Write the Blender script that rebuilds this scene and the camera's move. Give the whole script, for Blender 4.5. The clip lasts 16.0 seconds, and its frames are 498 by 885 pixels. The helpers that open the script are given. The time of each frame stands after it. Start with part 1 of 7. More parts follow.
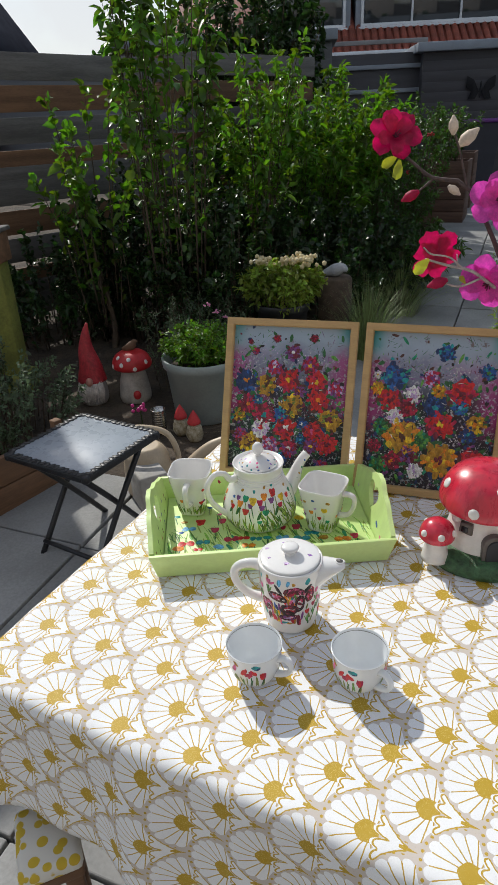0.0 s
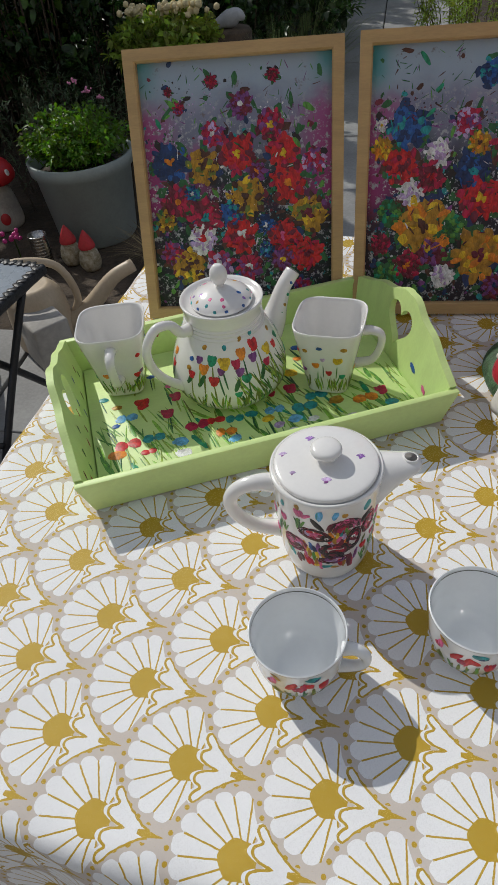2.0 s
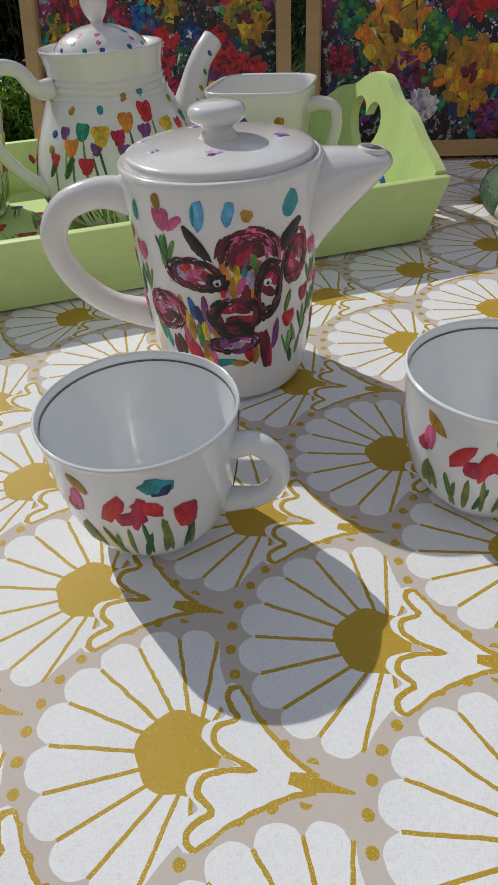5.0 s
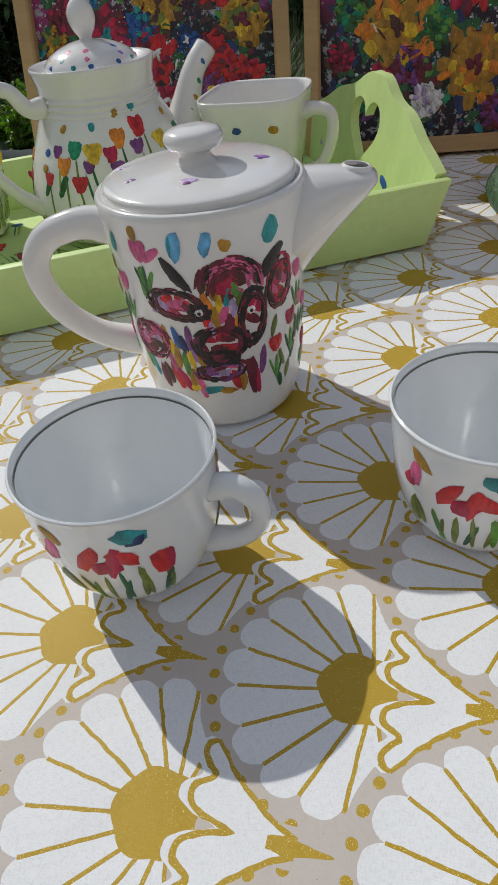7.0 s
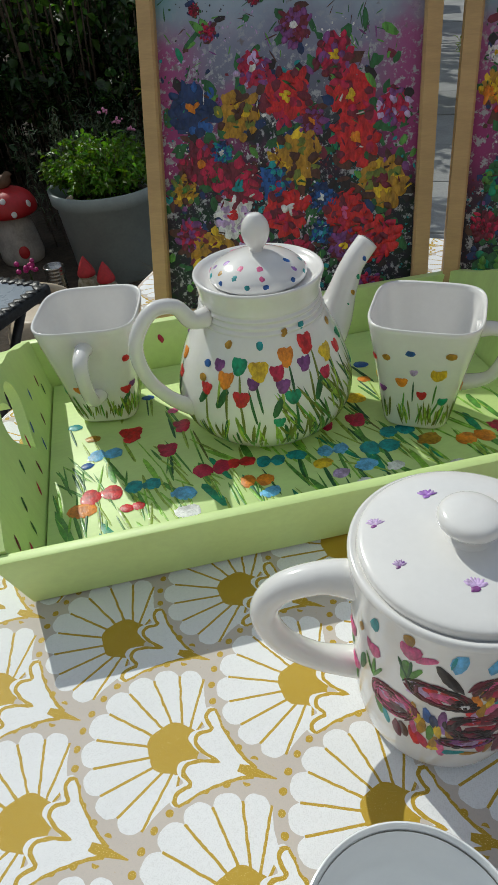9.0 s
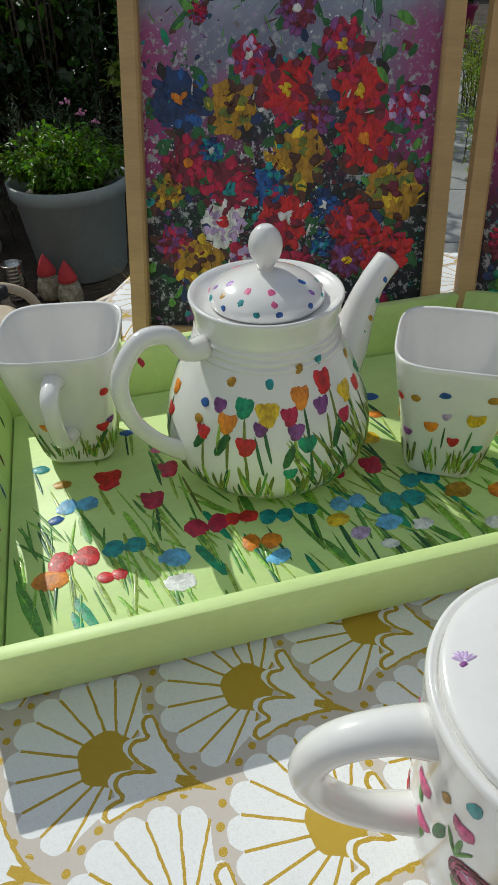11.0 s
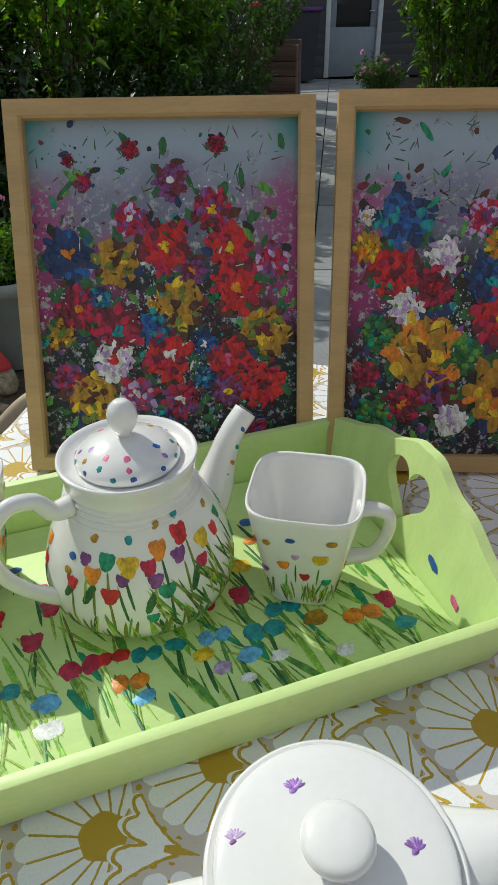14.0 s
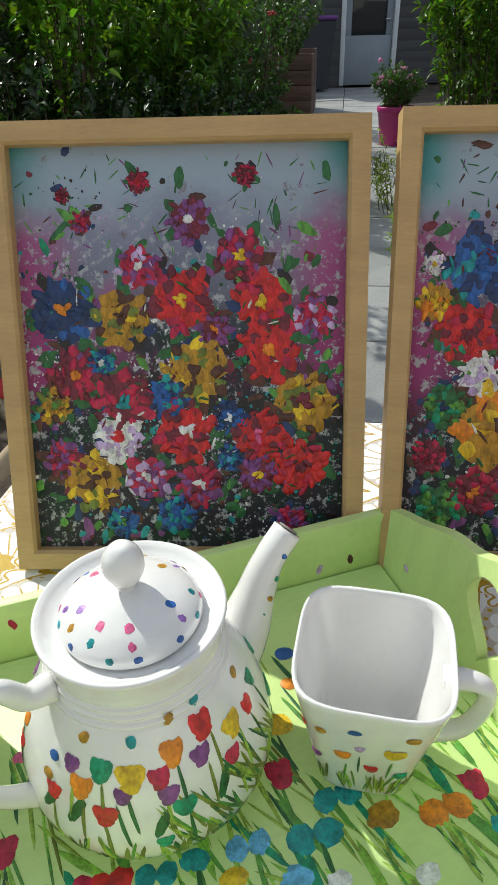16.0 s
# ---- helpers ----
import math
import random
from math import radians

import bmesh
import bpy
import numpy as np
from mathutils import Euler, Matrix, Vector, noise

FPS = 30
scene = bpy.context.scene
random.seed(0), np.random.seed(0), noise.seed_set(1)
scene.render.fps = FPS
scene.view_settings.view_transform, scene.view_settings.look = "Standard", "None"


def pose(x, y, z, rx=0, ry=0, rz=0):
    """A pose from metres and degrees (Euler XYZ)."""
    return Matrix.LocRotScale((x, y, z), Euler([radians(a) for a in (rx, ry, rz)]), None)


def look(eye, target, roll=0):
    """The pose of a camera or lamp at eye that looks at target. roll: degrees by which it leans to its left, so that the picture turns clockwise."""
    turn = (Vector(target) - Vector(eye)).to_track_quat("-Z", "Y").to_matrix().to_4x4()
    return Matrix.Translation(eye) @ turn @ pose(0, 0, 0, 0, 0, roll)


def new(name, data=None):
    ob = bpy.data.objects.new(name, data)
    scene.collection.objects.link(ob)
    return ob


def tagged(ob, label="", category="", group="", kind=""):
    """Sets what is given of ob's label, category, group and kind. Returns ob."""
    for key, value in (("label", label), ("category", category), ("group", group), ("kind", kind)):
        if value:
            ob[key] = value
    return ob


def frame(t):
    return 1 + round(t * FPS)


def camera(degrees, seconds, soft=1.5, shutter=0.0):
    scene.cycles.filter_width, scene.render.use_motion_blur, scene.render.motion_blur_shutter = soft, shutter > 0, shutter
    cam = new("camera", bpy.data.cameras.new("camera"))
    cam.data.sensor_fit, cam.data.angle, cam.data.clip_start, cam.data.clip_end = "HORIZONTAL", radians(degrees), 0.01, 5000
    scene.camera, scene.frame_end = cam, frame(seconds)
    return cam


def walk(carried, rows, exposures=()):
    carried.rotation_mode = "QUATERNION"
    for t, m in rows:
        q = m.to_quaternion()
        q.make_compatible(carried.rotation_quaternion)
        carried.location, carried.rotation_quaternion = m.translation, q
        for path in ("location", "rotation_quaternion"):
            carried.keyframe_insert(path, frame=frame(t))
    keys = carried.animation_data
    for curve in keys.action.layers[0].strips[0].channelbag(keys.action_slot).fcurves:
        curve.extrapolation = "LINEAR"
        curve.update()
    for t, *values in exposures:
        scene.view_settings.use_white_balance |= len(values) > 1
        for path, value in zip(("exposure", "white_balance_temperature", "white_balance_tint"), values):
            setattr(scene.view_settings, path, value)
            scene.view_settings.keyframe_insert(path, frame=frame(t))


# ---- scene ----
cam = camera(42.8, 16.0)
PATH = [
    (0, (0.0969, 0.0204, 1.5184), (-0.0281, 1.5334, 0.7526), -2.6),
    (0.5, (0.0017, 0.0731, 1.4912), (0.0408, 1.5436, 0.6386), -2.8),
    (1, (-0.011, 0.1751, 1.4113), (0.1045, 1.5402, 0.4041), -2.6),
    (1.5, (-0.0017, 0.3153, 1.379), (0.0884, 1.6405, 0.3182), -5.8),
    (2, (-0.0085, 0.4599, 1.3127), (0.0654, 1.6847, 0.1363), -6.5),
    (2.5, (0.0145, 0.527, 1.1954), (0.2253, 1.6354, -0.0753), -3.6),
    (3, (0.0399, 0.5363, 1.073), (0.2125, 1.6728, -0.179), -4.9),
    (3.5, (0.0544, 0.5312, 1.0169), (0.1921, 1.7714, -0.1374), -6.0),
    (4, (0.0476, 0.5304, 0.9956), (0.2159, 1.8079, -0.1136), -3.3),
    (4.5, (0.0416, 0.5219, 0.9752), (0.1836, 1.836, -0.094), -3.7),
    (5, (0.0527, 0.516, 0.9684), (0.1972, 1.8317, -0.0983), -3.8),
    (5.2, (0.0629, 0.5142, 0.965), (0.2048, 1.8224, -0.1102), -4.5),
    (7.3, (0.0756, 0.5414, 0.9854), (0.1419, 1.8538, -0.0932), -7.5),
    (7.5, (0.062, 0.5534, 1.0084), (0.1156, 1.8683, -0.0677), -7.1),
    (8, (0.0348, 0.5865, 1.0585), (0.0952, 1.9065, -0.0116), -6.0),
    (8.5, (0.0204, 0.629, 1.0883), (0.062, 1.9677, 0.042), -6.6),
    (9, (-0.0136, 0.6757, 1.1044), (0.0229, 2.0103, 0.0522), -5.4),
    (9.2, (-0.0289, 0.6927, 1.1104), (-0.0008, 2.0086, 0.0343), -5.4),
    (11.3, (-0.0382, 0.7675, 1.079), (0.1368, 2.0876, 0.0232), -1.4),
    (11.5, (-0.0289, 0.7659, 1.0764), (0.1615, 2.085, 0.0207), -1.3),
    (12, (-0.0085, 0.7608, 1.0713), (0.1836, 2.0791, 0.0165), -1.9),
    (12.5, (0.0093, 0.7531, 1.0645), (0.2074, 2.0697, 0.0071), -2.2),
    (13, (0.0314, 0.7403, 1.0654), (0.261, 2.0562, 0.0139), -2.5),
    (13.5, (0.0459, 0.7327, 1.1011), (0.3408, 2.0766, 0.1031), -1.6),
    (14, (0.0306, 0.754, 1.1623), (0.3128, 2.1488, 0.2315), -1.0),
    (14.5, (-0.0059, 0.8194, 1.2098), (0.2703, 2.2465, 0.3292), -1.3),
    (15, (-0.0051, 0.8814, 1.1826), (0.2635, 2.3179, 0.3148), -1.1),
    (15.5, (0.0102, 0.8993, 1.1775), (0.2482, 2.3307, 0.291), -1.5),
    (16, (0.0425, 0.9052, 1.158), (0.2941, 2.3163, 0.2434), -1.6),
]
EXPOSURES = [(0, -0.18, 6500, 8), (0.6, -0.28, 6500, 8), (1.2, -0.42, 6500, 8), (3, -0.74, 6500, 9), (5, -0.70, 6500, 9), (8, -0.58, 6400, 6), (9, -0.52, 6400, 3), (12.5, -0.55, 6350, 3), (13.4, -0.70, 6400, 3), (14.0, -0.28, 6450, 2), (14.5, 0.3, 6500, 2), (15.2, 0.18, 6500, 3), (16, 0.18, 6500, 2)]
walk(cam, [(t, look(eye, target, roll)) for t, eye, target, roll in PATH], EXPOSURES)

# ---- world, sun, exposure ----
SUN_TO = Vector((-0.415, 0.636, 0.651)).normalized()
world = bpy.data.worlds.new("sky")
scene.world = world
world.use_nodes = True
wn = world.node_tree
sky = wn.nodes.new("ShaderNodeTexSky")
sky.sky_type = "NISHITA"
sky.sun_disc = False
sky.sun_elevation = math.asin(SUN_TO.z)
sky.sun_rotation = math.atan2(SUN_TO.x, SUN_TO.y)
wn_co = wn.nodes.new("ShaderNodeTexCoord")
wn_no = wn.nodes.new("ShaderNodeTexNoise")
wn_no.inputs["Scale"].default_value, wn_no.inputs["Detail"].default_value = 3.2, 6
wn.links.new(wn_co.outputs["Generated"], wn_no.inputs["Vector"])
wn_ra = wn.nodes.new("ShaderNodeMapRange")
wn_ra.inputs[1].default_value, wn_ra.inputs[2].default_value, wn_ra.inputs[4].default_value = 0.42, 0.62, 0.85
wn.links.new(wn_no.outputs[0], wn_ra.inputs[0])
wn_mx = wn.nodes.new("ShaderNodeMix")
wn_mx.data_type = "RGBA"
wn_mx.inputs[7].default_value = (7.5, 7.6, 7.9, 1)
wn.links.new(wn_ra.outputs[0], wn_mx.inputs[0])
wn.links.new(sky.outputs[0], wn_mx.inputs[6])
wn.links.new(wn_mx.outputs[2], wn.nodes["Background"].inputs[0])
wn.nodes["Background"].inputs[1].default_value = 0.12
sun = new("sun", bpy.data.lights.new("sun", "SUN"))
sun.data.energy, sun.data.angle, sun.data.color = 3.9, radians(0.55), (1.0, 0.965, 0.91)
sun.matrix_world = look(SUN_TO * 30, (0, 0, 0))

# ---- material helpers ----
rnd = random.Random(7)


def clamp01(v):
    return max(0.0, min(1.0, v))


def plug(nt, sock, v):
    if isinstance(v, (int, float)):
        sock.default_value = v
    elif isinstance(v, (tuple, list)):
        sock.default_value = (*v, 1) if len(v) == 3 and sock.type == "RGBA" else v
    else:
        nt.links.new(v, sock)


def mth(nt, op, a, b=None, c=None):
    n = nt.nodes.new("ShaderNodeMath")
    n.operation = op
    for i, v in enumerate((a, b, c)):
        if v is not None:
            plug(nt, n.inputs[i], v)
    return n.outputs[0]


def mixc(nt, f, a, b):
    n = nt.nodes.new("ShaderNodeMix")
    n.data_type = "RGBA"
    plug(nt, n.inputs[0], f)
    plug(nt, n.inputs[6], a)
    plug(nt, n.inputs[7], b)
    return n.outputs[2]


def noise_of(nt, scale, detail=3.0, vec=None, rough=0.6):
    n = nt.nodes.new("ShaderNodeTexNoise")
    n.inputs["Scale"].default_value = scale
    n.inputs["Detail"].default_value = detail
    n.inputs["Roughness"].default_value = rough
    if vec is not None:
        nt.links.new(vec, n.inputs["Vector"])
    return n.outputs[0]


def smooth(nt, v, lo, hi):
    n = nt.nodes.new("ShaderNodeMapRange")
    n.interpolation_type = "SMOOTHSTEP"
    plug(nt, n.inputs[0], v)
    n.inputs[1].default_value, n.inputs[2].default_value = lo, hi
    return n.outputs[0]


def node_mat(name):
    m = bpy.data.materials.new(name)
    m.use_nodes = True
    nt = m.node_tree
    return m, nt, nt.nodes["Principled BSDF"]


def objvec(nt, stretch=(1, 1, 1)):
    n = nt.nodes.new("ShaderNodeTexCoord")
    mp = nt.nodes.new("ShaderNodeMapping")
    mp.inputs["Scale"].default_value = stretch
    nt.links.new(n.outputs["Object"], mp.inputs[0])
    return mp.outputs[0]


def bump(nt, bs, height, strength, dist):
    b = nt.nodes.new("ShaderNodeBump")
    b.inputs["Strength"].default_value = strength
    b.inputs["Distance"].default_value = dist
    plug(nt, b.inputs["Height"], height)
    nt.links.new(b.outputs[0], bs.inputs["Normal"])


def surface(name, col, rough=0.6, var=0.15, big=4.0, fine=60.0, metal=0.0, relief=0.15, dist=0.002, stretch=(1, 1, 1),
            other=None, coat=0.0, trans=0.0, island=False, objrand=0.0):
    """Two scales of variation in colour, gloss and relief."""
    m, nt, bs = node_mat(name)
    v = objvec(nt, stretch)
    n1, n2 = noise_of(nt, big, 4, v), noise_of(nt, fine, 4, v)
    lo = tuple(clamp01(c * (1 - var)) for c in col)
    hi = other or tuple(clamp01(c * (1 + var)) for c in col)
    f = mth(nt, "ADD", mth(nt, "MULTIPLY", n1, 0.65), mth(nt, "MULTIPLY", n2, 0.35))
    c = mixc(nt, smooth(nt, f, 0.32, 0.68), lo, hi)
    if island:
        g = nt.nodes.new("ShaderNodeNewGeometry")
        h = nt.nodes.new("ShaderNodeHueSaturation")
        nt.links.new(mth(nt, "MULTIPLY_ADD", g.outputs["Random Per Island"], 0.9, 0.55), h.inputs["Value"])
        nt.links.new(mth(nt, "MULTIPLY_ADD", g.outputs["Random Per Island"], 0.05, 0.475), h.inputs["Hue"])
        nt.links.new(c, h.inputs["Color"])
        c = h.outputs[0]
    if objrand:
        g = nt.nodes.new("ShaderNodeObjectInfo")
        h = nt.nodes.new("ShaderNodeHueSaturation")
        nt.links.new(mth(nt, "MULTIPLY_ADD", g.outputs["Random"], objrand, 1 - objrand / 2), h.inputs["Value"])
        nt.links.new(c, h.inputs["Color"])
        c = h.outputs[0]
    nt.links.new(c, bs.inputs["Base Color"])
    nt.links.new(mth(nt, "MULTIPLY_ADD", n2, 0.25 * rough, rough * 0.87), bs.inputs["Roughness"])
    bs.inputs["Metallic"].default_value = metal
    bs.inputs["Coat Weight"].default_value = coat
    bs.inputs["Coat Roughness"].default_value = 0.08
    if relief:
        bump(nt, bs, f, relief, dist)
    if trans:
        t = nt.nodes.new("ShaderNodeBsdfTranslucent")
        h = nt.nodes.new("ShaderNodeHueSaturation")
        h.inputs["Value"].default_value = 1.5
        h.inputs["Saturation"].default_value = 1.1
        nt.links.new(c, h.inputs["Color"])
        nt.links.new(h.outputs[0], t.inputs[0])
        mx = nt.nodes.new("ShaderNodeMixShader")
        mx.inputs[0].default_value = trans
        nt.links.new(bs.outputs[0], mx.inputs[1])
        nt.links.new(t.outputs[0], mx.inputs[2])
        nt.links.new(mx.outputs[0], nt.nodes["Material Output"].inputs[0])
    return m


# ---- mesh helpers ----
def link_mesh(name, me, material, parent=None, label="", shade=True):
    for mm in (material if isinstance(material, (list, tuple)) else [material]):
        me.materials.append(mm)
    if shade:
        me.polygons.foreach_set("use_smooth", [True] * len(me.polygons))
    ob = new(name, me)
    ob.parent = parent
    return tagged(ob, label)


def part(name, bm, material, parent=None, label="", shade=True, crisp=None):
    """Links a bmesh as one mesh object under a thing or a part."""
    bmesh.ops.recalc_face_normals(bm, faces=bm.faces)
    if crisp is not None:
        for e in bm.edges:
            e.smooth = not (len(e.link_faces) == 2 and e.calc_face_angle(0) > radians(crisp))
    me = bpy.data.meshes.new(name)
    bm.to_mesh(me)
    bm.free()
    return link_mesh(name, me, material, parent, label, shade)


def thing(name, m, label, category, group="", kind=""):
    ob = new(name)
    ob.empty_display_size = 0.05
    ob.matrix_world = m
    return tagged(ob, label, category, group, kind)


def box_into(bm, size, m, bevel=0.0, seg=2):
    r = bmesh.ops.create_cube(bm, size=1.0, matrix=m @ Matrix.Diagonal((*size, 1)))
    if bevel:
        es = list({e for v in r["verts"] for e in v.link_edges})
        bmesh.ops.bevel(bm, geom=es, offset=bevel, segments=seg, affect="EDGES", profile=0.5)
    return bm


def box(size, at=(0, 0, 0), bevel=0.003, rot=(0, 0, 0)):
    return box_into(bmesh.new(), size, pose(*at, *rot), bevel)


def rings_into(bm, rings, close=True, cap0=False, cap1=False):
    vs = [[bm.verts.new(p) for p in r] for r in rings]
    for a, b in zip(vs, vs[1:]):
        n = len(a)
        for i in range(n if close else n - 1):
            bm.faces.new((a[i], a[(i + 1) % n], b[(i + 1) % n], b[i]))
    if cap0:
        bm.faces.new(vs[0])
    if cap1:
        bm.faces.new(vs[-1])
    return bm


def lathe(profile, n=48, cap0=True, cap1=True, wob=0.0, at=(0, 0, 0), bm=None):
    bm = bm or bmesh.new()
    rings = []
    for r, z in profile:
        rings.append([(at[0] + r * math.cos(a) * (1 + wob * math.sin(3 * a + z * 30)), at[1] + r * math.sin(a) * (1 + wob * math.cos(2 * a)), at[2] + z)
                      for a in (2 * math.pi * i / n for i in range(n))])
    return rings_into(bm, rings, True, cap0, cap1)


def spline(pts, n):
    """Points along a smooth curve through pts."""
    P = [Vector(p) for p in pts]
    P = [P[0] * 2 - P[1]] + P + [P[-1] * 2 - P[-2]]
    out = []
    m = len(P) - 3
    for k in range(n + 1):
        u = k / n * m
        i = min(int(u), m - 1)
        t = u - i
        a, b, c, d = P[i:i + 4]
        out.append(0.5 * ((2 * b) + (c - a) * t + (2 * a - 5 * b + 4 * c - d) * t * t + (3 * b - a - 3 * c + d) * t ** 3))
    return out


def tube(pts, rad, n=12, flat=1.0, steps=24, bm=None, caps=True):
    """A tube along a smooth curve; rad: one radius or a list along it; flat widens it across its plane."""
    bm = bm or bmesh.new()
    C = spline(pts, steps)
    R = rad if isinstance(rad, (list, tuple)) else [rad, rad]
    rings = []
    x = None
    for k, c in enumerate(C):
        d = (C[min(k + 1, steps)] - C[max(k - 1, 0)]).normalized()
        if x is None:
            x = Vector((0, 1, 0)) if abs(d.y) < 0.9 else Vector((1, 0, 0))
        x = (x - d * x.dot(d)).normalized()
        y = x.cross(d).normalized()
        u = k / steps * (len(R) - 1)
        i = min(int(u), len(R) - 2)
        r = R[i] * (1 - u + i) + R[i + 1] * (u - i)
        rings.append([c + x * (r * flat * math.cos(a)) + y * (r * math.sin(a)) for a in (2 * math.pi * q / n for q in range(n))])
    return rings_into(bm, rings, True, caps, caps)


def prism(outline, depth, m=Matrix(), bevel=0.0, bm=None):
    """Extrudes an outline in the xz plane along y."""
    bm = bm or bmesh.new()
    a = [bm.verts.new(m @ Vector((x, -depth / 2, z))) for x, z in outline]
    b = [bm.verts.new(m @ Vector((x, depth / 2, z))) for x, z in outline]
    n = len(a)
    fs = [bm.faces.new(a), bm.faces.new(b[::-1])]
    for i in range(n):
        fs.append(bm.faces.new((a[i], b[i], b[(i + 1) % n], a[(i + 1) % n])))
    if bevel:
        es = [e for f in fs[:2] for e in f.edges]
        bmesh.ops.bevel(bm, geom=es, offset=bevel, segments=2, affect="EDGES", profile=0.5)
    return bm


# ---- paints ----
PAINT_RGB = {"red": (0.55, 0.018, 0.022), "crimson": (0.45, 0.012, 0.06), "orange": (0.80, 0.23, 0.016), "yellow": (0.80, 0.48, 0.02),
             "ochre": (0.42, 0.22, 0.018), "teal": (0.015, 0.28, 0.30), "blue": (0.02, 0.10, 0.34), "sky": (0.13, 0.42, 0.72),
             "purple": (0.20, 0.055, 0.22), "pink": (0.66, 0.11, 0.27), "lilac": (0.50, 0.36, 0.60), "green": (0.10, 0.29, 0.045),
             "dark_green": (0.022, 0.12, 0.035), "lime": (0.30, 0.44, 0.06), "white": (0.80, 0.79, 0.78), "brown": (0.085, 0.030, 0.02),
             "black": (0.018, 0.012, 0.014), "maroon": (0.16, 0.016, 0.035), "emerald": (0.01, 0.26, 0.13), "navy": (0.012, 0.035, 0.12), "olive": (0.16, 0.20, 0.03),
             "spring": (0.26, 0.52, 0.06), "violet": (0.30, 0.14, 0.46)}
PAINT_NAMES = list(PAINT_RGB)
PAINTS = [surface("paint_" + k, c, rough=0.42, var=0.45, big=140, fine=520, relief=0.6, dist=0.0012, coat=0.05, stretch=(1, 1, 0.45)) for k, c in PAINT_RGB.items()]
PIDX = {k: i for i, k in enumerate(PAINT_NAMES)}


def daub(bm, mp, u, v, ru, rv, rot, col, rg, n=9, h=0.0006, jag=0.18):
    """One stroke of thick paint on a surface; mp takes (u, v, height) in metres."""
    c, s = math.cos(rot), math.sin(rot)
    top = bm.verts.new(mp(u, v, h))
    ring, mid = [], []
    for i in range(n):
        a = 2 * math.pi * i / n
        k = 1 + rg.uniform(-jag, jag)
        x, y = ru * k * math.cos(a), rv * k * math.sin(a)
        ring.append(bm.verts.new(mp(u + c * x - s * y, v + s * x + c * y, 0.00012)))
        mid.append(bm.verts.new(mp(u + 0.72 * (c * x - s * y), v + 0.72 * (s * x + c * y), h * rg.uniform(0.7, 1.0))))
    for i in range(n):
        j = (i + 1) % n
        bm.faces.new((ring[i], ring[j], mid[j], mid[i])).material_index = PIDX[col]
        bm.faces.new((mid[i], mid[j], top)).material_index = PIDX[col]


def blossom(bm, mp, u, v, r, cols, centre, rg, petals=7):
    """A flower of round lobes over a darker ground, with streaks and a daubed heart."""
    a0 = rg.uniform(0, 6)
    for i in range(5):
        a = a0 + i * 1.26
        daub(bm, mp, u + r * 0.95 * math.cos(a), v + r * 0.95 * math.sin(a), r * rg.uniform(0.28, 0.45), r * rg.uniform(0.14, 0.24), rg.uniform(0, 3), rg.choice(("dark_green", "navy", "brown", "dark_green", "black")), rg, n=9, h=0.0004, jag=0.3)
    daub(bm, mp, u, v, r * 0.84, r * 0.80, a0, cols[1], rg, n=18, h=0.0007, jag=0.2)
    for lap, (q0, k) in enumerate(((0.80, petals + 5), (0.56, petals + 3), (0.32, petals))):
        for i in range(k):
            a = a0 + 2 * math.pi * i / k + rg.uniform(-0.3, 0.3) + lap
            q = q0 * rg.uniform(0.80, 1.12)
            daub(bm, mp, u + r * q * math.cos(a), v + r * q * math.sin(a), r * rg.uniform(0.16, 0.30), r * rg.uniform(0.11, 0.21), a + rg.uniform(-0.9, 0.9), rg.choice(cols), rg, n=9, h=rg.uniform(0.0009, 0.0022), jag=0.24)
    for i in range(9):
        a = rg.uniform(0, 6.28)
        q = rg.uniform(0.3, 0.9)
        daub(bm, mp, u + r * q * math.cos(a), v + r * q * math.sin(a), r * rg.uniform(0.10, 0.24), r * rg.uniform(0.02, 0.05), a + 1.57 + rg.uniform(-0.8, 0.8), rg.choice((cols[0], cols[1], "maroon", "brown", "dark_green", "white" if rg.random() < 0.3 else cols[0])), rg, n=7, h=0.0024, jag=0.35)
    for i in range(5):
        daub(bm, mp, u + r * rg.uniform(-0.16, 0.16), v + r * rg.uniform(-0.16, 0.16), r * rg.uniform(0.12, 0.22), r * rg.uniform(0.07, 0.13), rg.uniform(0, 3), centre, rg, n=8, h=0.0026, jag=0.25)


def tulip(bm, mp, u, v, r, col, rg):
    """A two or three lobed tulip head."""
    for a, k in ((2.1, 0.75), (1.05, 0.75), (1.57, 0.6)):
        daub(bm, mp, u + r * 0.42 * math.cos(a), v + r * 0.42 * math.sin(a), r * k, r * 0.42, a + rg.uniform(-0.15, 0.15), col, rg, h=rg.uniform(0.0005, 0.0009), jag=0.12)


def blade(bm, mp, u, v, length, width, lean, col, rg):
    """A grass blade or stem in one upward stroke."""
    daub(bm, mp, u + 0.5 * length * math.sin(lean), v + 0.5 * length * math.cos(lean), length / 2, width / 2, math.pi / 2 - lean, col, rg, n=8, h=0.0004, jag=0.12)


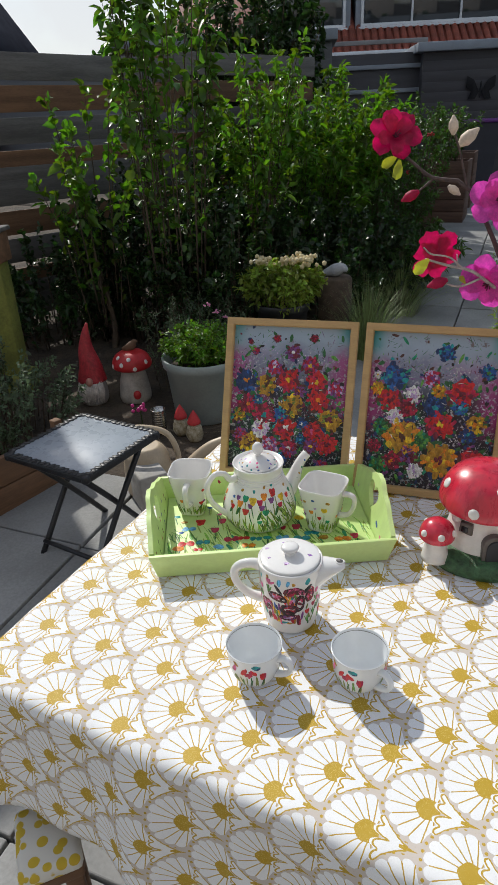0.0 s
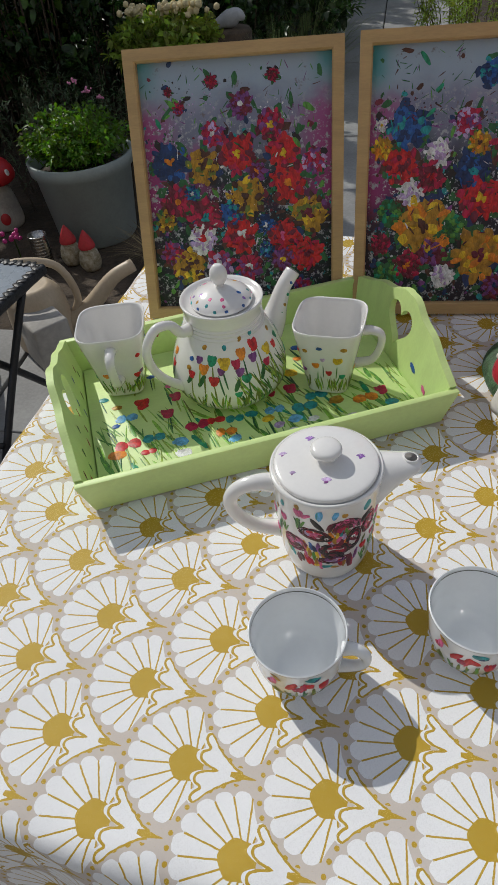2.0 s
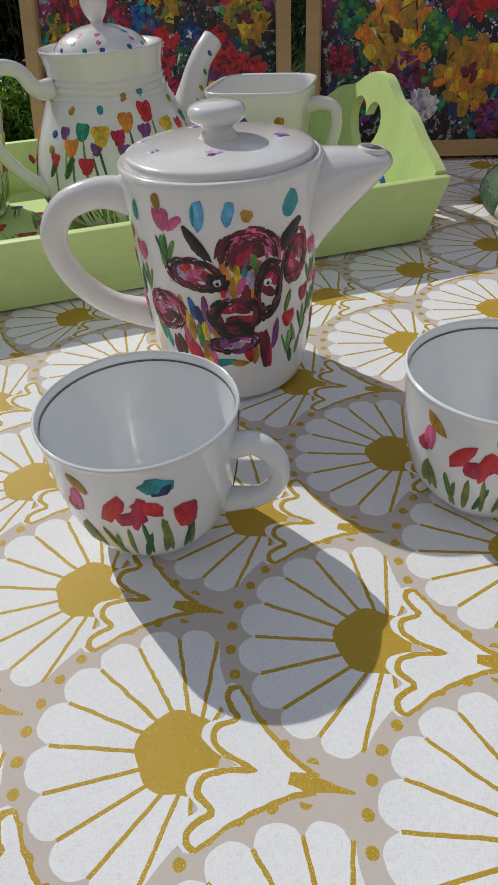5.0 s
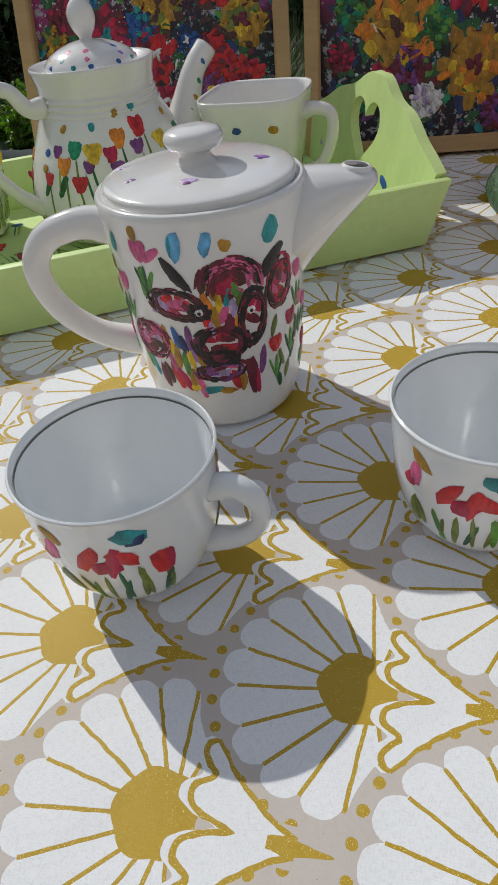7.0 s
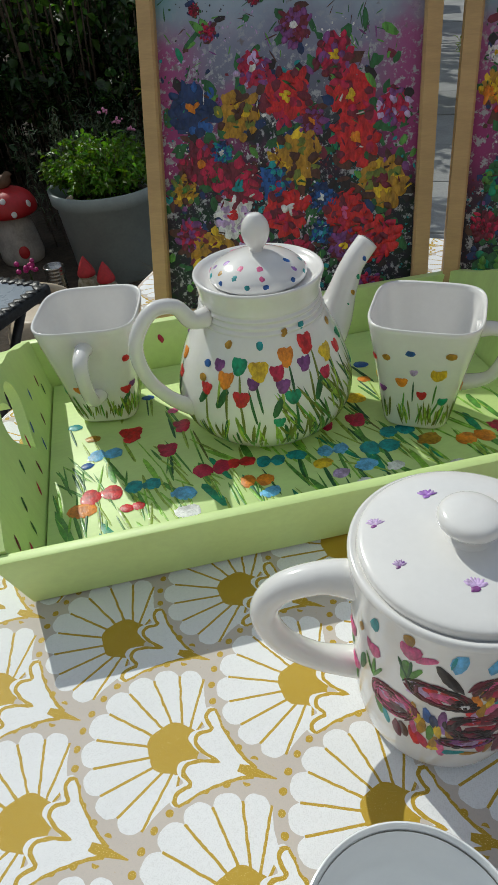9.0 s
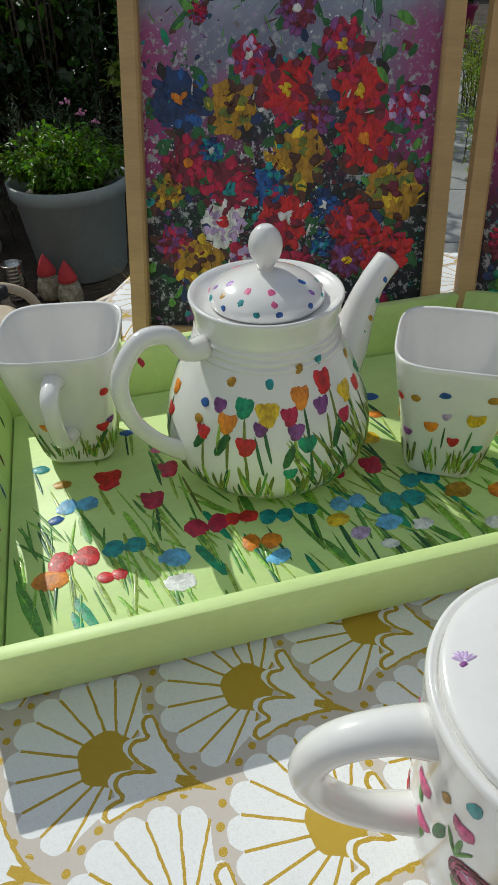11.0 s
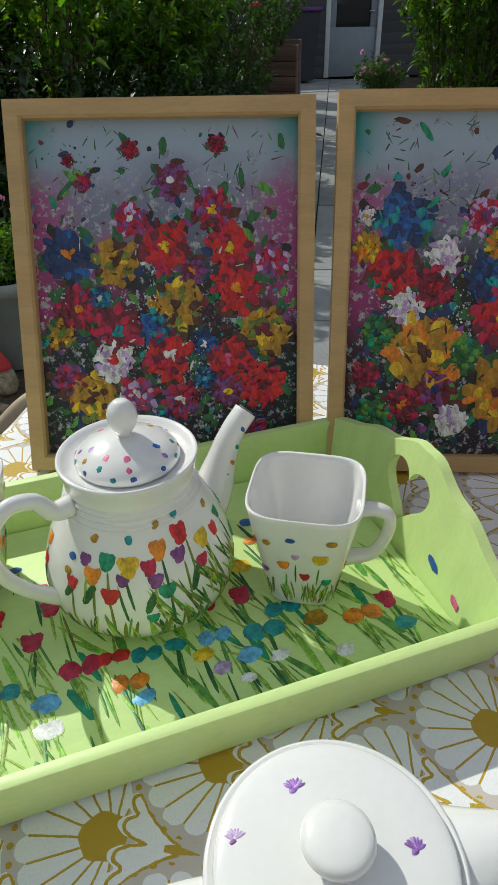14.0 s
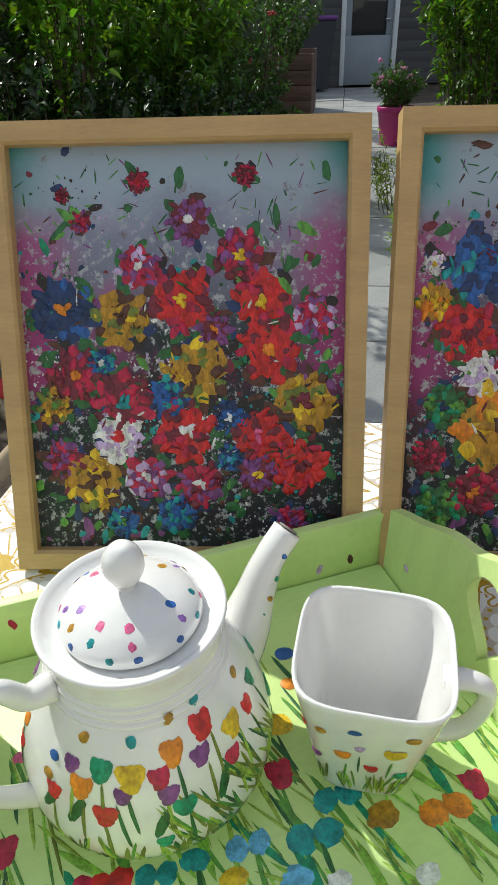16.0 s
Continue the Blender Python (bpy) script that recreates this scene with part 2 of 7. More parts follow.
# ---- ceramics and wood ----
glaze = surface("white_glaze", (0.80, 0.79, 0.77), rough=0.16, var=0.03, big=20, fine=200, relief=0.02, dist=0.001, coat=0.6)
glaze_cool = surface("cup_glaze", (0.81, 0.83, 0.84), rough=0.12, var=0.02, big=20, fine=200, relief=0.015, dist=0.001, coat=0.7)
tray_green = surface("pale_green_paint", (0.60, 0.765, 0.30), rough=0.48, var=0.06, big=14, fine=150, relief=0.16, dist=0.0015, stretch=(1, 3, 1))
frame_wood = surface("light_frame_wood", (0.50, 0.325, 0.145), rough=0.5, var=0.12, big=9, fine=120, relief=0.12, dist=0.001, stretch=(1, 1, 6))
dark_line = surface("grey_rim_line", (0.12, 0.12, 0.10), rough=0.3, relief=0)

# ---- the laid table ----
TURN = -22.8  # the table's long side, degrees
TOP = 0.75
E1 = Vector((math.cos(radians(TURN)), math.sin(radians(TURN)), 0))
E2 = Vector((-E1.y, E1.x, 0))
S0, S1, T0, T1 = -0.686, 0.80, 0.513, 1.545  # the table's edges along E1 and E2


def rise(y):
    """Height of the garden's ground, which climbs gently towards the houses."""
    return 0.031 * min(max(y, 0.0), 15.0)


def st(s, t, z):
    return E1 * s + E2 * t + Vector((0, 0, z))


def steps_of(nt, fac, stops):
    """A value that glides from stop to stop."""
    rp = nt.nodes.new("ShaderNodeValToRGB")
    el = rp.color_ramp.elements
    while len(el) < len(stops):
        el.new(0.5)
    for e, (p, q) in zip(el, stops):
        e.position = p
        e.color = (q, q, q, 1)
    for e, (p, q) in zip(el, stops):
        e.position = p
        e.color = (q, q, q, 1)
    rp.color_ramp.interpolation = "CARDINAL"
    nt.links.new(fac, rp.inputs[0])
    return rp.outputs[0]


def cloth_material():
    m, nt, bs = node_mat("fan_printed_cotton")
    uv = nt.nodes.new("ShaderNodeUVMap")
    sep = nt.nodes.new("ShaderNodeSeparateXYZ")
    nt.links.new(uv.outputs[0], sep.inputs[0])
    wob = noise_of(nt, 160, 2, uv.outputs[0])
    wob = mth(nt, "MULTIPLY", mth(nt, "SUBTRACT", wob, 0.5), 0.02)
    u = mth(nt, "ADD", mth(nt, "MULTIPLY_ADD", sep.outputs[0], 1 / 0.0608, 0.2114 / 0.0608 + 40), wob)
    v = mth(nt, "ADD", mth(nt, "MULTIPLY_ADD", sep.outputs[1], 1 / 0.0583, -0.588 / 0.0583 + 40), wob)
    k = mth(nt, "FLOOR", u)
    fu = mth(nt, "FRACT", u)
    ya = mth(nt, "WRAP", mth(nt, "SUBTRACT", v, mth(nt, "ADD", k, 1.0)), 1.0, -1.0)
    xa = mth(nt, "SUBTRACT", fu, 1.0)
    ra = mth(nt, "SQRT", mth(nt, "ADD", mth(nt, "MULTIPLY", xa, xa), mth(nt, "MULTIPLY", ya, ya)))
    ina = mth(nt, "LESS_THAN", ra, 1.0)
    yb = mth(nt, "WRAP", mth(nt, "SUBTRACT", v, k), 1.0, -1.0)
    x = mth(nt, "ADD", mth(nt, "MULTIPLY", ina, xa), mth(nt, "MULTIPLY", mth(nt, "SUBTRACT", 1.0, ina), fu))
    y = mth(nt, "ADD", mth(nt, "MULTIPLY", ina, ya), mth(nt, "MULTIPLY", mth(nt, "SUBTRACT", 1.0, ina), yb))
    ay = mth(nt, "ABSOLUTE", y)
    # petals fan out from a point a little behind the heart
    xs = mth(nt, "SUBTRACT", x, 0.10)
    r = mth(nt, "SQRT", mth(nt, "ADD", mth(nt, "MULTIPLY", xs, xs), mth(nt, "MULTIPLY", y, y)))
    rc = mth(nt, "SQRT", mth(nt, "ADD", mth(nt, "MULTIPLY", x, x), mth(nt, "MULTIPLY", y, y)))
    ang = mth(nt, "ARCTAN2", y, mth(nt, "MULTIPLY", xs, -1.0))
    PET = 0.325
    pa = mth(nt, "SUBTRACT", mth(nt, "FRACT", mth(nt, "MULTIPLY_ADD", ang, 1 / PET, 20.5)), 0.5)  # -0.5..0.5 in a petal
    apa = mth(nt, "ABSOLUTE", pa)
    end = mth(nt, "SUBTRACT", 0.90, mth(nt, "MULTIPLY", mth(nt, "POWER", mth(nt, "MULTIPLY", apa, 2.0), 3.0), 0.10))
    petal = mth(nt, "MULTIPLY", mth(nt, "LESS_THAN", mth(nt, "MULTIPLY_ADD", x, 0.06, rc), mth(nt, "SUBTRACT", end, 0.075)), mth(nt, "LESS_THAN", mth(nt, "ABSOLUTE", ang), PET * 5.5))
    linew = mth(nt, "MULTIPLY", mth(nt, "SUBTRACT", 0.5, apa), mth(nt, "MULTIPLY", r, PET))
    spoke = mth(nt, "MULTIPLY", mth(nt, "LESS_THAN", linew, 0.0125), mth(nt, "MULTIPLY", mth(nt, "LESS_THAN", rc, 0.765), mth(nt, "LESS_THAN", mth(nt, "ABSOLUTE", ang), PET * 5.7)))
    # gold heart with a scalloped front
    ext = mth(nt, "MULTIPLY_ADD", mth(nt, "COSINE", mth(nt, "MULTIPLY", ang, 7.0)), 0.010, 0.250)
    heart = mth(nt, "MULTIPLY", mth(nt, "LESS_THAN", rc, ext), mth(nt, "LESS_THAN", x, 0.25))
    # tulip behind the heart, outlined in gold, laid over the edges of the next two fans
    ayb = mth(nt, "ABSOLUTE", yb)
    # its notched front edge over the half width, and its half width along the stem
    FR = ((0.0, 0.42), (0.08, 0.30), (0.18, 0.20), (0.32, 0.165), (0.44, 0.20), (0.54, 0.27), (0.64, 0.235), (0.78, 0.185), (0.92, 0.20), (1.0, 0.26))
    front = steps_of(nt, mth(nt, "MULTIPLY", ayb, 2.0), FR)
    front_next = steps_of(nt, mth(nt, "MULTIPLY_ADD", ayb, 2.0, 0.02), FR)
    slope = mth(nt, "MULTIPLY", mth(nt, "SUBTRACT", front_next, front), 100.0)
    thick = mth(nt, "MULTIPLY", mth(nt, "SQRT", mth(nt, "MULTIPLY_ADD", slope, slope, 1.0)), 0.019)
    w = steps_of(nt, fu, ((0.18, 0.50), (0.25, 0.47), (0.35, 0.355), (0.45, 0.26), (0.55, 0.18), (0.65, 0.11), (0.76, 0.055), (0.86, 0.03)))
    near = mth(nt, "MULTIPLY", mth(nt, "LESS_THAN", ayb, 0.50), mth(nt, "LESS_THAN", fu, 0.80))
    dw = mth(nt, "SUBTRACT", ayb, w)
    slim = mth(nt, "MULTIPLY", near, mth(nt, "LESS_THAN", dw, 0.0))
    cup = mth(nt, "GREATER_THAN", fu, front)
    tul_in = mth(nt, "MULTIPLY", slim, cup)
    margin = mth(nt, "MULTIPLY", slim, mth(nt, "GREATER_THAN", fu, mth(nt, "SUBTRACT", front, 0.07)))
    tul_line = mth(nt, "MULTIPLY", mth(nt, "MULTIPLY", near, cup), mth(nt, "LESS_THAN", mth(nt, "ABSOLUTE", dw), 0.019))
    tul_line = mth(nt, "MAXIMUM", tul_line, mth(nt, "MULTIPLY", slim, mth(nt, "LESS_THAN", mth(nt, "ABSOLUTE", mth(nt, "SUBTRACT", fu, front)), thick)))
    for mid_, lo_, hi_ in ((0.0, 0.38, 0.45),):
        bar = mth(nt, "MULTIPLY", mth(nt, "GREATER_THAN", fu, lo_), mth(nt, "LESS_THAN", fu, hi_))
        tul_line = mth(nt, "MAXIMUM", tul_line, mth(nt, "MULTIPLY", mth(nt, "MULTIPLY", slim, bar), mth(nt, "LESS_THAN", mth(nt, "ABSOLUTE", mth(nt, "SUBTRACT", ayb, mid_)), 0.014)))
    tip = mth(nt, "MULTIPLY", mth(nt, "MULTIPLY", mth(nt, "GREATER_THAN", fu, 0.64), mth(nt, "LESS_THAN", fu, 1.0)), mth(nt, "LESS_THAN", ayb, mth(nt, "MULTIPLY_ADD", mth(nt, "ABSOLUTE", mth(nt, "SUBTRACT", fu, 0.74)), -0.17, 0.050)))
    # dotted band
    ang0 = mth(nt, "ARCTAN2", y, mth(nt, "MULTIPLY", x, -1.0))
    dfr = mth(nt, "SUBTRACT", mth(nt, "FRACT", mth(nt, "MULTIPLY_ADD", ang0, 1 / 0.20, 40.0)), 0.5)
    dx = mth(nt, "MULTIPLY", dfr, 0.20 * 0.89)
    dr = mth(nt, "SUBTRACT", rc, 0.925)
    dots = mth(nt, "LESS_THAN", mth(nt, "ADD", mth(nt, "MULTIPLY", dx, dx), mth(nt, "MULTIPLY", dr, dr)), 0.0012)
    dots = mth(nt, "MULTIPLY", mth(nt, "MULTIPLY", dots, mth(nt, "LESS_THAN", x, 0.15)), mth(nt, "GREATER_THAN", ayb, 0.11))
    gold = spoke
    for q in (heart, tul_line, tip, dots):
        gold = mth(nt, "MAXIMUM", gold, q)
    # the heart's outline lies over the spokes inside the tulip
    inside = mth(nt, "MULTIPLY", margin, mth(nt, "SUBTRACT", 1.0, mth(nt, "MAXIMUM", tul_line, tip)))
    gold = mth(nt, "MULTIPLY", gold, mth(nt, "SUBTRACT", 1.0, inside))
    white = mth(nt, "MAXIMUM", petal, margin)
    fine = noise_of(nt, 900, 2, uv.outputs[0])
    soft = noise_of(nt, 7, 3, uv.outputs[0])
    beige = mixc(nt, soft, (0.57, 0.505, 0.45), (0.64, 0.575, 0.52))
    wht = mixc(nt, soft, (0.83, 0.84, 0.85), (0.90, 0.90, 0.91))
    gcol = mixc(nt, fine, (0.40, 0.245, 0.008), (0.56, 0.37, 0.02))
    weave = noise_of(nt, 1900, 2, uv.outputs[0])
    # Pale specks paint the glitter's sparkle straight into the gold colour.
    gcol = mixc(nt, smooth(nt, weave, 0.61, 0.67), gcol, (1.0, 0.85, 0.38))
    ground = mixc(nt, mth(nt, "MULTIPLY", mth(nt, "SUBTRACT", 1.0, smooth(nt, weave, 0.30, 0.42)), 0.10), mixc(nt, white, beige, wht), (0.45, 0.42, 0.38))
    # threads both ways
    threads = []
    for stretch in ((380, 2600, 1), (2600, 380, 1)):
        mpg = nt.nodes.new("ShaderNodeMapping")
        mpg.inputs["Scale"].default_value = stretch
        nt.links.new(uv.outputs[0], mpg.inputs[0])
        threads.append(noise_of(nt, 1.0, 2, mpg.outputs[0]))
    yarn = mth(nt, "ADD", threads[0], threads[1])
    ground = mixc(nt, mth(nt, "MULTIPLY", mth(nt, "SUBTRACT", 1.0, smooth(nt, yarn, 0.78, 1.06)), 0.20), ground, (0.40, 0.39, 0.38))
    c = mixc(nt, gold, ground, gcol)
    nt.links.new(c, bs.inputs["Base Color"])
    nt.links.new(mth(nt, "MULTIPLY_ADD", gold, -0.22, 0.85), bs.inputs["Roughness"])
    nt.links.new(mth(nt, "MULTIPLY", gold, mth(nt, "MULTIPLY", smooth(nt, fine, 0.58, 0.72), 0.5)), bs.inputs["Metallic"])
    bump(nt, bs, mth(nt, "ADD", mth(nt, "MULTIPLY", noise_of(nt, 1900, 2, uv.outputs[0]), 0.22), mth(nt, "ADD", mth(nt, "MULTIPLY", noise_of(nt, 16, 4, uv.outputs[0]), 5.0), mth(nt, "MULTIPLY", noise_of(nt, 5, 3, uv.outputs[0]), 16.0))), 0.24, 0.0016)
    return m


def build_table():
    t = thing("garden_table", pose(0, 0, 0), "wooden garden table standing on the paving, hidden under its cloth", "table")
    wood = surface("table_wood", (0.30, 0.20, 0.11), rough=0.6, var=0.2, big=5, fine=80, stretch=(1, 8, 1))
    turn = pose(0, 0, 0, 0, 0, TURN)
    mid = ((S0 + S1) / 2, (T0 + T1) / 2)
    part("tabletop", box_into(bmesh.new(), (S1 - S0 - 0.03, T1 - T0 - 0.03, 0.03), turn @ pose(*mid, TOP - 0.026), 0.006), wood, t)
    for s, tt in ((S0 + 0.3, T0 + 0.32), (S1 - 0.3, T0 + 0.32), (S0 + 0.1, T1 - 0.1), (S1 - 0.1, T1 - 0.1)):
        p = st(s, tt, 0)
        z = rise(p.y)
        part("leg", box_into(bmesh.new(), (0.06, 0.06, TOP - 0.041 - z), turn @ pose(s, tt, (TOP - 0.041 + z) / 2), 0.005), wood, t)


def build_cloth():
    over, step = 0.265, 0.0125
    ns, nt_ = int((S1 - S0 + 2 * over) / step), int((T1 - T0 + 2 * over) / step)
    verts, uvs = [], []
    rad = 0.014

    def fold(d):
        """Way out from the edge and way down of a cloth that hangs d past it."""
        if d <= 0:
            return 0.0, 0.0
        a = min(d / rad, math.pi / 2)
        return rad * math.sin(a), rad * (1 - math.cos(a)) + max(0.0, d - rad * math.pi / 2)

    for j in range(nt_ + 1):
        for i in range(ns + 1):
            s, t = S0 - over + i * step, T0 - over + j * step
            ds, dt = max(S0 - s, s - S1), max(T0 - t, t - T1)
            os_, zs = fold(ds)
            ot, zt = fold(dt)
            down = max(zs, zt) if min(zs, zt) <= 0 else math.hypot(zs, zt) * 0.92
            cs, ct = min(max(s, S0), S1), min(max(t, T0), T1)
            sg, tg = (-1 if s < S0 else 1), (-1 if t < T0 else 1)
            wave = 0.013 * min(1, down / 0.12) * (math.sin(t * 19 + 0.6) + 0.6 * math.sin(t * 41) if ds > dt else math.sin(s * 17 + 1.0) + 0.6 * math.sin(s * 37 + 2))
            flare = 0.10 * down
            both = min(zs, zt)
            a = cs + sg * (os_ + (flare + wave if zs > 0 else 0) + both * 0.12)
            b = ct + tg * (ot + (flare + wave if zt > 0 else 0) + both * 0.12)
            edge = math.exp(-max(0.0, -max(ds, dt)) / 0.035)
            crease = 0.0009 * noise.noise((s * 9, t * 9, 1)) + 0.0034 * edge * noise.noise((s * 20, t * 20, 5))
            verts.append(st(a, b, TOP + crease - down - 0.0011))
            uvs.append((s, t))
    faces = [(j * (ns + 1) + i, j * (ns + 1) + i + 1, (j + 1) * (ns + 1) + i + 1, (j + 1) * (ns + 1) + i) for j in range(nt_) for i in range(ns)]
    me = bpy.data.meshes.new("tablecloth")
    me.from_pydata(verts, [], faces)
    lay = me.uv_layers.new(name="weave")
    idx = np.zeros(len(me.loops), dtype=np.int32)
    me.loops.foreach_get("vertex_index", idx)
    lay.data.foreach_set("uv", np.array(uvs, dtype=np.float32)[idx].ravel())
    ob = link_mesh("tablecloth", me, cloth_material())
    sol = ob.modifiers.new("thickness", "SOLIDIFY")
    sol.thickness, sol.offset = 0.0009, -1
    tagged(ob, "white cotton tablecloth printed with gold and beige fans", "tablecloth")


build_table()
build_cloth()


# ---- paintings ----
def canvas_material(name, shift):
    m, nt, bs = node_mat(name)
    v = objvec(nt)
    sep = nt.nodes.new("ShaderNodeSeparateXYZ")
    nt.links.new(v, sep.inputs[0])
    h = mth(nt, "DIVIDE", sep.outputs[2], 0.38)
    sx = mth(nt, "DIVIDE", sep.outputs[0], 0.30)
    mp = nt.nodes.new("ShaderNodeMapping")
    mp.inputs["Location"].default_value = (shift, 0, shift * 2)
    nt.links.new(v, mp.inputs[0])
    v = mp.outputs[0]
    n1, n2, n3 = noise_of(nt, 11, 4, v), noise_of(nt, 34, 5, v, 0.7), noise_of(nt, 120, 5, v, 0.75)
    hh = mth(nt, "ADD", h, mth(nt, "MULTIPLY", mth(nt, "SUBTRACT", n1, 0.5), 0.35))
    c = mixc(nt, smooth(nt, n2, 0.35, 0.65), (0.020, 0.046, 0.030), (0.040, 0.032, 0.055))
    c = mixc(nt, smooth(nt, n1, 0.45, 0.65), c, (0.040, 0.034, 0.045))
    c = mixc(nt, smooth(nt, hh, 0.50, 0.76), c, (0.23, 0.24, 0.33))
    side = mth(nt, "ABSOLUTE", sx)
    edge_pink = mth(nt, "MULTIPLY", smooth(nt, side, 0.24, 0.42), mth(nt, "MULTIPLY", smooth(nt, hh, 0.32, 0.5), mth(nt, "SUBTRACT", 1.0, smooth(nt, hh, 0.72, 0.86))))
    pink = mth(nt, "MULTIPLY", smooth(nt, n1, 0.51, 0.64), mth(nt, "MULTIPLY", smooth(nt, hh, 0.4, 0.6), mth(nt, "SUBTRACT", 1.0, smooth(nt, hh, 0.8, 0.92))))
    c = mixc(nt, mth(nt, "MAXIMUM", mth(nt, "MULTIPLY", pink, 0.45), mth(nt, "MULTIPLY", edge_pink, 0.75)), c, (0.40, 0.06, 0.23))
    c = mixc(nt, mth(nt, "MULTIPLY", smooth(nt, hh, 0.74, 0.9), 0.85), c, (0.37, 0.46, 0.55))
    c = mixc(nt, mth(nt, "MULTIPLY", smooth(nt, side, 0.33, 0.46), smooth(nt, hh, 0.78, 0.95)), c, (0.07, 0.30, 0.32))
    c = mixc(nt, mth(nt, "MULTIPLY", smooth(nt, n3, 0.53, 0.60), mth(nt, "SUBTRACT", 1.0, smooth(nt, h, 0.7, 0.9))), c, (0.40, 0.41, 0.44))
    c = mixc(nt, mth(nt, "MULTIPLY", smooth(nt, n2, 0.60, 0.68), smooth(nt, h, 0.6, 0.8)), c, (0.20, 0.17, 0.17))
    nt.links.new(c, bs.inputs["Base Color"])
    bs.inputs["Roughness"].default_value = 0.6
    bs.inputs["Specular IOR Level"].default_value = 0.25
    bump(nt, bs, mth(nt, "ADD", n2, n3), 0.5, 0.0016)
    return m


BLOOMS = {"red": ("red", "red", "crimson", "red", "maroon"), "crimson": ("crimson", "maroon", "maroon", "crimson"), "yellow": ("yellow", "ochre", "ochre", "olive", "brown"), "blue": ("blue", "navy", "navy"),
          "orange": ("orange", "ochre", "ochre", "yellow"), "white": ("white", "white", "lilac"), "purple": ("purple", "maroon", "purple"), "lilac": ("lilac", "crimson", "purple"),
          "teal": ("teal", "blue", "navy"), "green": ("green", "dark_green", "emerald"), "maroon": ("maroon", "crimson", "purple")}

PIC_ONE = """13 38 9 blue orange;31 40 8 yellow brown;50 36 9 red yellow;68 25 7 maroon yellow;75 36 8 red yellow;77 48 9 red orange;54 53 9 yellow brown
88 61 9 yellow maroon;15 54 8 crimson orange;30 61 9 crimson teal;50 69 9 red white;64 65 5 blue white;28 70 8 white red;74 70 8 red pink;86 78 8 red maroon
19 82 9 yellow brown;37 81 7 lilac white;54 83 7 maroon white;73 80 6 purple yellow;46 91 6 teal blue;53 17 6 purple white;37 28 6 lilac white;24 51 4 teal white
60 43 5 purple orange;45 60 6 teal blue;15 11 2 crimson maroon;38 8 3 crimson red;70 7 3 crimson maroon;20 17 3 maroon crimson;8 62 5 yellow green;64 76 4 teal sky
90 40 6 lilac crimson;84 93 5 maroon purple;28 93 5 teal green;10 76 6 maroon purple"""
PIC_TWO = """30 67 13 orange brown;60 80 12 orange maroon;17 44 8 red maroon;32 48 7 crimson red;72 36 10 red maroon;58 57 10 red yellow;35 39 6 white lilac;22 54 6 white lilac
7 37 5 orange yellow;19 29 9 teal blue;53 46 8 blue teal;85 77 8 red crimson;42 89 6 white lilac;23 84 7 crimson orange;35 79 7 purple navy;12 88 7 green dark_green
58 11 6 teal blue;6 28 3 white yellow;44 68 7 green dark_green;72 45 6 teal sky;85 55 7 yellow orange;55 36 5 orange brown;80 62 6 blue teal;12 62 6 green navy;88 92 6 maroon brown
70 93 6 purple navy;8 75 5 crimson maroon;48 28 6 lilac purple;90 22 5 teal green"""


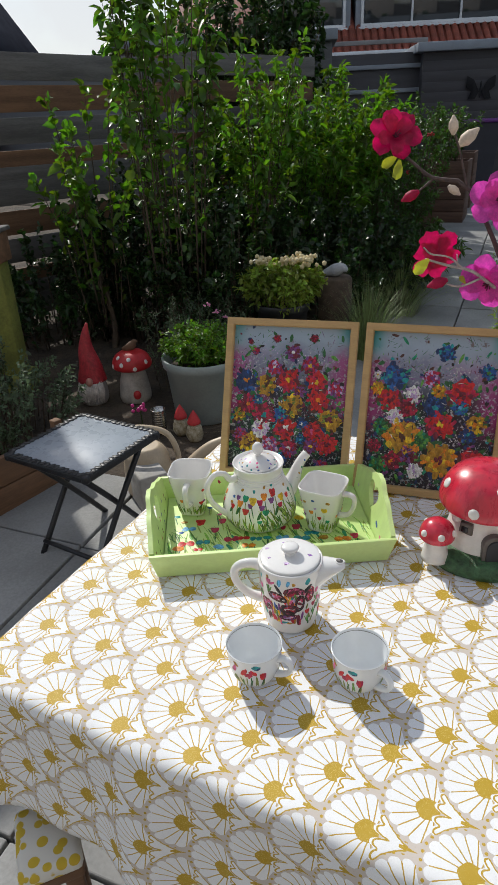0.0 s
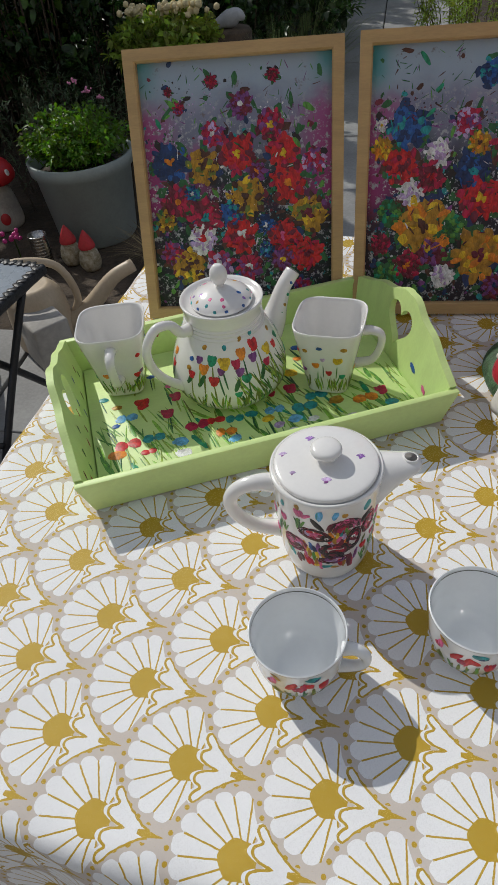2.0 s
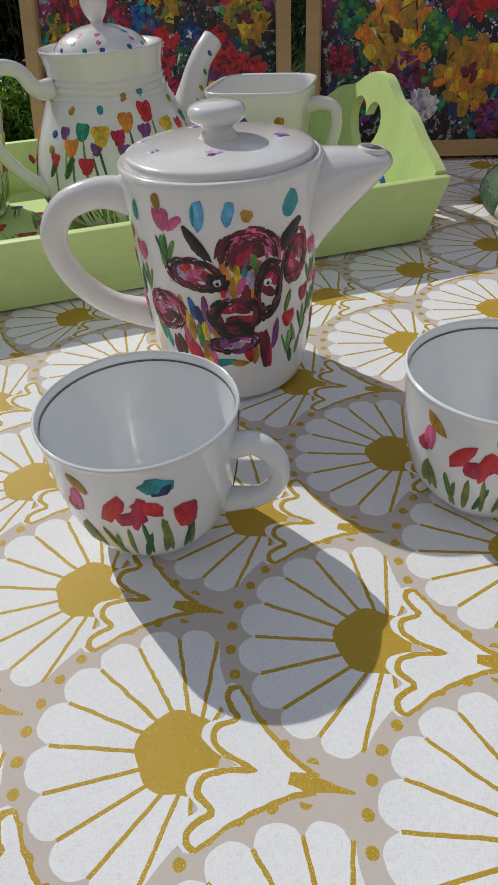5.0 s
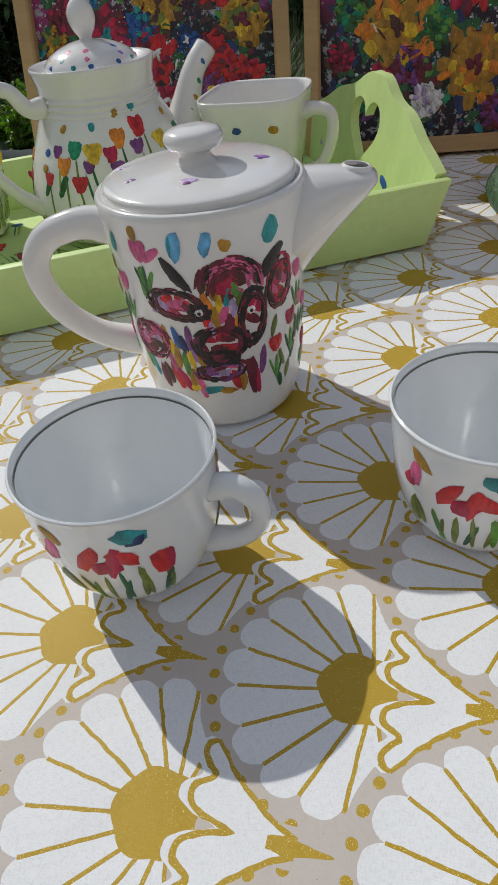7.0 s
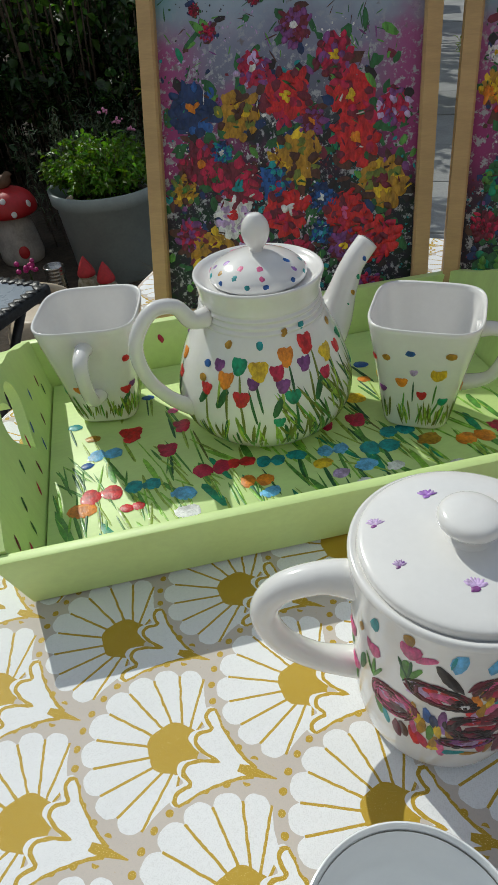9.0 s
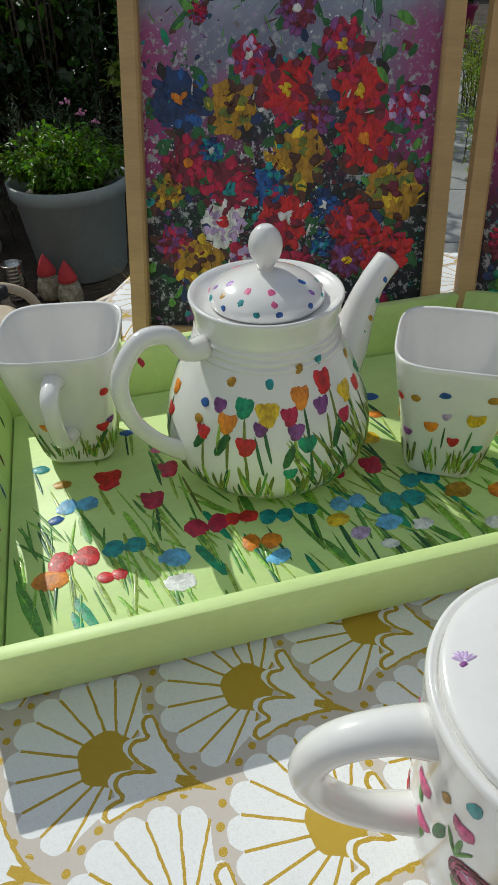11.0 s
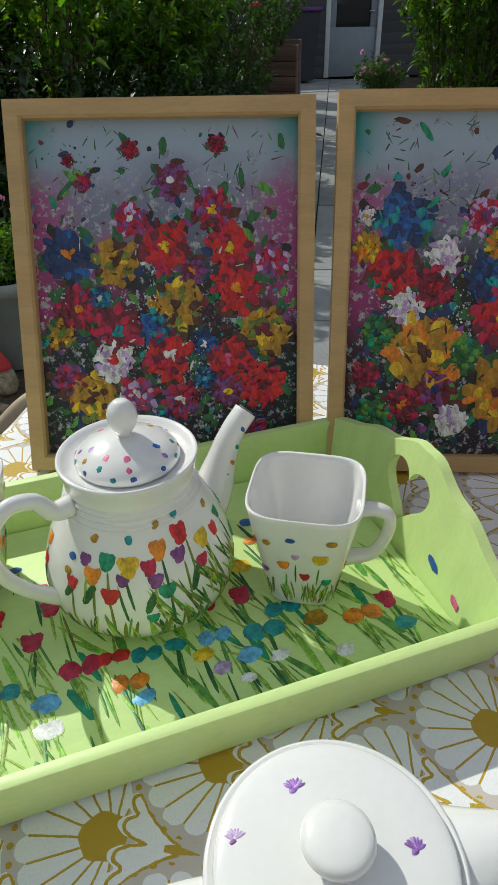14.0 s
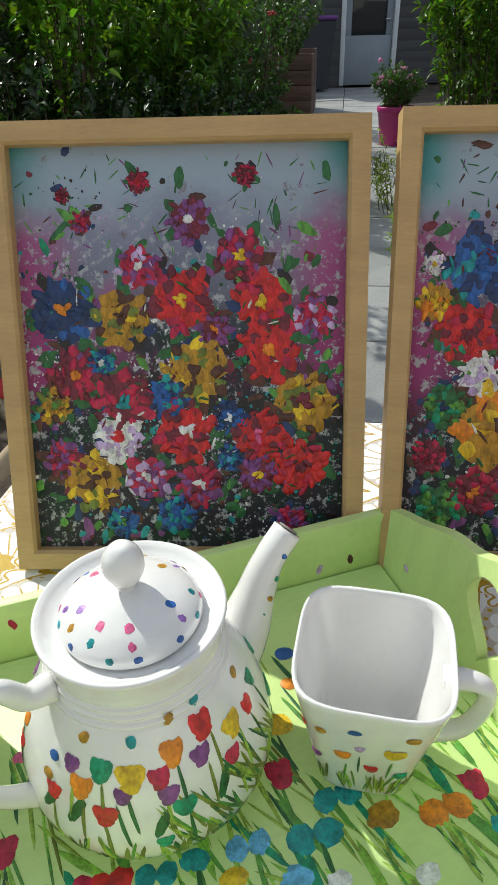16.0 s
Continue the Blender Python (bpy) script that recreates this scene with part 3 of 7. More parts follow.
def build_painting(at, turn, lean, layout, shift, label, seed):
    W, H, B, D = 0.3095, 0.377, 0.017, 0.024
    p = thing("framed_painting", pose(*at, -lean, 0, turn), label, "painting", "framed paintings on the table")
    fb = bmesh.new()
    rg = random.Random(seed)
    # mitred frame, four mouldings
    prof = [(0, 0), (0, -D), (B * 0.86, -D), (B, -D + 0.003), (B, 0)]
    for name, a, b in (("bottom", (-W / 2, 0), (W / 2, 0)), ("right", (W / 2, 0), (W / 2, H)), ("top", (W / 2, H), (-W / 2, H)), ("left", (-W / 2, H), (-W / 2, 0))):
        d = Vector((b[0] - a[0], 0, b[1] - a[1])).normalized()
        inn = Vector((-d.z, 0, d.x))
        bm = bmesh.new()
        rings = []
        for q, end in ((Vector((a[0], 0, a[1])), 1), (Vector((b[0], 0, b[1])), -1)):
            rings.append([q + inn * o + d * (end * o) + Vector((0, y + D / 2, 0)) for o, y in prof])
        rings_into(bm, rings, True, True, True)
        part("frame_rail", bm, frame_wood, p, "light wooden frame rail", shade=False)
    part("canvas", box((W - 2 * B + 0.004, 0.006, H - 2 * B + 0.004), (0, 0.004, H / 2), 0.001), canvas_material("canvas_ground_" + ("a" if shift < 1 else "b"), shift), p, "loosely brushed canvas in violet, pink and blue")
    w, h, x0, z0 = W - 2 * B, H - 2 * B, -W / 2 + B, B

    def mp(u, v, e):
        return Vector((min(max(u, x0), x0 + w), 0.001 - e, min(max(v, z0), z0 + h)))

    bm = bmesh.new()
    # small dabs of ground colour
    for i in range(330):
        nx, ny = rg.random(), rg.random() ** 0.75
        if ny < 0.25 and rg.random() < 0.75:
            continue
        col = rg.choice(("dark_green", "dark_green", "green", "purple", "maroon", "navy", "teal", "dark_green", "brown", "black", "white"))
        r = rg.uniform(0.0008, 0.0036) * (0.55 if col in ("white", "lilac") else 1.25)
        daub(bm, mp, x0 + w * nx, z0 + h * (1 - ny), r * rg.uniform(0.9, 2.2), r, rg.uniform(0, 3.1), col, rg, n=7, h=0.0006, jag=0.35)
    for i in range(34):
        cx, cy = rg.random(), rg.uniform(0.12, 1.0)
        col = rg.choice(("white", "white", "dark_green", "teal", "black", "lilac", "maroon"))
        for k in range(26):
            r = rg.uniform(0.0004, 0.0012)
            daub(bm, mp, x0 + w * (cx + rg.gauss(0, 0.045)), z0 + h * (1 - cy - rg.gauss(0, 0.035)), r * 1.5, r, rg.uniform(0, 3), col, rg, n=5, h=0.0006, jag=0.4)
    for i in range(26):
        nx, ny = rg.uniform(0.03, 0.97), rg.uniform(0.04, 0.9)
        daub(bm, mp, x0 + w * nx, z0 + h * (1 - ny), rg.uniform(0.007, 0.013), rg.uniform(0.0025, 0.0045), rg.uniform(0.4, 2.7), rg.choice(("green", "dark_green", "dark_green", "emerald")), rg, h=0.0007)
    for i in range(90):
        nx, ny = rg.choice((0.15, 0.4, 0.72, 0.85)) + rg.gauss(0, 0.07), rg.uniform(0.02, 0.30)
        daub(bm, mp, x0 + w * nx, z0 + h * (1 - ny), rg.uniform(0.003, 0.008), rg.uniform(0.0004, 0.0009), rg.gauss(1.3, 0.9), rg.choice(("dark_green", "purple", "brown", "green", "dark_green")), rg, n=6, h=0.0004, jag=0.4)
    for item in layout.replace("\n", ";").split(";"):
        nx, ny, r, c, heart = item.split()
        blossom(bm, mp, x0 + w * int(nx) / 100, z0 + h * (1 - int(ny) / 100), int(r) / 100 * w * 1.2, BLOOMS[c], heart, rg, 7)
    tagged(part("painted_decoration", bm, PAINTS, p, "thick red, yellow, blue and white painted flowers"), kind="stuff")
    return p


build_painting((0.0624, 1.342, 0.7503), -12.5, 21.0, PIC_ONE, 0.3, "framed flower painting in a light wooden frame, red and yellow blooms", 3)
build_painting((0.378, 1.264, 0.7503), -15.0, 18.5, PIC_TWO, 5.1, "framed flower painting with large orange blooms on violet ground", 9)


# ---- tray ----
TRAY_AT, TRAY_TURN, TRAY_FLOOR = (0.0345, 1.1385), 7.5, 0.011


def build_tray():
    t = thing("serving_tray", pose(*TRAY_AT, TOP, 0, 0, TRAY_TURN), "pale green wooden tray painted with meadow flowers", "tray")
    bw, bd, th = 0.212, 0.1315, 0.009  # half width and depth of the floor
    part("floor_panel", box((2 * bw, 2 * bd, 0.009), (0, 0, 0.0055), 0.001), tray_green, t)
    # long walls lean outwards
    for sgn in (-1, 1):
        hgt, out = 0.056, 0.012
        bm = bmesh.new()
        rings = []
        for x, ex in ((-bw, -1), (bw, 1)):
            e, f = ex * 0.0215, ex * 0.0095
            rings.append([(x + f, sgn * bd, 0.001), (x + e, sgn * (bd + out), hgt), (x + e, sgn * (bd + out + th), hgt), (x + f, sgn * (bd + th), 0.001)])
        rings_into(bm, rings, True, True, True)
        bmesh.ops.bevel(bm, geom=list(bm.edges), offset=0.0012, segments=2, affect="EDGES", profile=0.5)
        part("long_wall", bm, tray_green, t, crisp=35)
    # end walls with a scalloped top and a heart-shaped hand hole
    for sgn in (-1, 1):
        out_l = []
        n = 44
        for i in range(n + 1):
            f = i / n
            y = -bd - 0.012 + f * (2 * bd + 0.024)
            q = abs(2 * f - 1)
            q = min(1.0, abs((y + 0.008) / (0.141 if y < -0.008 else 0.157)))
            zz = 0.056 + 0.052 * (1 - q ** 1.25) + 0.0032 * math.sin(q * 15.0) * (1 - q)
            out_l.append((y, zz))
        heart = []
        for i in range(40):
            a = 2 * math.pi * i / 40
            hx = 16 * math.sin(a) ** 3
            hz = 13 * math.cos(a) - 5 * math.cos(2 * a) - 2 * math.cos(3 * a) - math.cos(4 * a)
            heart.append((hx * 0.00205 + 0.002, 0.0625 + hz * 0.00205))
        bm = bmesh.new()
        tilt = 0.2

        def place(y, z, k):
            return Vector((sgn * (bw + z * tilt + k), y, z))

        outer = [(-bd, 0.001)] + out_l + [(bd, 0.001)]
        layers = []
        for k in (0.0, th):
            a = [bm.verts.new(place(y, z, k)) for y, z in outer]
            b = [bm.verts.new(place(y, z, k)) for y, z in heart]
            es = [bm.edges.new((a[i], a[(i + 1) % len(a)])) for i in range(len(a))] + [bm.edges.new((b[i], b[(i + 1) % len(b)])) for i in range(len(b))]
            bmesh.ops.triangle_fill(bm, use_beauty=True, use_dissolve=False, edges=es)
            layers.append((a, b))
        for q in (0, 1):
            A, Bv = layers[0][q], layers[1][q]
            for i in range(len(A)):
                bm.faces.new((A[i], A[(i + 1) % len(A)], Bv[(i + 1) % len(A)], Bv[i]))
        part("end_wall", bm, tray_green, t, "scalloped end wall with a heart-shaped hand hole", crisp=35)
    # painted meadow on the floor
    rg = random.Random(21)
    bm = bmesh.new()

    def mp(u, v, e):
        return Vector((min(max(u, -bw + 0.001), bw - 0.001), min(max(v, -bd + 0.001), bd - 0.001), 0.0102 + e))

    def strokes(n, v0, v1, cols, wide):
        for i in range(n):
            u, v = rg.uniform(-bw, bw), rg.uniform(v0, v1)
            blade(bm, mp, u, v, rg.uniform(0.020, 0.055), rg.uniform(*wide), rg.gauss(-0.30, 0.22), rg.choice(cols), rg)

    strokes(95, -bd, -0.045, ("lime", "spring", "spring", "lime", "green"), (0.0014, 0.0034))
    strokes(34, -bd, -0.035, ("green", "spring", "emerald", "green"), (0.004, 0.009))
    strokes(60, -bd, -0.02, ("lime", "spring", "green", "lime", "spring"), (0.0012, 0.0028))
    strokes(22, -0.06, 0.06, ("lime", "green", "olive"), (0.0012, 0.0030))

    def flower(shape, x, y, col, size):
        u, v, r = x / 1000, y / 1000, size / 1000
        for k in range(rg.choice((1, 2, 3))):
            blade(bm, mp, u + rg.uniform(-0.003, 0.003), v - 0.004 - rg.uniform(0.026, 0.040), 0.036, rg.uniform(0.0016, 0.004), rg.uniform(-0.35, 0.1), rg.choice(("green", "lime", "dark_green")), rg)
        if shape == "tulip":
            tulip(bm, mp, u, v - r * 0.2, r, col, rg)
            daub(bm, mp, u, v - r * 0.25, r * 0.55, r * 0.45, 0.3, col, rg, h=0.0009)
        elif shape == "pair":
            for k in (-1, 1):
                daub(bm, mp, u + k * r * 0.62, v + rg.uniform(-0.12, 0.12) * r, r * 0.72, r * 0.62, rg.uniform(0, 3), col, rg, n=12, h=0.0008, jag=0.10)
        else:
            daub(bm, mp, u, v, r, r * 0.72, rg.uniform(-0.3, 0.3), col, rg, n=12, h=0.0008, jag=0.12)

    for x, y, col, size in ((-139, 21, "red", 15), (-110, -11, "crimson", 13), (60, -20, "crimson", 13), (173, -66, "crimson", 12), (32, -20, "crimson", 9), (-93, 21, "crimson", 12)):
        flower("tulip", x, y, col, size)
    for x, y, col, size in ((-169, -53, "red", 14), (-135, -51, "teal", 12), (-164, 1, "sky", 12), (-145, -73, "red", 8), (-76, -46, "crimson", 13), (-52, -45, "red", 10), (-27, -51, "teal", 10), (-44, -72, "orange", 11), (27, -53, "sky", 11), (66, -61, "teal", 14), (88, -43, "teal", 12), (147, -72, "orange", 13)):
        flower("pair", x, y, col, size)
    for x, y, col, size in ((-184, -66, "orange", 12), (-180, -11, "blue", 6), (-174, 27, "ochre", 7), (-103, -69, "sky", 11), (-104, -91, "white", 11), (-36, -88, "sky", 9), (14, -67, "yellow", 9), (47, -79, "sky", 11), (69, -87, "white", 8), (24, -83, "lilac", 8), (109, -63, "ochre", 11)):
        flower("spot", x, y, col, size)
    for x, y, col, size in ((118, -100, "white", 8), (70, 14, "yellow", 11), (40, -98, "white", 7), (175, -92, "teal", 10), (-119, 78, "blue", 6), (96, 68, "blue", 8), (90, 42, "orange", 7), (-4, -50, "teal", 9), (-98, 48, "pink", 6), (130, 20, "yellow", 9), (-150, 70, "crimson", 8), (-190, 50, "teal", 7)):
        flower("spot", x, y, col, size)
    tagged(part("painted_meadow", bm, PAINTS, t, "painted tulips and grass"), kind="stuff")
    # scattered dabs on the inner sides of the end walls
    for sgn in (-1, 1):
        bm = bmesh.new()

        def me_(u, v, e):
            return Vector((sgn * (bw + v * tilt_s - e - 0.0002), u, v))

        tilt_s = 0.2
        if sgn > 0:
            for u, v, r, col in ((-0.0605, 0.031, 0.0085, "blue"), (-0.0966, 0.0207, 0.0070, "pink"), (0.10, 0.030, 0.004, "lilac")):
                daub(bm, me_, u, v, r, r * 0.52, 0.5, col, rg, n=12, h=0.0008)
        else:
            for i in range(14):
                daub(bm, me_, -0.12 + 0.036 * (i % 7) + rg.uniform(-0.008, 0.008), 0.022 + 0.022 * (i // 7) + rg.uniform(-0.005, 0.005), 0.0062, 0.0018, 1.1 + rg.uniform(-0.2, 0.2), rg.choice(("dark_green", "maroon", "blue", "brown", "crimson")), rg, h=0.0005)
        tagged(part("painted_speckle", bm, PAINTS, t), kind="stuff")
    bm = bmesh.new()

    def mb(u, v, e):
        return Vector((u, bd + v * 0.214 - e - 0.0002, v))

    for u, v, col in ((-0.095, 0.039, "crimson"), (0.155, 0.018, "lilac"), (0.184, 0.020, "brown"), (-0.17, 0.030, "maroon"), (0.02, 0.040, "purple")):
        daub(bm, mb, u, v, 0.0046, 0.0028, rg.uniform(0.9, 2.0), col, rg, h=0.0007)
    tagged(part("painted_speckle", bm, PAINTS, t), kind="stuff")


build_tray()
ON_TRAY = TOP + TRAY_FLOOR


# ---- crockery ----
def prof_at(profile, z):
    for (r0, z0), (r1, z1) in zip(profile, profile[1:]):
        if min(z0, z1) <= z <= max(z0, z1) and z0 != z1:
            return r0 + (r1 - r0) * (z - z0) / (z1 - z0)
    return profile[-1][0]


def smooth_prof(pts, n):
    return [(p.x, p.z) for p in spline([(r, 0, z) for r, z in pts], n)]


def round_map(profile):
    def mp(u, v, e):
        r = prof_at(profile, v)
        a = u / 0.06
        return Vector(((r + e + 0.0001) * math.cos(a), (r + e + 0.0001) * math.sin(a), v))
    return mp


def build_teapot():
    t = thing("tulip_teapot", pose(0.0195, 1.158, ON_TRAY, 0, 0, 27), "round white china teapot painted with tulips and grass, on the tray", "teapot")
    outer = smooth_prof([(0.050, 0.001), (0.062, 0.005), (0.0745, 0.022), (0.0762, 0.043), (0.069, 0.070), (0.0580, 0.094), (0.0515, 0.108), (0.0495, 0.122), (0.0518, 0.1345)], 150)
    rim = [(0.0527, 0.1370), (0.0522, 0.1385), (0.0508, 0.1386), (0.0480, 0.1362), (0.044, 0.1330), (0.038, 0.1318)]
    body_prof = outer + rim
    ringed = [(r + 0.0007 * math.sin((z - 0.10) * 1300) * (1 if 0.104 < z < 0.119 else 0), z) for r, z in body_prof]
    part("body", lathe(ringed, 64), glaze, t)
    lid = part("lid", lathe(smooth_prof([(0.0385, 0.1330), (0.0392, 0.1352), (0.0372, 0.1400), (0.0290, 0.1462), (0.016, 0.1512), (0.006, 0.1530)], 30), 56), glaze, t, "domed lid with coloured dots")
    part("knob", lathe(smooth_prof([(0.0065, 0.1515), (0.0052, 0.1545), (0.0088, 0.1600), (0.0112, 0.1675), (0.0098, 0.1752), (0.0052, 0.1808), (0.0008, 0.1820)], 24), 32), glaze, lid)
    part("spout", tube([(0.056, 0, 0.050), (0.074, 0, 0.066), (0.086, 0, 0.092), (0.097, 0, 0.114), (0.113, 0, 0.130)], [0.026, 0.0185, 0.0130, 0.0102, 0.0100], 20, steps=28), glaze, t)
    # The spout is closed; a grey disc carries the opening's shade.
    part("spout_mouth", lathe([(0.0068, 0.0), (0.0068, 0.0006)], 20), surface("spout_mouth_shade", (0.25, 0.24, 0.22), relief=0), t).matrix_basis = pose(0.1136, 0, 0.1307, 0, 47, 0)
    part("handle", tube([(-0.050, 0, 0.112), (-0.064, 0, 0.114), (-0.076, 0, 0.129), (-0.096, 0, 0.131), (-0.112, 0, 0.110), (-0.109, 0, 0.080), (-0.092, 0, 0.052), (-0.068, 0, 0.030)], [0.0088, 0.0070, 0.0060, 0.0060, 0.0058, 0.0057, 0.0058, 0.0078], 14, steps=40), glaze, t)
    rg = random.Random(31)
    bm = bmesh.new()
    mp = round_map(body_prof)
    for i in range(170):
        blade(bm, mp, rg.uniform(-0.19, 0.19), rg.uniform(0.006, 0.020), rg.uniform(0.014, 0.034), rg.uniform(0.0014, 0.0034), rg.uniform(-0.25, 0.25), rg.choice(("green", "lime", "lime", "olive", "olive", "dark_green", "lime")), rg)
    for i in range(40):
        blade(bm, mp, 0.06 * rg.uniform(-1.85, -0.65), rg.uniform(0.016, 0.042), rg.uniform(0.022, 0.042), rg.uniform(0.0014, 0.0026), rg.uniform(-0.55, -0.15), rg.choice(("olive", "lime", "green", "dark_green", "olive")), rg)

    def bloom(a, z, size, col):
        u, v, r = a * 0.06, z / 1000, size / 1000
        blade(bm, mp, u + 0.002, max(0.012, v - 0.034), min(0.030, v - 0.014), 0.0020, rg.uniform(-0.2, 0.05), rg.choice(("olive", "dark_green", "lime")), rg)
        tulip(bm, mp, u, v - r * 0.3, r, col, rg)
        daub(bm, mp, u, v - r * 0.3, r * 0.5, r * 0.42, 0.4, col, rg, h=0.0010)

    for a, z, size, col in ((-1.50, 94, 10.2, "red"), (-1.82, 89, 9.6, "orange"), (-1.23, 81, 9.2, "yellow"), (-2.43, 84, 8.8, "emerald"), (-2.18, 81, 10.4, "yellow"), (-2.70, 83, 6.8, "purple"), (-1.96, 79, 7.8, "crimson"), (-1.60, 81, 7.6, "purple"), (-1.34, 68, 7.0, "crimson"), (-2.59, 73, 9.0, "orange")):
        bloom(a, z, size, col)
    for a, z, size, col in ((-2.25, 72, 6.6, "purple"), (-1.91, 69, 7.2, "purple"), (-1.81, 59, 8.0, "emerald"), (-2.84, 63, 7.0, "red"), (-2.39, 60, 8.8, "red"), (2.86, 59, 7.0, "red"), (2.85, 76, 7.0, "orange"), (-1.99, 40, 5.6, "emerald"), (-0.98, 79, 7.0, "red"), (-0.75, 83, 6.5, "emerald")):
        bloom(a, z, size, col)
    # the far side goes on in the same manner
    for i in range(16):
        bloom(-0.5 + 3.2 * (i + rg.uniform(-0.3, 0.3)) / 16, rg.uniform(48, 90), rg.uniform(6.5, 9.5), rg.choice(("red", "orange", "yellow", "purple", "emerald", "crimson")))
    for a, z in ((-2.684, 57), (-2.93, 56), (-2.05, 52), (-1.55, 58)):
        blade(bm, mp, a * 0.06, z / 1000 - 0.008, 0.020, 0.0056, 0.4, "dark_green", rg)
    for a, z, col in ((-2.156, 99, "teal"), (-2.607, 99, "ochre"), (-1.782, 106, "ochre"), (-1.484, 108, "teal"), (-2.889, 82, "blue"), (-2.92, 70, "ochre"), (-0.9, 98, "ochre"), (0.2, 100, "teal"), (0.9, 98, "ochre"), (1.7, 101, "blue"), (2.4, 99, "teal")):
        daub(bm, mp, a * 0.06, z / 1000, 0.0034, 0.0030, 0.4, col, rg)
    tagged(part("painted_decoration", bm, PAINTS, t, "painted tulips and grass"), kind="stuff")
    # dots on both flanks of the spout
    bm = bmesh.new()
    for side in (-1, 1):
        for x, z, r in ((0.079, 0.070, 0.0155), (0.084, 0.083, 0.0139), (0.0885, 0.094, 0.0124), (0.094, 0.107, 0.0109), (0.103, 0.120, 0.0100)):
            off = rg.uniform(-0.3, 0.3)

            def ms(u, v, e):
                k = u / r + off
                return Vector((x + (r + e) * math.sin(k) * 0.8, side * (r + e + 0.0002) * math.cos(k), z + v - (r + e) * math.sin(k) * 0.5))

            daub(bm, ms, 0, 0, 0.0030, 0.0024, 0.5, rg.choice(("teal", "blue", "pink", "ochre", "emerald")), rg, h=0.0006)
    tagged(part("painted_speckle", bm, PAINTS, t), kind="stuff")
    bm = bmesh.new()
    lp = [(0.0394, 0.1352), (0.0374, 0.1400), (0.0292, 0.1463), (0.0162, 0.1513), (0.006, 0.1531)]
    ml = round_map(lp)
    for k, z in enumerate((0.1385, 0.1432, 0.1480)):
        for i in range(13 - 3 * k):
            daub(bm, ml, (i + rg.uniform(-0.3, 0.3)) * 0.377 / (13 - 3 * k), z, 0.0025 * 0.06 / prof_at(lp, z), 0.0018 - 0.0003 * k, 0.0, rg.choice(("pink", "blue", "ochre", "violet", "teal", "pink")), rg, n=11, h=0.0004)
    tagged(part("painted_speckle", bm, PAINTS, lid), kind="stuff")


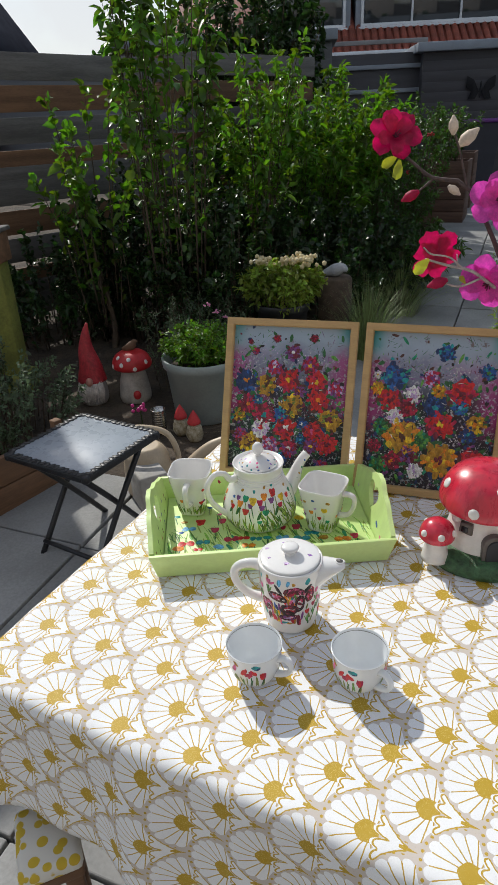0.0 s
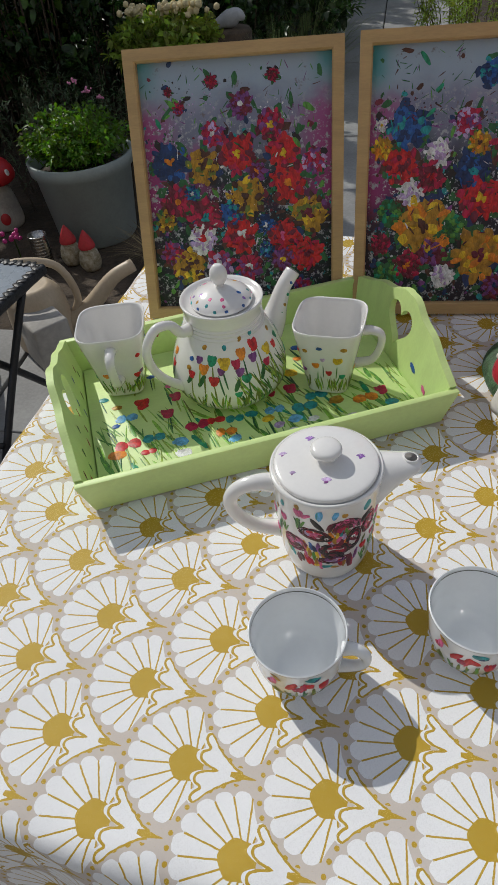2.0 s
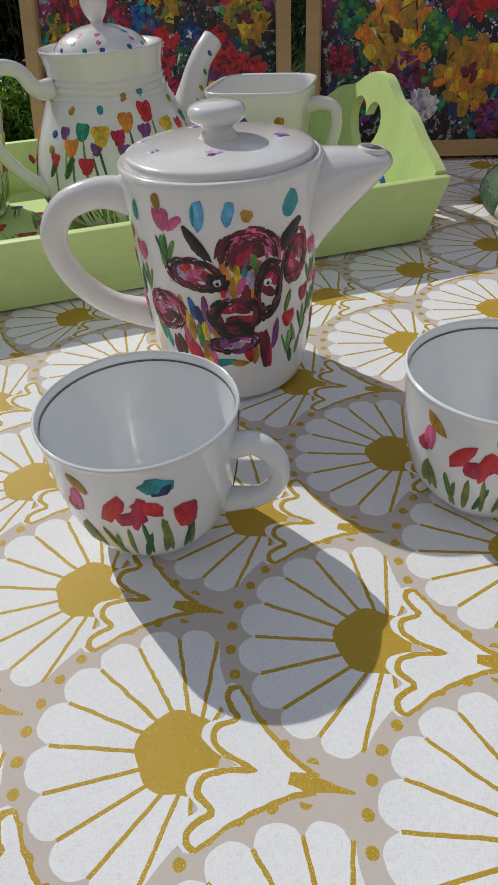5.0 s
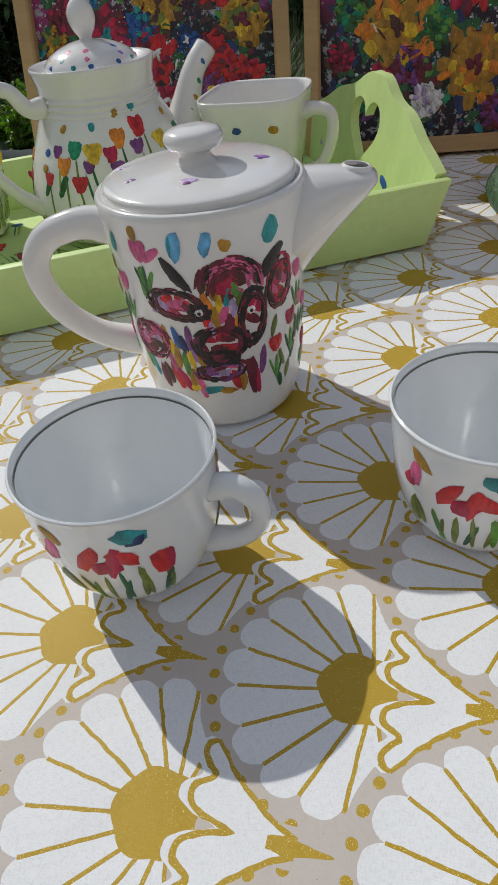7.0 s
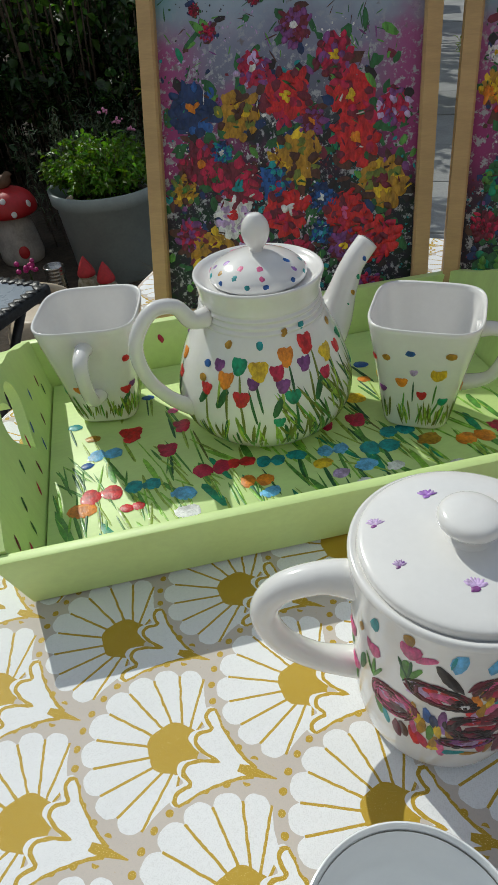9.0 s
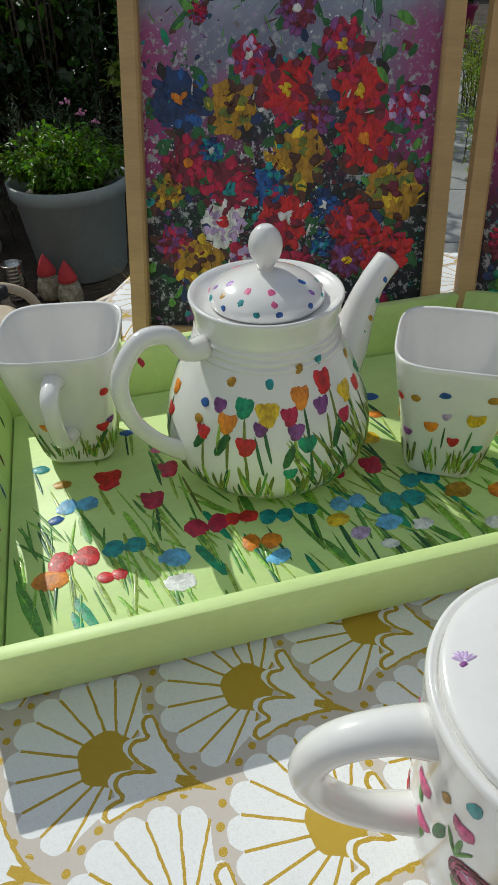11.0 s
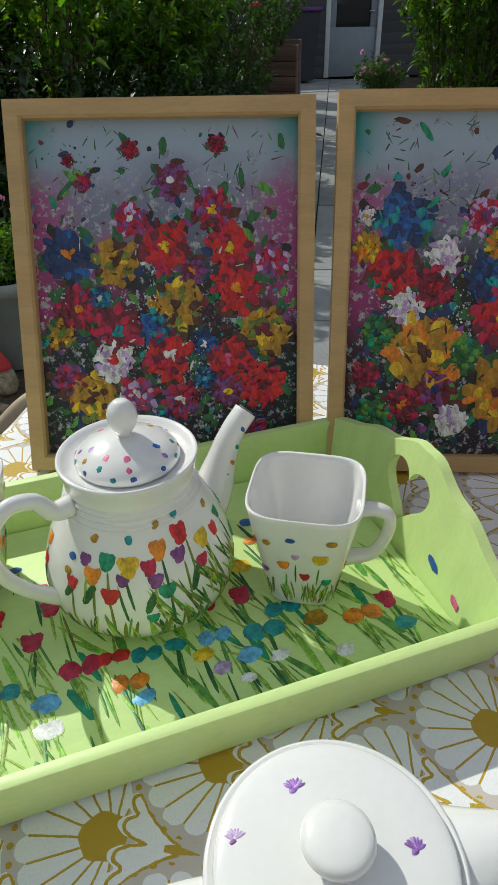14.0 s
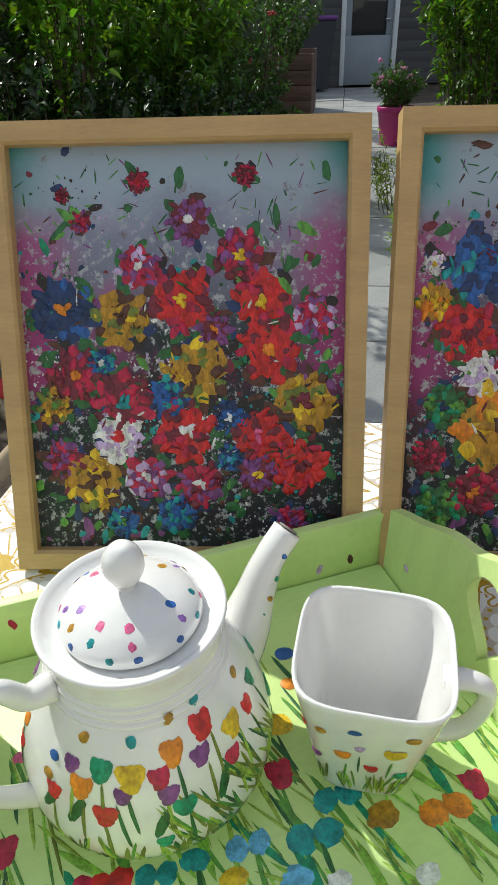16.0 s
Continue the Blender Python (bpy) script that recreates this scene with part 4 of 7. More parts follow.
def build_jug():
    t = thing("coffee_jug", pose(0.086, 0.867, TOP, 0, 0, -4), "tapered white china jug with lid, painted with a colourful cow's head", "jug")
    outer = smooth_prof([(0.0385, 0.001), (0.0424, 0.004), (0.0466, 0.024), (0.0495, 0.060), (0.0518, 0.100), (0.0533, 0.121), (0.0538, 0.126)], 40)
    body_prof = outer + [(0.0534, 0.1285), (0.0515, 0.1294), (0.0497, 0.1270)]
    part("body", lathe(body_prof, 72), glaze, t)
    lid = part("lid", lathe(smooth_prof([(0.0488, 0.1265), (0.0494, 0.1300), (0.0474, 0.1330), (0.034, 0.1353), (0.012, 0.1370), (0.002, 0.1373)], 30), 64), glaze, t, "flat round lid with lilac florets")
    part("knob", lathe(smooth_prof([(0.0112, 0.1365), (0.0084, 0.1392), (0.0086, 0.1420), (0.0132, 0.1448), (0.0149, 0.1482), (0.0128, 0.1518), (0.006, 0.1536), (0.0008, 0.1538)], 28), 40), glaze, lid)
    bm = bmesh.new()
    # pouring lip, deep at the wall and narrowing to its point
    secs = [(0.026, 0.1272, 0.036, 0.088), (0.042, 0.1277, 0.0355, 0.080), (0.052, 0.1280, 0.0320, 0.066), (0.061, 0.1277, 0.0262, 0.051), (0.070, 0.1269, 0.0215, 0.038), (0.079, 0.1257, 0.0180, 0.026), (0.086, 0.1244, 0.0150, 0.0165), (0.0900, 0.1228, 0.0105, 0.0090)]
    rings = []
    for x, z, w, dp in secs:
        ring = []
        for i in range(32):
            a = 2 * math.pi * i / 32
            q = 0.5 - 0.5 * math.cos(a)
            ring.append((x - 0.012 * q * (dp / 0.08), w * math.sin(a) * (0.74 + 0.26 * math.cos(a)) * (1.12 if q < 0.5 else 1.0), z - dp * q ** 0.9))
        rings.append(ring)
    rings_into(bm, rings, True, True, True)
    spout = part("spout", bm, glaze, t)
    mouth = pose(0.0805, 0, 0.1252, 0, 9, 0) @ Matrix.Diagonal((0.82, 0.78, 1, 1))
    part("spout_lip", lathe(smooth_prof([(0.0104, -0.0012), (0.0094, 0.0004), (0.0080, 0.0010), (0.0070, 0.0004)], 10), 28, False, False), glaze, spout).matrix_basis = mouth
    # Disc laid on the lip, its grey standing in for shade inside the hole.
    part("spout_mouth", lathe([(0.0005, 0.0003), (0.0060, 0.0004), (0.0074, 0.0007)], 28), surface("mouth_shade", (0.27, 0.26, 0.245), rough=0.3, relief=0), spout).matrix_basis = mouth
    part("handle", tube([(-0.047, 0, 0.110), (-0.066, 0, 0.1135), (-0.086, 0, 0.107), (-0.0950, 0, 0.090), (-0.088, 0, 0.067), (-0.069, 0, 0.049), (-0.040, 0, 0.039)], [0.0105, 0.0082, 0.0075, 0.0073, 0.0072, 0.0074, 0.0095], 18, steps=40), glaze, t)
    rg = random.Random(41)
    bm = bmesh.new()
    mp = round_map(body_prof)
    c0 = -1.50 * 0.06

    def stroke(x, z, ru, rv, rot, col, h=0.0008):
        daub(bm, mp, c0 + x / 1000, z / 1000, ru / 1000, rv / 1000, rot, col, rg, n=10, h=h * 0.45)

    def oval(x, z, rx, rz, rot, fills, line, lw=1.2, turn=(0.0, 6.28), laps=3):
        """Loose streaks of colour inside dark, overlapping brush lines."""
        c, s = math.cos(rot), math.sin(rot)
        for col in fills * 2:
            p, q = rg.uniform(-0.6, 0.6) * rx, rg.uniform(-0.6, 0.6) * rz
            stroke(x + c * p - s * q, z + s * p + c * q, rx * rg.uniform(0.35, 0.6), rz * rg.uniform(0.18, 0.34), rot + rg.uniform(-0.5, 0.5), col, rg.uniform(0.0005, 0.0009))
        n = max(8, int((rx + rz) * 0.62))
        for lap in range(laps):
            for i in range(n):
                a = turn[0] + (turn[1] - turn[0]) * (i + 0.37 * lap) / n
                k = 1.04 - 0.15 * lap + rg.uniform(-0.07, 0.07)
                p, q = rx * k * math.cos(a), rz * k * math.sin(a)
                d = math.atan2(rz * math.cos(a), -rx * math.sin(a))
                stroke(x + c * p - s * q, z + s * p + c * q, (rx + rz) * rg.uniform(0.15, 0.22), lw * rg.uniform(0.4, 1.0), rot + d + rg.uniform(-0.12, 0.12), rg.choice(line), 0.0010 + 0.0002 * lap)

    def sprig(x, z, r, col, leaf="green"):
        for lean in (-0.4, 0.05, 0.45):
            blade(bm, mp, c0 + x / 1000, z / 1000 - 0.020, 0.016, rg.uniform(0.002, 0.0042), lean, rg.choice((leaf, "dark_green", "green")), rg)
        tulip(bm, mp, c0 + x / 1000, z / 1000, r / 1000, col, rg)
        stroke(x - 2, z + 2, 3.2, 0.8, 1.2, "maroon", 0.0012)

    # florets and leaves on the walls away from the face
    for i in range(70):
        u, v = rg.uniform(-0.188, 0.188), rg.uniform(0.02, 0.092)
        if -0.088 < u - c0 < 0.066:
            continue
        if rg.random() < 0.5:
            tulip(bm, mp, u, v, rg.uniform(0.0065, 0.009), rg.choice(("pink", "red", "crimson", "pink")), rg)
            blade(bm, mp, u, v - 0.012, 0.011, 0.004, rg.uniform(-0.3, 0.3), rg.choice(("green", "dark_green")), rg)
        else:
            daub(bm, mp, u, v, 0.0048, 0.0026, rg.uniform(1, 2), rg.choice(("green", "dark_green", "maroon", "teal")), rg)
    # drops under the rim
    for x, z, ru, rv, col in ((-66, 112, 5.5, 3.0, "teal"), (-45, 120, 4.4, 3.4, "ochre"), (-21, 115, 7.6, 3.8, "sky"), (-23, 115, 5.0, 1.6, "teal"), (-4, 115, 6.0, 3.4, "sky"), (6, 113, 3.4, 3.6, "ochre"), (34, 114, 7.5, 5.0, "teal"), (62, 110, 5.2, 3.2, "ochre"), (-78, 98, 4.0, 2.4, "ochre"), (82, 112, 5.0, 3.0, "teal"), (104, 114, 5.0, 3.2, "pink"), (-96, 112, 5.0, 3.0, "teal")):
        stroke(x, z, ru, rv, 1.35 + rg.uniform(-0.2, 0.2), col)
    # horns, brow, ears
    for k in range(3):
        stroke(-24 + k, 101 - 1.5 * k, 12 - 2 * k, 3.2, -0.85, "black", 0.0008 + 0.0002 * k)
        stroke(34 - k, 100 - 1.5 * k, 12 - 2 * k, 3.4, 0.60, "black", 0.0008 + 0.0002 * k)
    oval(7, 92, 18, 13, 0, ("maroon", "brown", "maroon", "pink", "crimson"), ("black", "maroon", "maroon", "brown", "pink"), 2.0, (0.1, 3.0), 4)
    oval(-27, 84, 17, 8, -0.15, ("pink", "crimson", "red", "maroon", "pink", "lilac"), ("maroon", "black", "maroon", "brown"), 1.5)
    oval(40, 86, 10, 13, -0.35, ("crimson", "pink", "maroon", "red", "maroon"), ("maroon", "black", "brown", "crimson"), 1.7)
    # brow patch and cheeks in upright strokes
    for x, z, col in ((-4, 90, "ochre"), (-8, 85, "orange"), (-1, 84, "yellow"), (4, 87, "teal"), (9, 90, "green"), (12, 84, "olive"), (7, 80, "lilac"), (1, 77, "pink"), (-4, 76, "ochre"), (13, 77, "red"), (-10, 78, "red"), (4, 72, "maroon"), (-6, 69, "lilac"), (10, 70, "orange")):
        stroke(x, z, rg.uniform(5, 7.5), rg.uniform(2.2, 3.2), 1.57 + rg.uniform(-0.6, 0.6), col)
    oval(-52, 60, 15, 11, 0.15, ("pink", "maroon", "pink", "maroon", "brown", "lilac"), ("maroon", "pink", "maroon", "brown"), 1.4)
    for x, z, col in ((-40, 62, "ochre"), (-36, 58, "yellow"), (-31, 64, "blue"), (-27, 60, "navy"), (-23, 64, "purple"), (-33, 52, "ochre"), (-28, 48, "green"), (-24, 52, "yellow"), (-20, 57, "violet"), (-38, 48, "pink"), (-17, 50, "ochre")):
        stroke(x, z, rg.uniform(6.5, 9.5), rg.uniform(2.2, 3.2), 1.65 + rg.uniform(-0.3, 0.3), col)
    for x, z, col in ((-56, 42, "teal"), (-48, 37, "maroon"), (-43, 40, "brown"), (-37, 39, "red"), (-31, 37, "crimson"), (-25, 38, "ochre"), (-62, 47, "green"), (-20, 33, "pink")):
        stroke(x, z, rg.uniform(6.5, 9), rg.uniform(2.4, 3.4), 1.75 + rg.uniform(-0.3, 0.3), col)
    # eyes, muzzle, mouth
    oval(-13, 80, 6, 4.6, 0, ("maroon", "black"), ("black",), 1.8)
    oval(19, 72, 9, 15, -0.12, ("crimson", "maroon", "pink"), ("black", "maroon", "black"), 1.9)
    oval(-3, 60, 16, 10, 0, ("crimson", "red", "maroon", "crimson", "brown"), ("black", "black", "maroon"), 2.1)
    oval(-4, 52, 11, 4.5, 0, ("black", "maroon"), ("black",), 1.7)
    oval(-5, 43, 17, 5.5, 0.05, ("pink", "lilac", "lilac", "purple", "maroon"), ("black", "maroon", "purple"), 1.5)
    for x, z, ru, rv, rot, col in ((16, 37, 13, 4.2, 1.7, "maroon"), (19, 33, 10, 2.4, 1.7, "crimson"), (4, 36, 8, 3.0, 1.9, "red"), (9, 34, 7, 2.6, 1.5, "ochre"), (-13, 31, 9, 2.6, 0.1, "teal"), (-3, 30, 7, 2.2, -0.1, "ochre"), (-24, 33, 7, 2.4, 0.2, "yellow"), (24, 45, 9, 2.6, 1.4, "purple")):
        stroke(x, z, ru, rv, rot, col)
    for x, z in ((-13, 80), (18, 77)):
        stroke(x, z, 2.9, 2.5, 0, "white", 0.0019)
        stroke(x, z - 0.4, 1.5, 1.4, 0, "black", 0.0024)
    # flowers beside the head
    for x, z, r, col in ((50, 59, 7.5, "crimson"), (35, 48, 8.0, "red"), (58, 84, 7.0, "pink"), (62, 66, 6.5, "pink"), (-67, 88, 8.0, "pink"), (-44, 108, 8.5, "pink")):
        sprig(x, z, r, col)
    stroke(-36, 110, 6.5, 2.6, 0.5, "pink")
    stroke(-46, 95, 8.5, 2.8, 1.5, "green")
    stroke(-77, 70, 8.5, 3.0, 1.3, "dark_green")
    for x, z, rot in ((34, 62, 1.2), (40, 40, 1.9), (46, 30, 1.2), (52, 40, 1.1), (38, 26, 1.8), (57, 52, 1.4)):
        stroke(x, z, 6.5, 2.2, rot, rg.choice(("green", "olive", "dark_green")))
    part("painted_cow", bm, PAINTS, t, "colourful painted cow's head and flowers")
    bm = bmesh.new()

    def ml(u, v, e):
        return Vector((u, v, 0.1358 + e - max(0.0, math.hypot(u, v) - 0.03) * 0.16))

    for x, y, size, dark in ((-0.0114, 0.0280, 1.0, "violet"), (-0.0395, 0.0119, 1.0, "lilac"), (-0.0333, -0.0142, 0.7, "violet"), (-0.0042, -0.0288, 1.15, "lilac"), (0.0322, -0.0030, 1.0, "violet")):
        for k in range(7):
            b = 0.35 + k * 0.36
            daub(bm, ml, x + 0.0026 * size * math.cos(b), y + 0.0030 * size * math.sin(b), 0.0026 * size, 0.0009 * size, b, rg.choice(("lilac", dark)), rg, h=0.0005, jag=0.25)
        daub(bm, ml, x - 0.0006, y - 0.0006 * size, 0.0020 * size, 0.0013 * size, 0.3, rg.choice(("purple", "violet")), rg, h=0.0005)
    tagged(part("painted_sprig", bm, PAINTS, lid), kind="stuff")


def build_cup(at, turn, label, seed):
    t = thing("tea_cup", pose(*at, TOP, 0, 0, turn), label, "cup", "tea cups on the cloth")
    H = 0.0675
    outer = smooth_prof([(0.0225, 0.0), (0.0255, 0.002), (0.0335, 0.013), (0.0388, 0.030), (0.0408, 0.048), (0.0421, H - 0.004), (0.0430, H)], 36)
    inner = smooth_prof([(0.0425, H + 0.0007), (0.0414, H - 0.001), (0.0390, 0.047), (0.0367, 0.030), (0.0312, 0.014), (0.022, 0.0055), (0.010, 0.0045)], 30)
    part("body", lathe(outer + inner, 64, True, True), glaze_cool, t)
    part("rim_line", lathe([(0.0408, H - 0.0032), (0.0406, H - 0.0041)], 64, False, False), dark_line, t, "thin dark line inside the rim")
    part("handle", tube([(0.0395, 0, 0.051), (0.050, 0, 0.0535), (0.0590, 0, 0.046), (0.0590, 0, 0.034), (0.050, 0, 0.024), (0.034, 0, 0.019)], [0.0056, 0.0046, 0.0044, 0.0043, 0.0043, 0.0056], 14, flat=1.25, steps=32), glaze_cool, t)
    rg = random.Random(seed)
    bm = bmesh.new()
    mp = round_map(outer)
    for turn_ in (0.0, 2.15, 4.1):
        def at_(a):
            return 0.06 * (a + turn_)

        for a, lean, ln in ((-1.55, -0.35, 0.026), (-1.44, 0.05, 0.024), (-1.33, 0.4, 0.022), (-1.22, -0.1, 0.026), (-1.08, 0.15, 0.024), (-0.98, -0.2, 0.026), (-0.84, 0.3, 0.022), (-0.74, -0.1, 0.022), (-1.62, 0.2, 0.018)):
            blade(bm, mp, at_(a), rg.uniform(0.010, 0.014), ln, rg.uniform(0.0035, 0.0060), lean, rg.choice(("green", "olive", "olive", "dark_green")), rg)
        for du, dv, rot in ((-0.010, 0.003, 0.75), (0.011, 0.003, -0.35), (0.0, -0.002, 0.1), (0.005, 0.001, 1.2)):
            daub(bm, mp, at_(-1.36) + du, 0.043 + dv, 0.0098, 0.0044, rot, rg.choice(("red", "red", "crimson")), rg, n=11, h=0.0008)
        for du, rot in ((-0.003, 1.9), (0.003, 1.3), (0.0, 1.57)):
            daub(bm, mp, at_(-0.80) + du, 0.037, 0.0085, 0.0042, rot, rg.choice(("red", "crimson")), rg, h=0.0008)
        daub(bm, mp, at_(-1.06), 0.0575, 0.0100, 0.0040, -0.12, "teal", rg, n=12)
        daub(bm, mp, at_(-1.06) + 0.003, 0.0550, 0.0070, 0.0030, 0.2, "navy", rg)
        daub(bm, mp, at_(-1.92), 0.048, 0.0075, 0.0050, 1.2, "pink", rg)
        daub(bm, mp, at_(-1.98), 0.044, 0.0060, 0.0040, 0.4, "crimson", rg)
        daub(bm, mp, at_(-1.84), 0.057, 0.0080, 0.0036, -0.5, "ochre", rg)
        for k in range(3):
            daub(bm, mp, at_(-1.92) + 0.004 * (k - 1), 0.026, 0.009, 0.0030, 1.57 + 0.3 * (k - 1), "olive", rg)
    tagged(part("painted_decoration", bm, PAINTS, t, "painted red flowers"), kind="stuff")


def build_mug(at, turn, label, seed):
    t = thing("square_mug", pose(*at, ON_TRAY, 0, 0, turn) @ Matrix.Scale(1.03, 4), label, "mug", "square mugs on the tray")
    H = 0.100

    def ring(h, z, n=56, p=4.2):
        out = []
        for i in range(n):
            a = 2 * math.pi * (i + 0.5) / n
            c, s = math.cos(a), math.sin(a)
            k = h / (abs(c) ** p + abs(s) ** p) ** (1 / p)
            out.append((k * c, k * s, z))
        return out

    op = smooth_prof([(0.0235, 0.0), (0.0265, 0.003), (0.029, 0.016), (0.034, 0.045), (0.0400, 0.078), (0.0438, H)], 26)
    ip = [(0.0431, H + 0.0012), (0.0415, H)] + smooth_prof([(0.0408, H - 0.004), (0.0368, 0.075), (0.0300, 0.045), (0.0260, 0.016), (0.020, 0.0065)], 20)
    bm = rings_into(bmesh.new(), [ring(r, z) for r, z in op + ip], True, True, True)
    part("body", bm, glaze, t)
    part("handle", tube([(0.0385, 0, 0.084), (0.052, 0, 0.0855), (0.0625, 0, 0.080), (0.0625, 0, 0.062), (0.053, 0, 0.042), (0.0325, 0, 0.034)], [0.0066, 0.0054, 0.0050, 0.0049, 0.0050, 0.0066], 14, flat=1.2, steps=36), glaze, t)
    rg = random.Random(seed)
    bm = bmesh.new()

    def mp(u, v, e):
        a = u / 0.04
        c, s = math.cos(a), math.sin(a)
        k = (prof_at(op, v) + e + 0.0002) / (abs(c) ** 4.2 + abs(s) ** 4.2) ** (1 / 4.2)
        return Vector((k * c, k * s, v))

    for i in range(120):
        blade(bm, mp, rg.uniform(-0.1257, 0.1257), rg.uniform(0.004, 0.012), rg.uniform(0.010, 0.026), rg.uniform(0.0012, 0.0026), rg.uniform(-0.3, 0.3), rg.choice(("green", "lime", "olive", "lime", "olive")), rg)

    def bloom(a, z, size, col):
        u, v, r = 0.04 * a, z / 1000, size / 1000
        blade(bm, mp, u, max(0.006, v - 0.032), 0.024, 0.0017, rg.uniform(-0.15, 0.15), rg.choice(("green", "dark_green", "olive")), rg)
        tulip(bm, mp, u, v - r * 0.3, r, col, rg)

    for side_turn in (0.0, math.pi):
        for a, z, size, col in ((-1.90, 50, 7.2, "orange"), (-1.66, 61, 4.6, "lilac"), (-1.18, 60, 8.4, "yellow"), (-1.45, 38, 6.6, "red"), (-0.99, 33, 6.0, "emerald"), (-2.30, 40, 5.0, "purple")):
            bloom(a + side_turn, z, size, col)
        for a, z, col in ((-1.74, 80, "blue"), (-2.15, 74, "ochre"), (-1.04, 80, "ochre"), (-2.42, 70, "red")):
            daub(bm, mp, 0.04 * (a + side_turn), z / 1000, 0.0034, 0.0032, 0, col, rg)
    for a, z, size, col in ((0.67, 36, 7.0, "red"), (-0.45, 40, 6.0, "orange"), (2.6, 38, 6.0, "red"), (-2.75, 44, 6.0, "yellow")):
        bloom(a, z, size, col)
    blade(bm, mp, 0.04 * 0.45, 0.012, 0.026, 0.005, 0.5, "dark_green", rg)
    tagged(part("painted_decoration", bm, PAINTS, t, "painted tulips and grass"), kind="stuff")


build_teapot()
build_jug()
build_cup((0.0312, 0.737), -22, "white china tea cup with red flowers, before the jug", 51)
build_cup((0.189, 0.729), -48, "white china tea cup with red flowers, beside its fellow", 57)
build_mug((0.152, 1.130), -23, "square white mug painted with tulips, beside the teapot spout", 61)
build_mug((-0.128, 1.192), -93, "square white mug painted with tulips, behind the teapot handle", 67)


# ---- mushroom house ----
def build_mushroom_house():
    t = thing("mushroom_house", pose(0.452, 1.060, TOP, 0, 0, -20) @ Matrix.Scale(1.09, 4), "ceramic toadstool house with red white-dotted caps on a mossy foot", "ornament")
    red = surface("red_cap_glaze", (0.55, 0.018, 0.045), rough=0.28, var=0.3, big=18, fine=70, relief=0.1, coat=0.5, stretch=(1, 1, 0.3))
    white = surface("white_stalk_glaze", (0.74, 0.71, 0.67), rough=0.35, var=0.1, big=25, fine=120, relief=0.2, coat=0.2)
    moss = surface("green_moss_glaze", (0.045, 0.11, 0.045), rough=0.5, var=0.5, big=70, fine=260, relief=1.0, dist=0.006)
    grey = surface("grey_stone_glaze", (0.13, 0.11, 0.10), rough=0.5, var=0.25, big=60, fine=200)
    part("foot", lathe(smooth_prof([(0.092, 0), (0.096, 0.010), (0.088, 0.024), (0.062, 0.034), (0.02, 0.036)], 20), 56, wob=0.05), moss, t, "rough mossy green foot")
    part("stalk", lathe(smooth_prof([(0.066, 0.020), (0.062, 0.05), (0.055, 0.08), (0.051, 0.105), (0.03, 0.112)], 24), 48, wob=0.015), white, t)
    cap = part("cap", lathe(smooth_prof([(0.050, 0.096), (0.080, 0.092), (0.089, 0.100), (0.086, 0.122), (0.070, 0.152), (0.040, 0.171), (0.002, 0.177)], 36), 56), red, t, "glossy red cap")
    cap.matrix_basis = pose(0, 0, 0.020) @ Matrix.Diagonal((0.88, 0.88, 0.90, 1))
    def dot(x, r_, z, slope, parent, rad):
        part("dot", lathe(smooth_prof([(rad, -0.002), (rad * 0.95, 0.002), (rad * 0.6, 0.0042), (0.0005, 0.005)], 10), 20), white, parent).matrix_basis = pose(r_ * math.cos(x), r_ * math.sin(x), z, 0, 0, math.degrees(x)) @ pose(0, 0, 0, 0, slope, 0)
    for a, r_, z, sl in ((-1.15, 0.068, 0.153, 46), (-1.75, 0.0868, 0.112, 82), (-2.75, 0.078, 0.138, 58), (-0.3, 0.079, 0.137, 58), (1.0, 0.079, 0.137, 58), (2.3, 0.0865, 0.12, 78)):
        dot(a, r_, z, sl, cap, 0.0105)
    small = Vector((-0.068, -0.066, 0))
    part("small_stalk", lathe(smooth_prof([(0.024, 0.015), (0.019, 0.04), (0.016, 0.06), (0.010, 0.066)], 12), 28, at=small), white, t)
    sc = part("small_cap", lathe(smooth_prof([(0.012, 0.058), (0.026, 0.057), (0.030, 0.064), (0.026, 0.080), (0.014, 0.091), (0.001, 0.094)], 20), 36), red, t, "small red cap")
    sc.location = small
    for a in (-2.3, -1.2, -0.2, 2.4):
        dot(a, 0.0275, 0.074, 62, sc, 0.006)
    part("spike", lathe(smooth_prof([(0.008, 0.09), (0.004, 0.105), (0.0008, 0.118)], 8), 14, at=(-0.04, -0.050, 0)), white, t)
    # arched door and little window set in the stalk
    arch = [(-0.019, 0)] + [(-0.019 * math.cos(math.pi * i / 12), 0.036 + 0.019 * math.sin(math.pi * i / 12)) for i in range(13)] + [(0.019, 0)]
    arch_in = [(x * 0.68, z * 0.86) for x, z in arch]
    dm = pose(0, 0, 0, 0, 0, 22) @ pose(0, -0.062, 0.022)
    door = part("door_surround", prism(arch, 0.014, dm, 0.002), grey, t)
    part("door_leaf", prism(arch_in, 0.006, dm @ pose(0, -0.007, 0), 0.001), surface("dark_leaf", (0.03, 0.03, 0.035), relief=0.1), door)
    wm = pose(0, 0, 0, 0, 0, -24) @ pose(0, -0.056, 0.068)
    win = part("window_surround", prism([(-0.012, 0), (0.012, 0), (0.010, 0.020), (-0.010, 0.020)], 0.012, wm, 0.003), grey, t)
    part("window_pane", box_into(bmesh.new(), (0.012, 0.004, 0.011), wm @ pose(0, -0.0055, 0.009), 0.001), surface("dark_pane", (0.02, 0.02, 0.025), rough=0.2, relief=0), win)


build_mushroom_house()


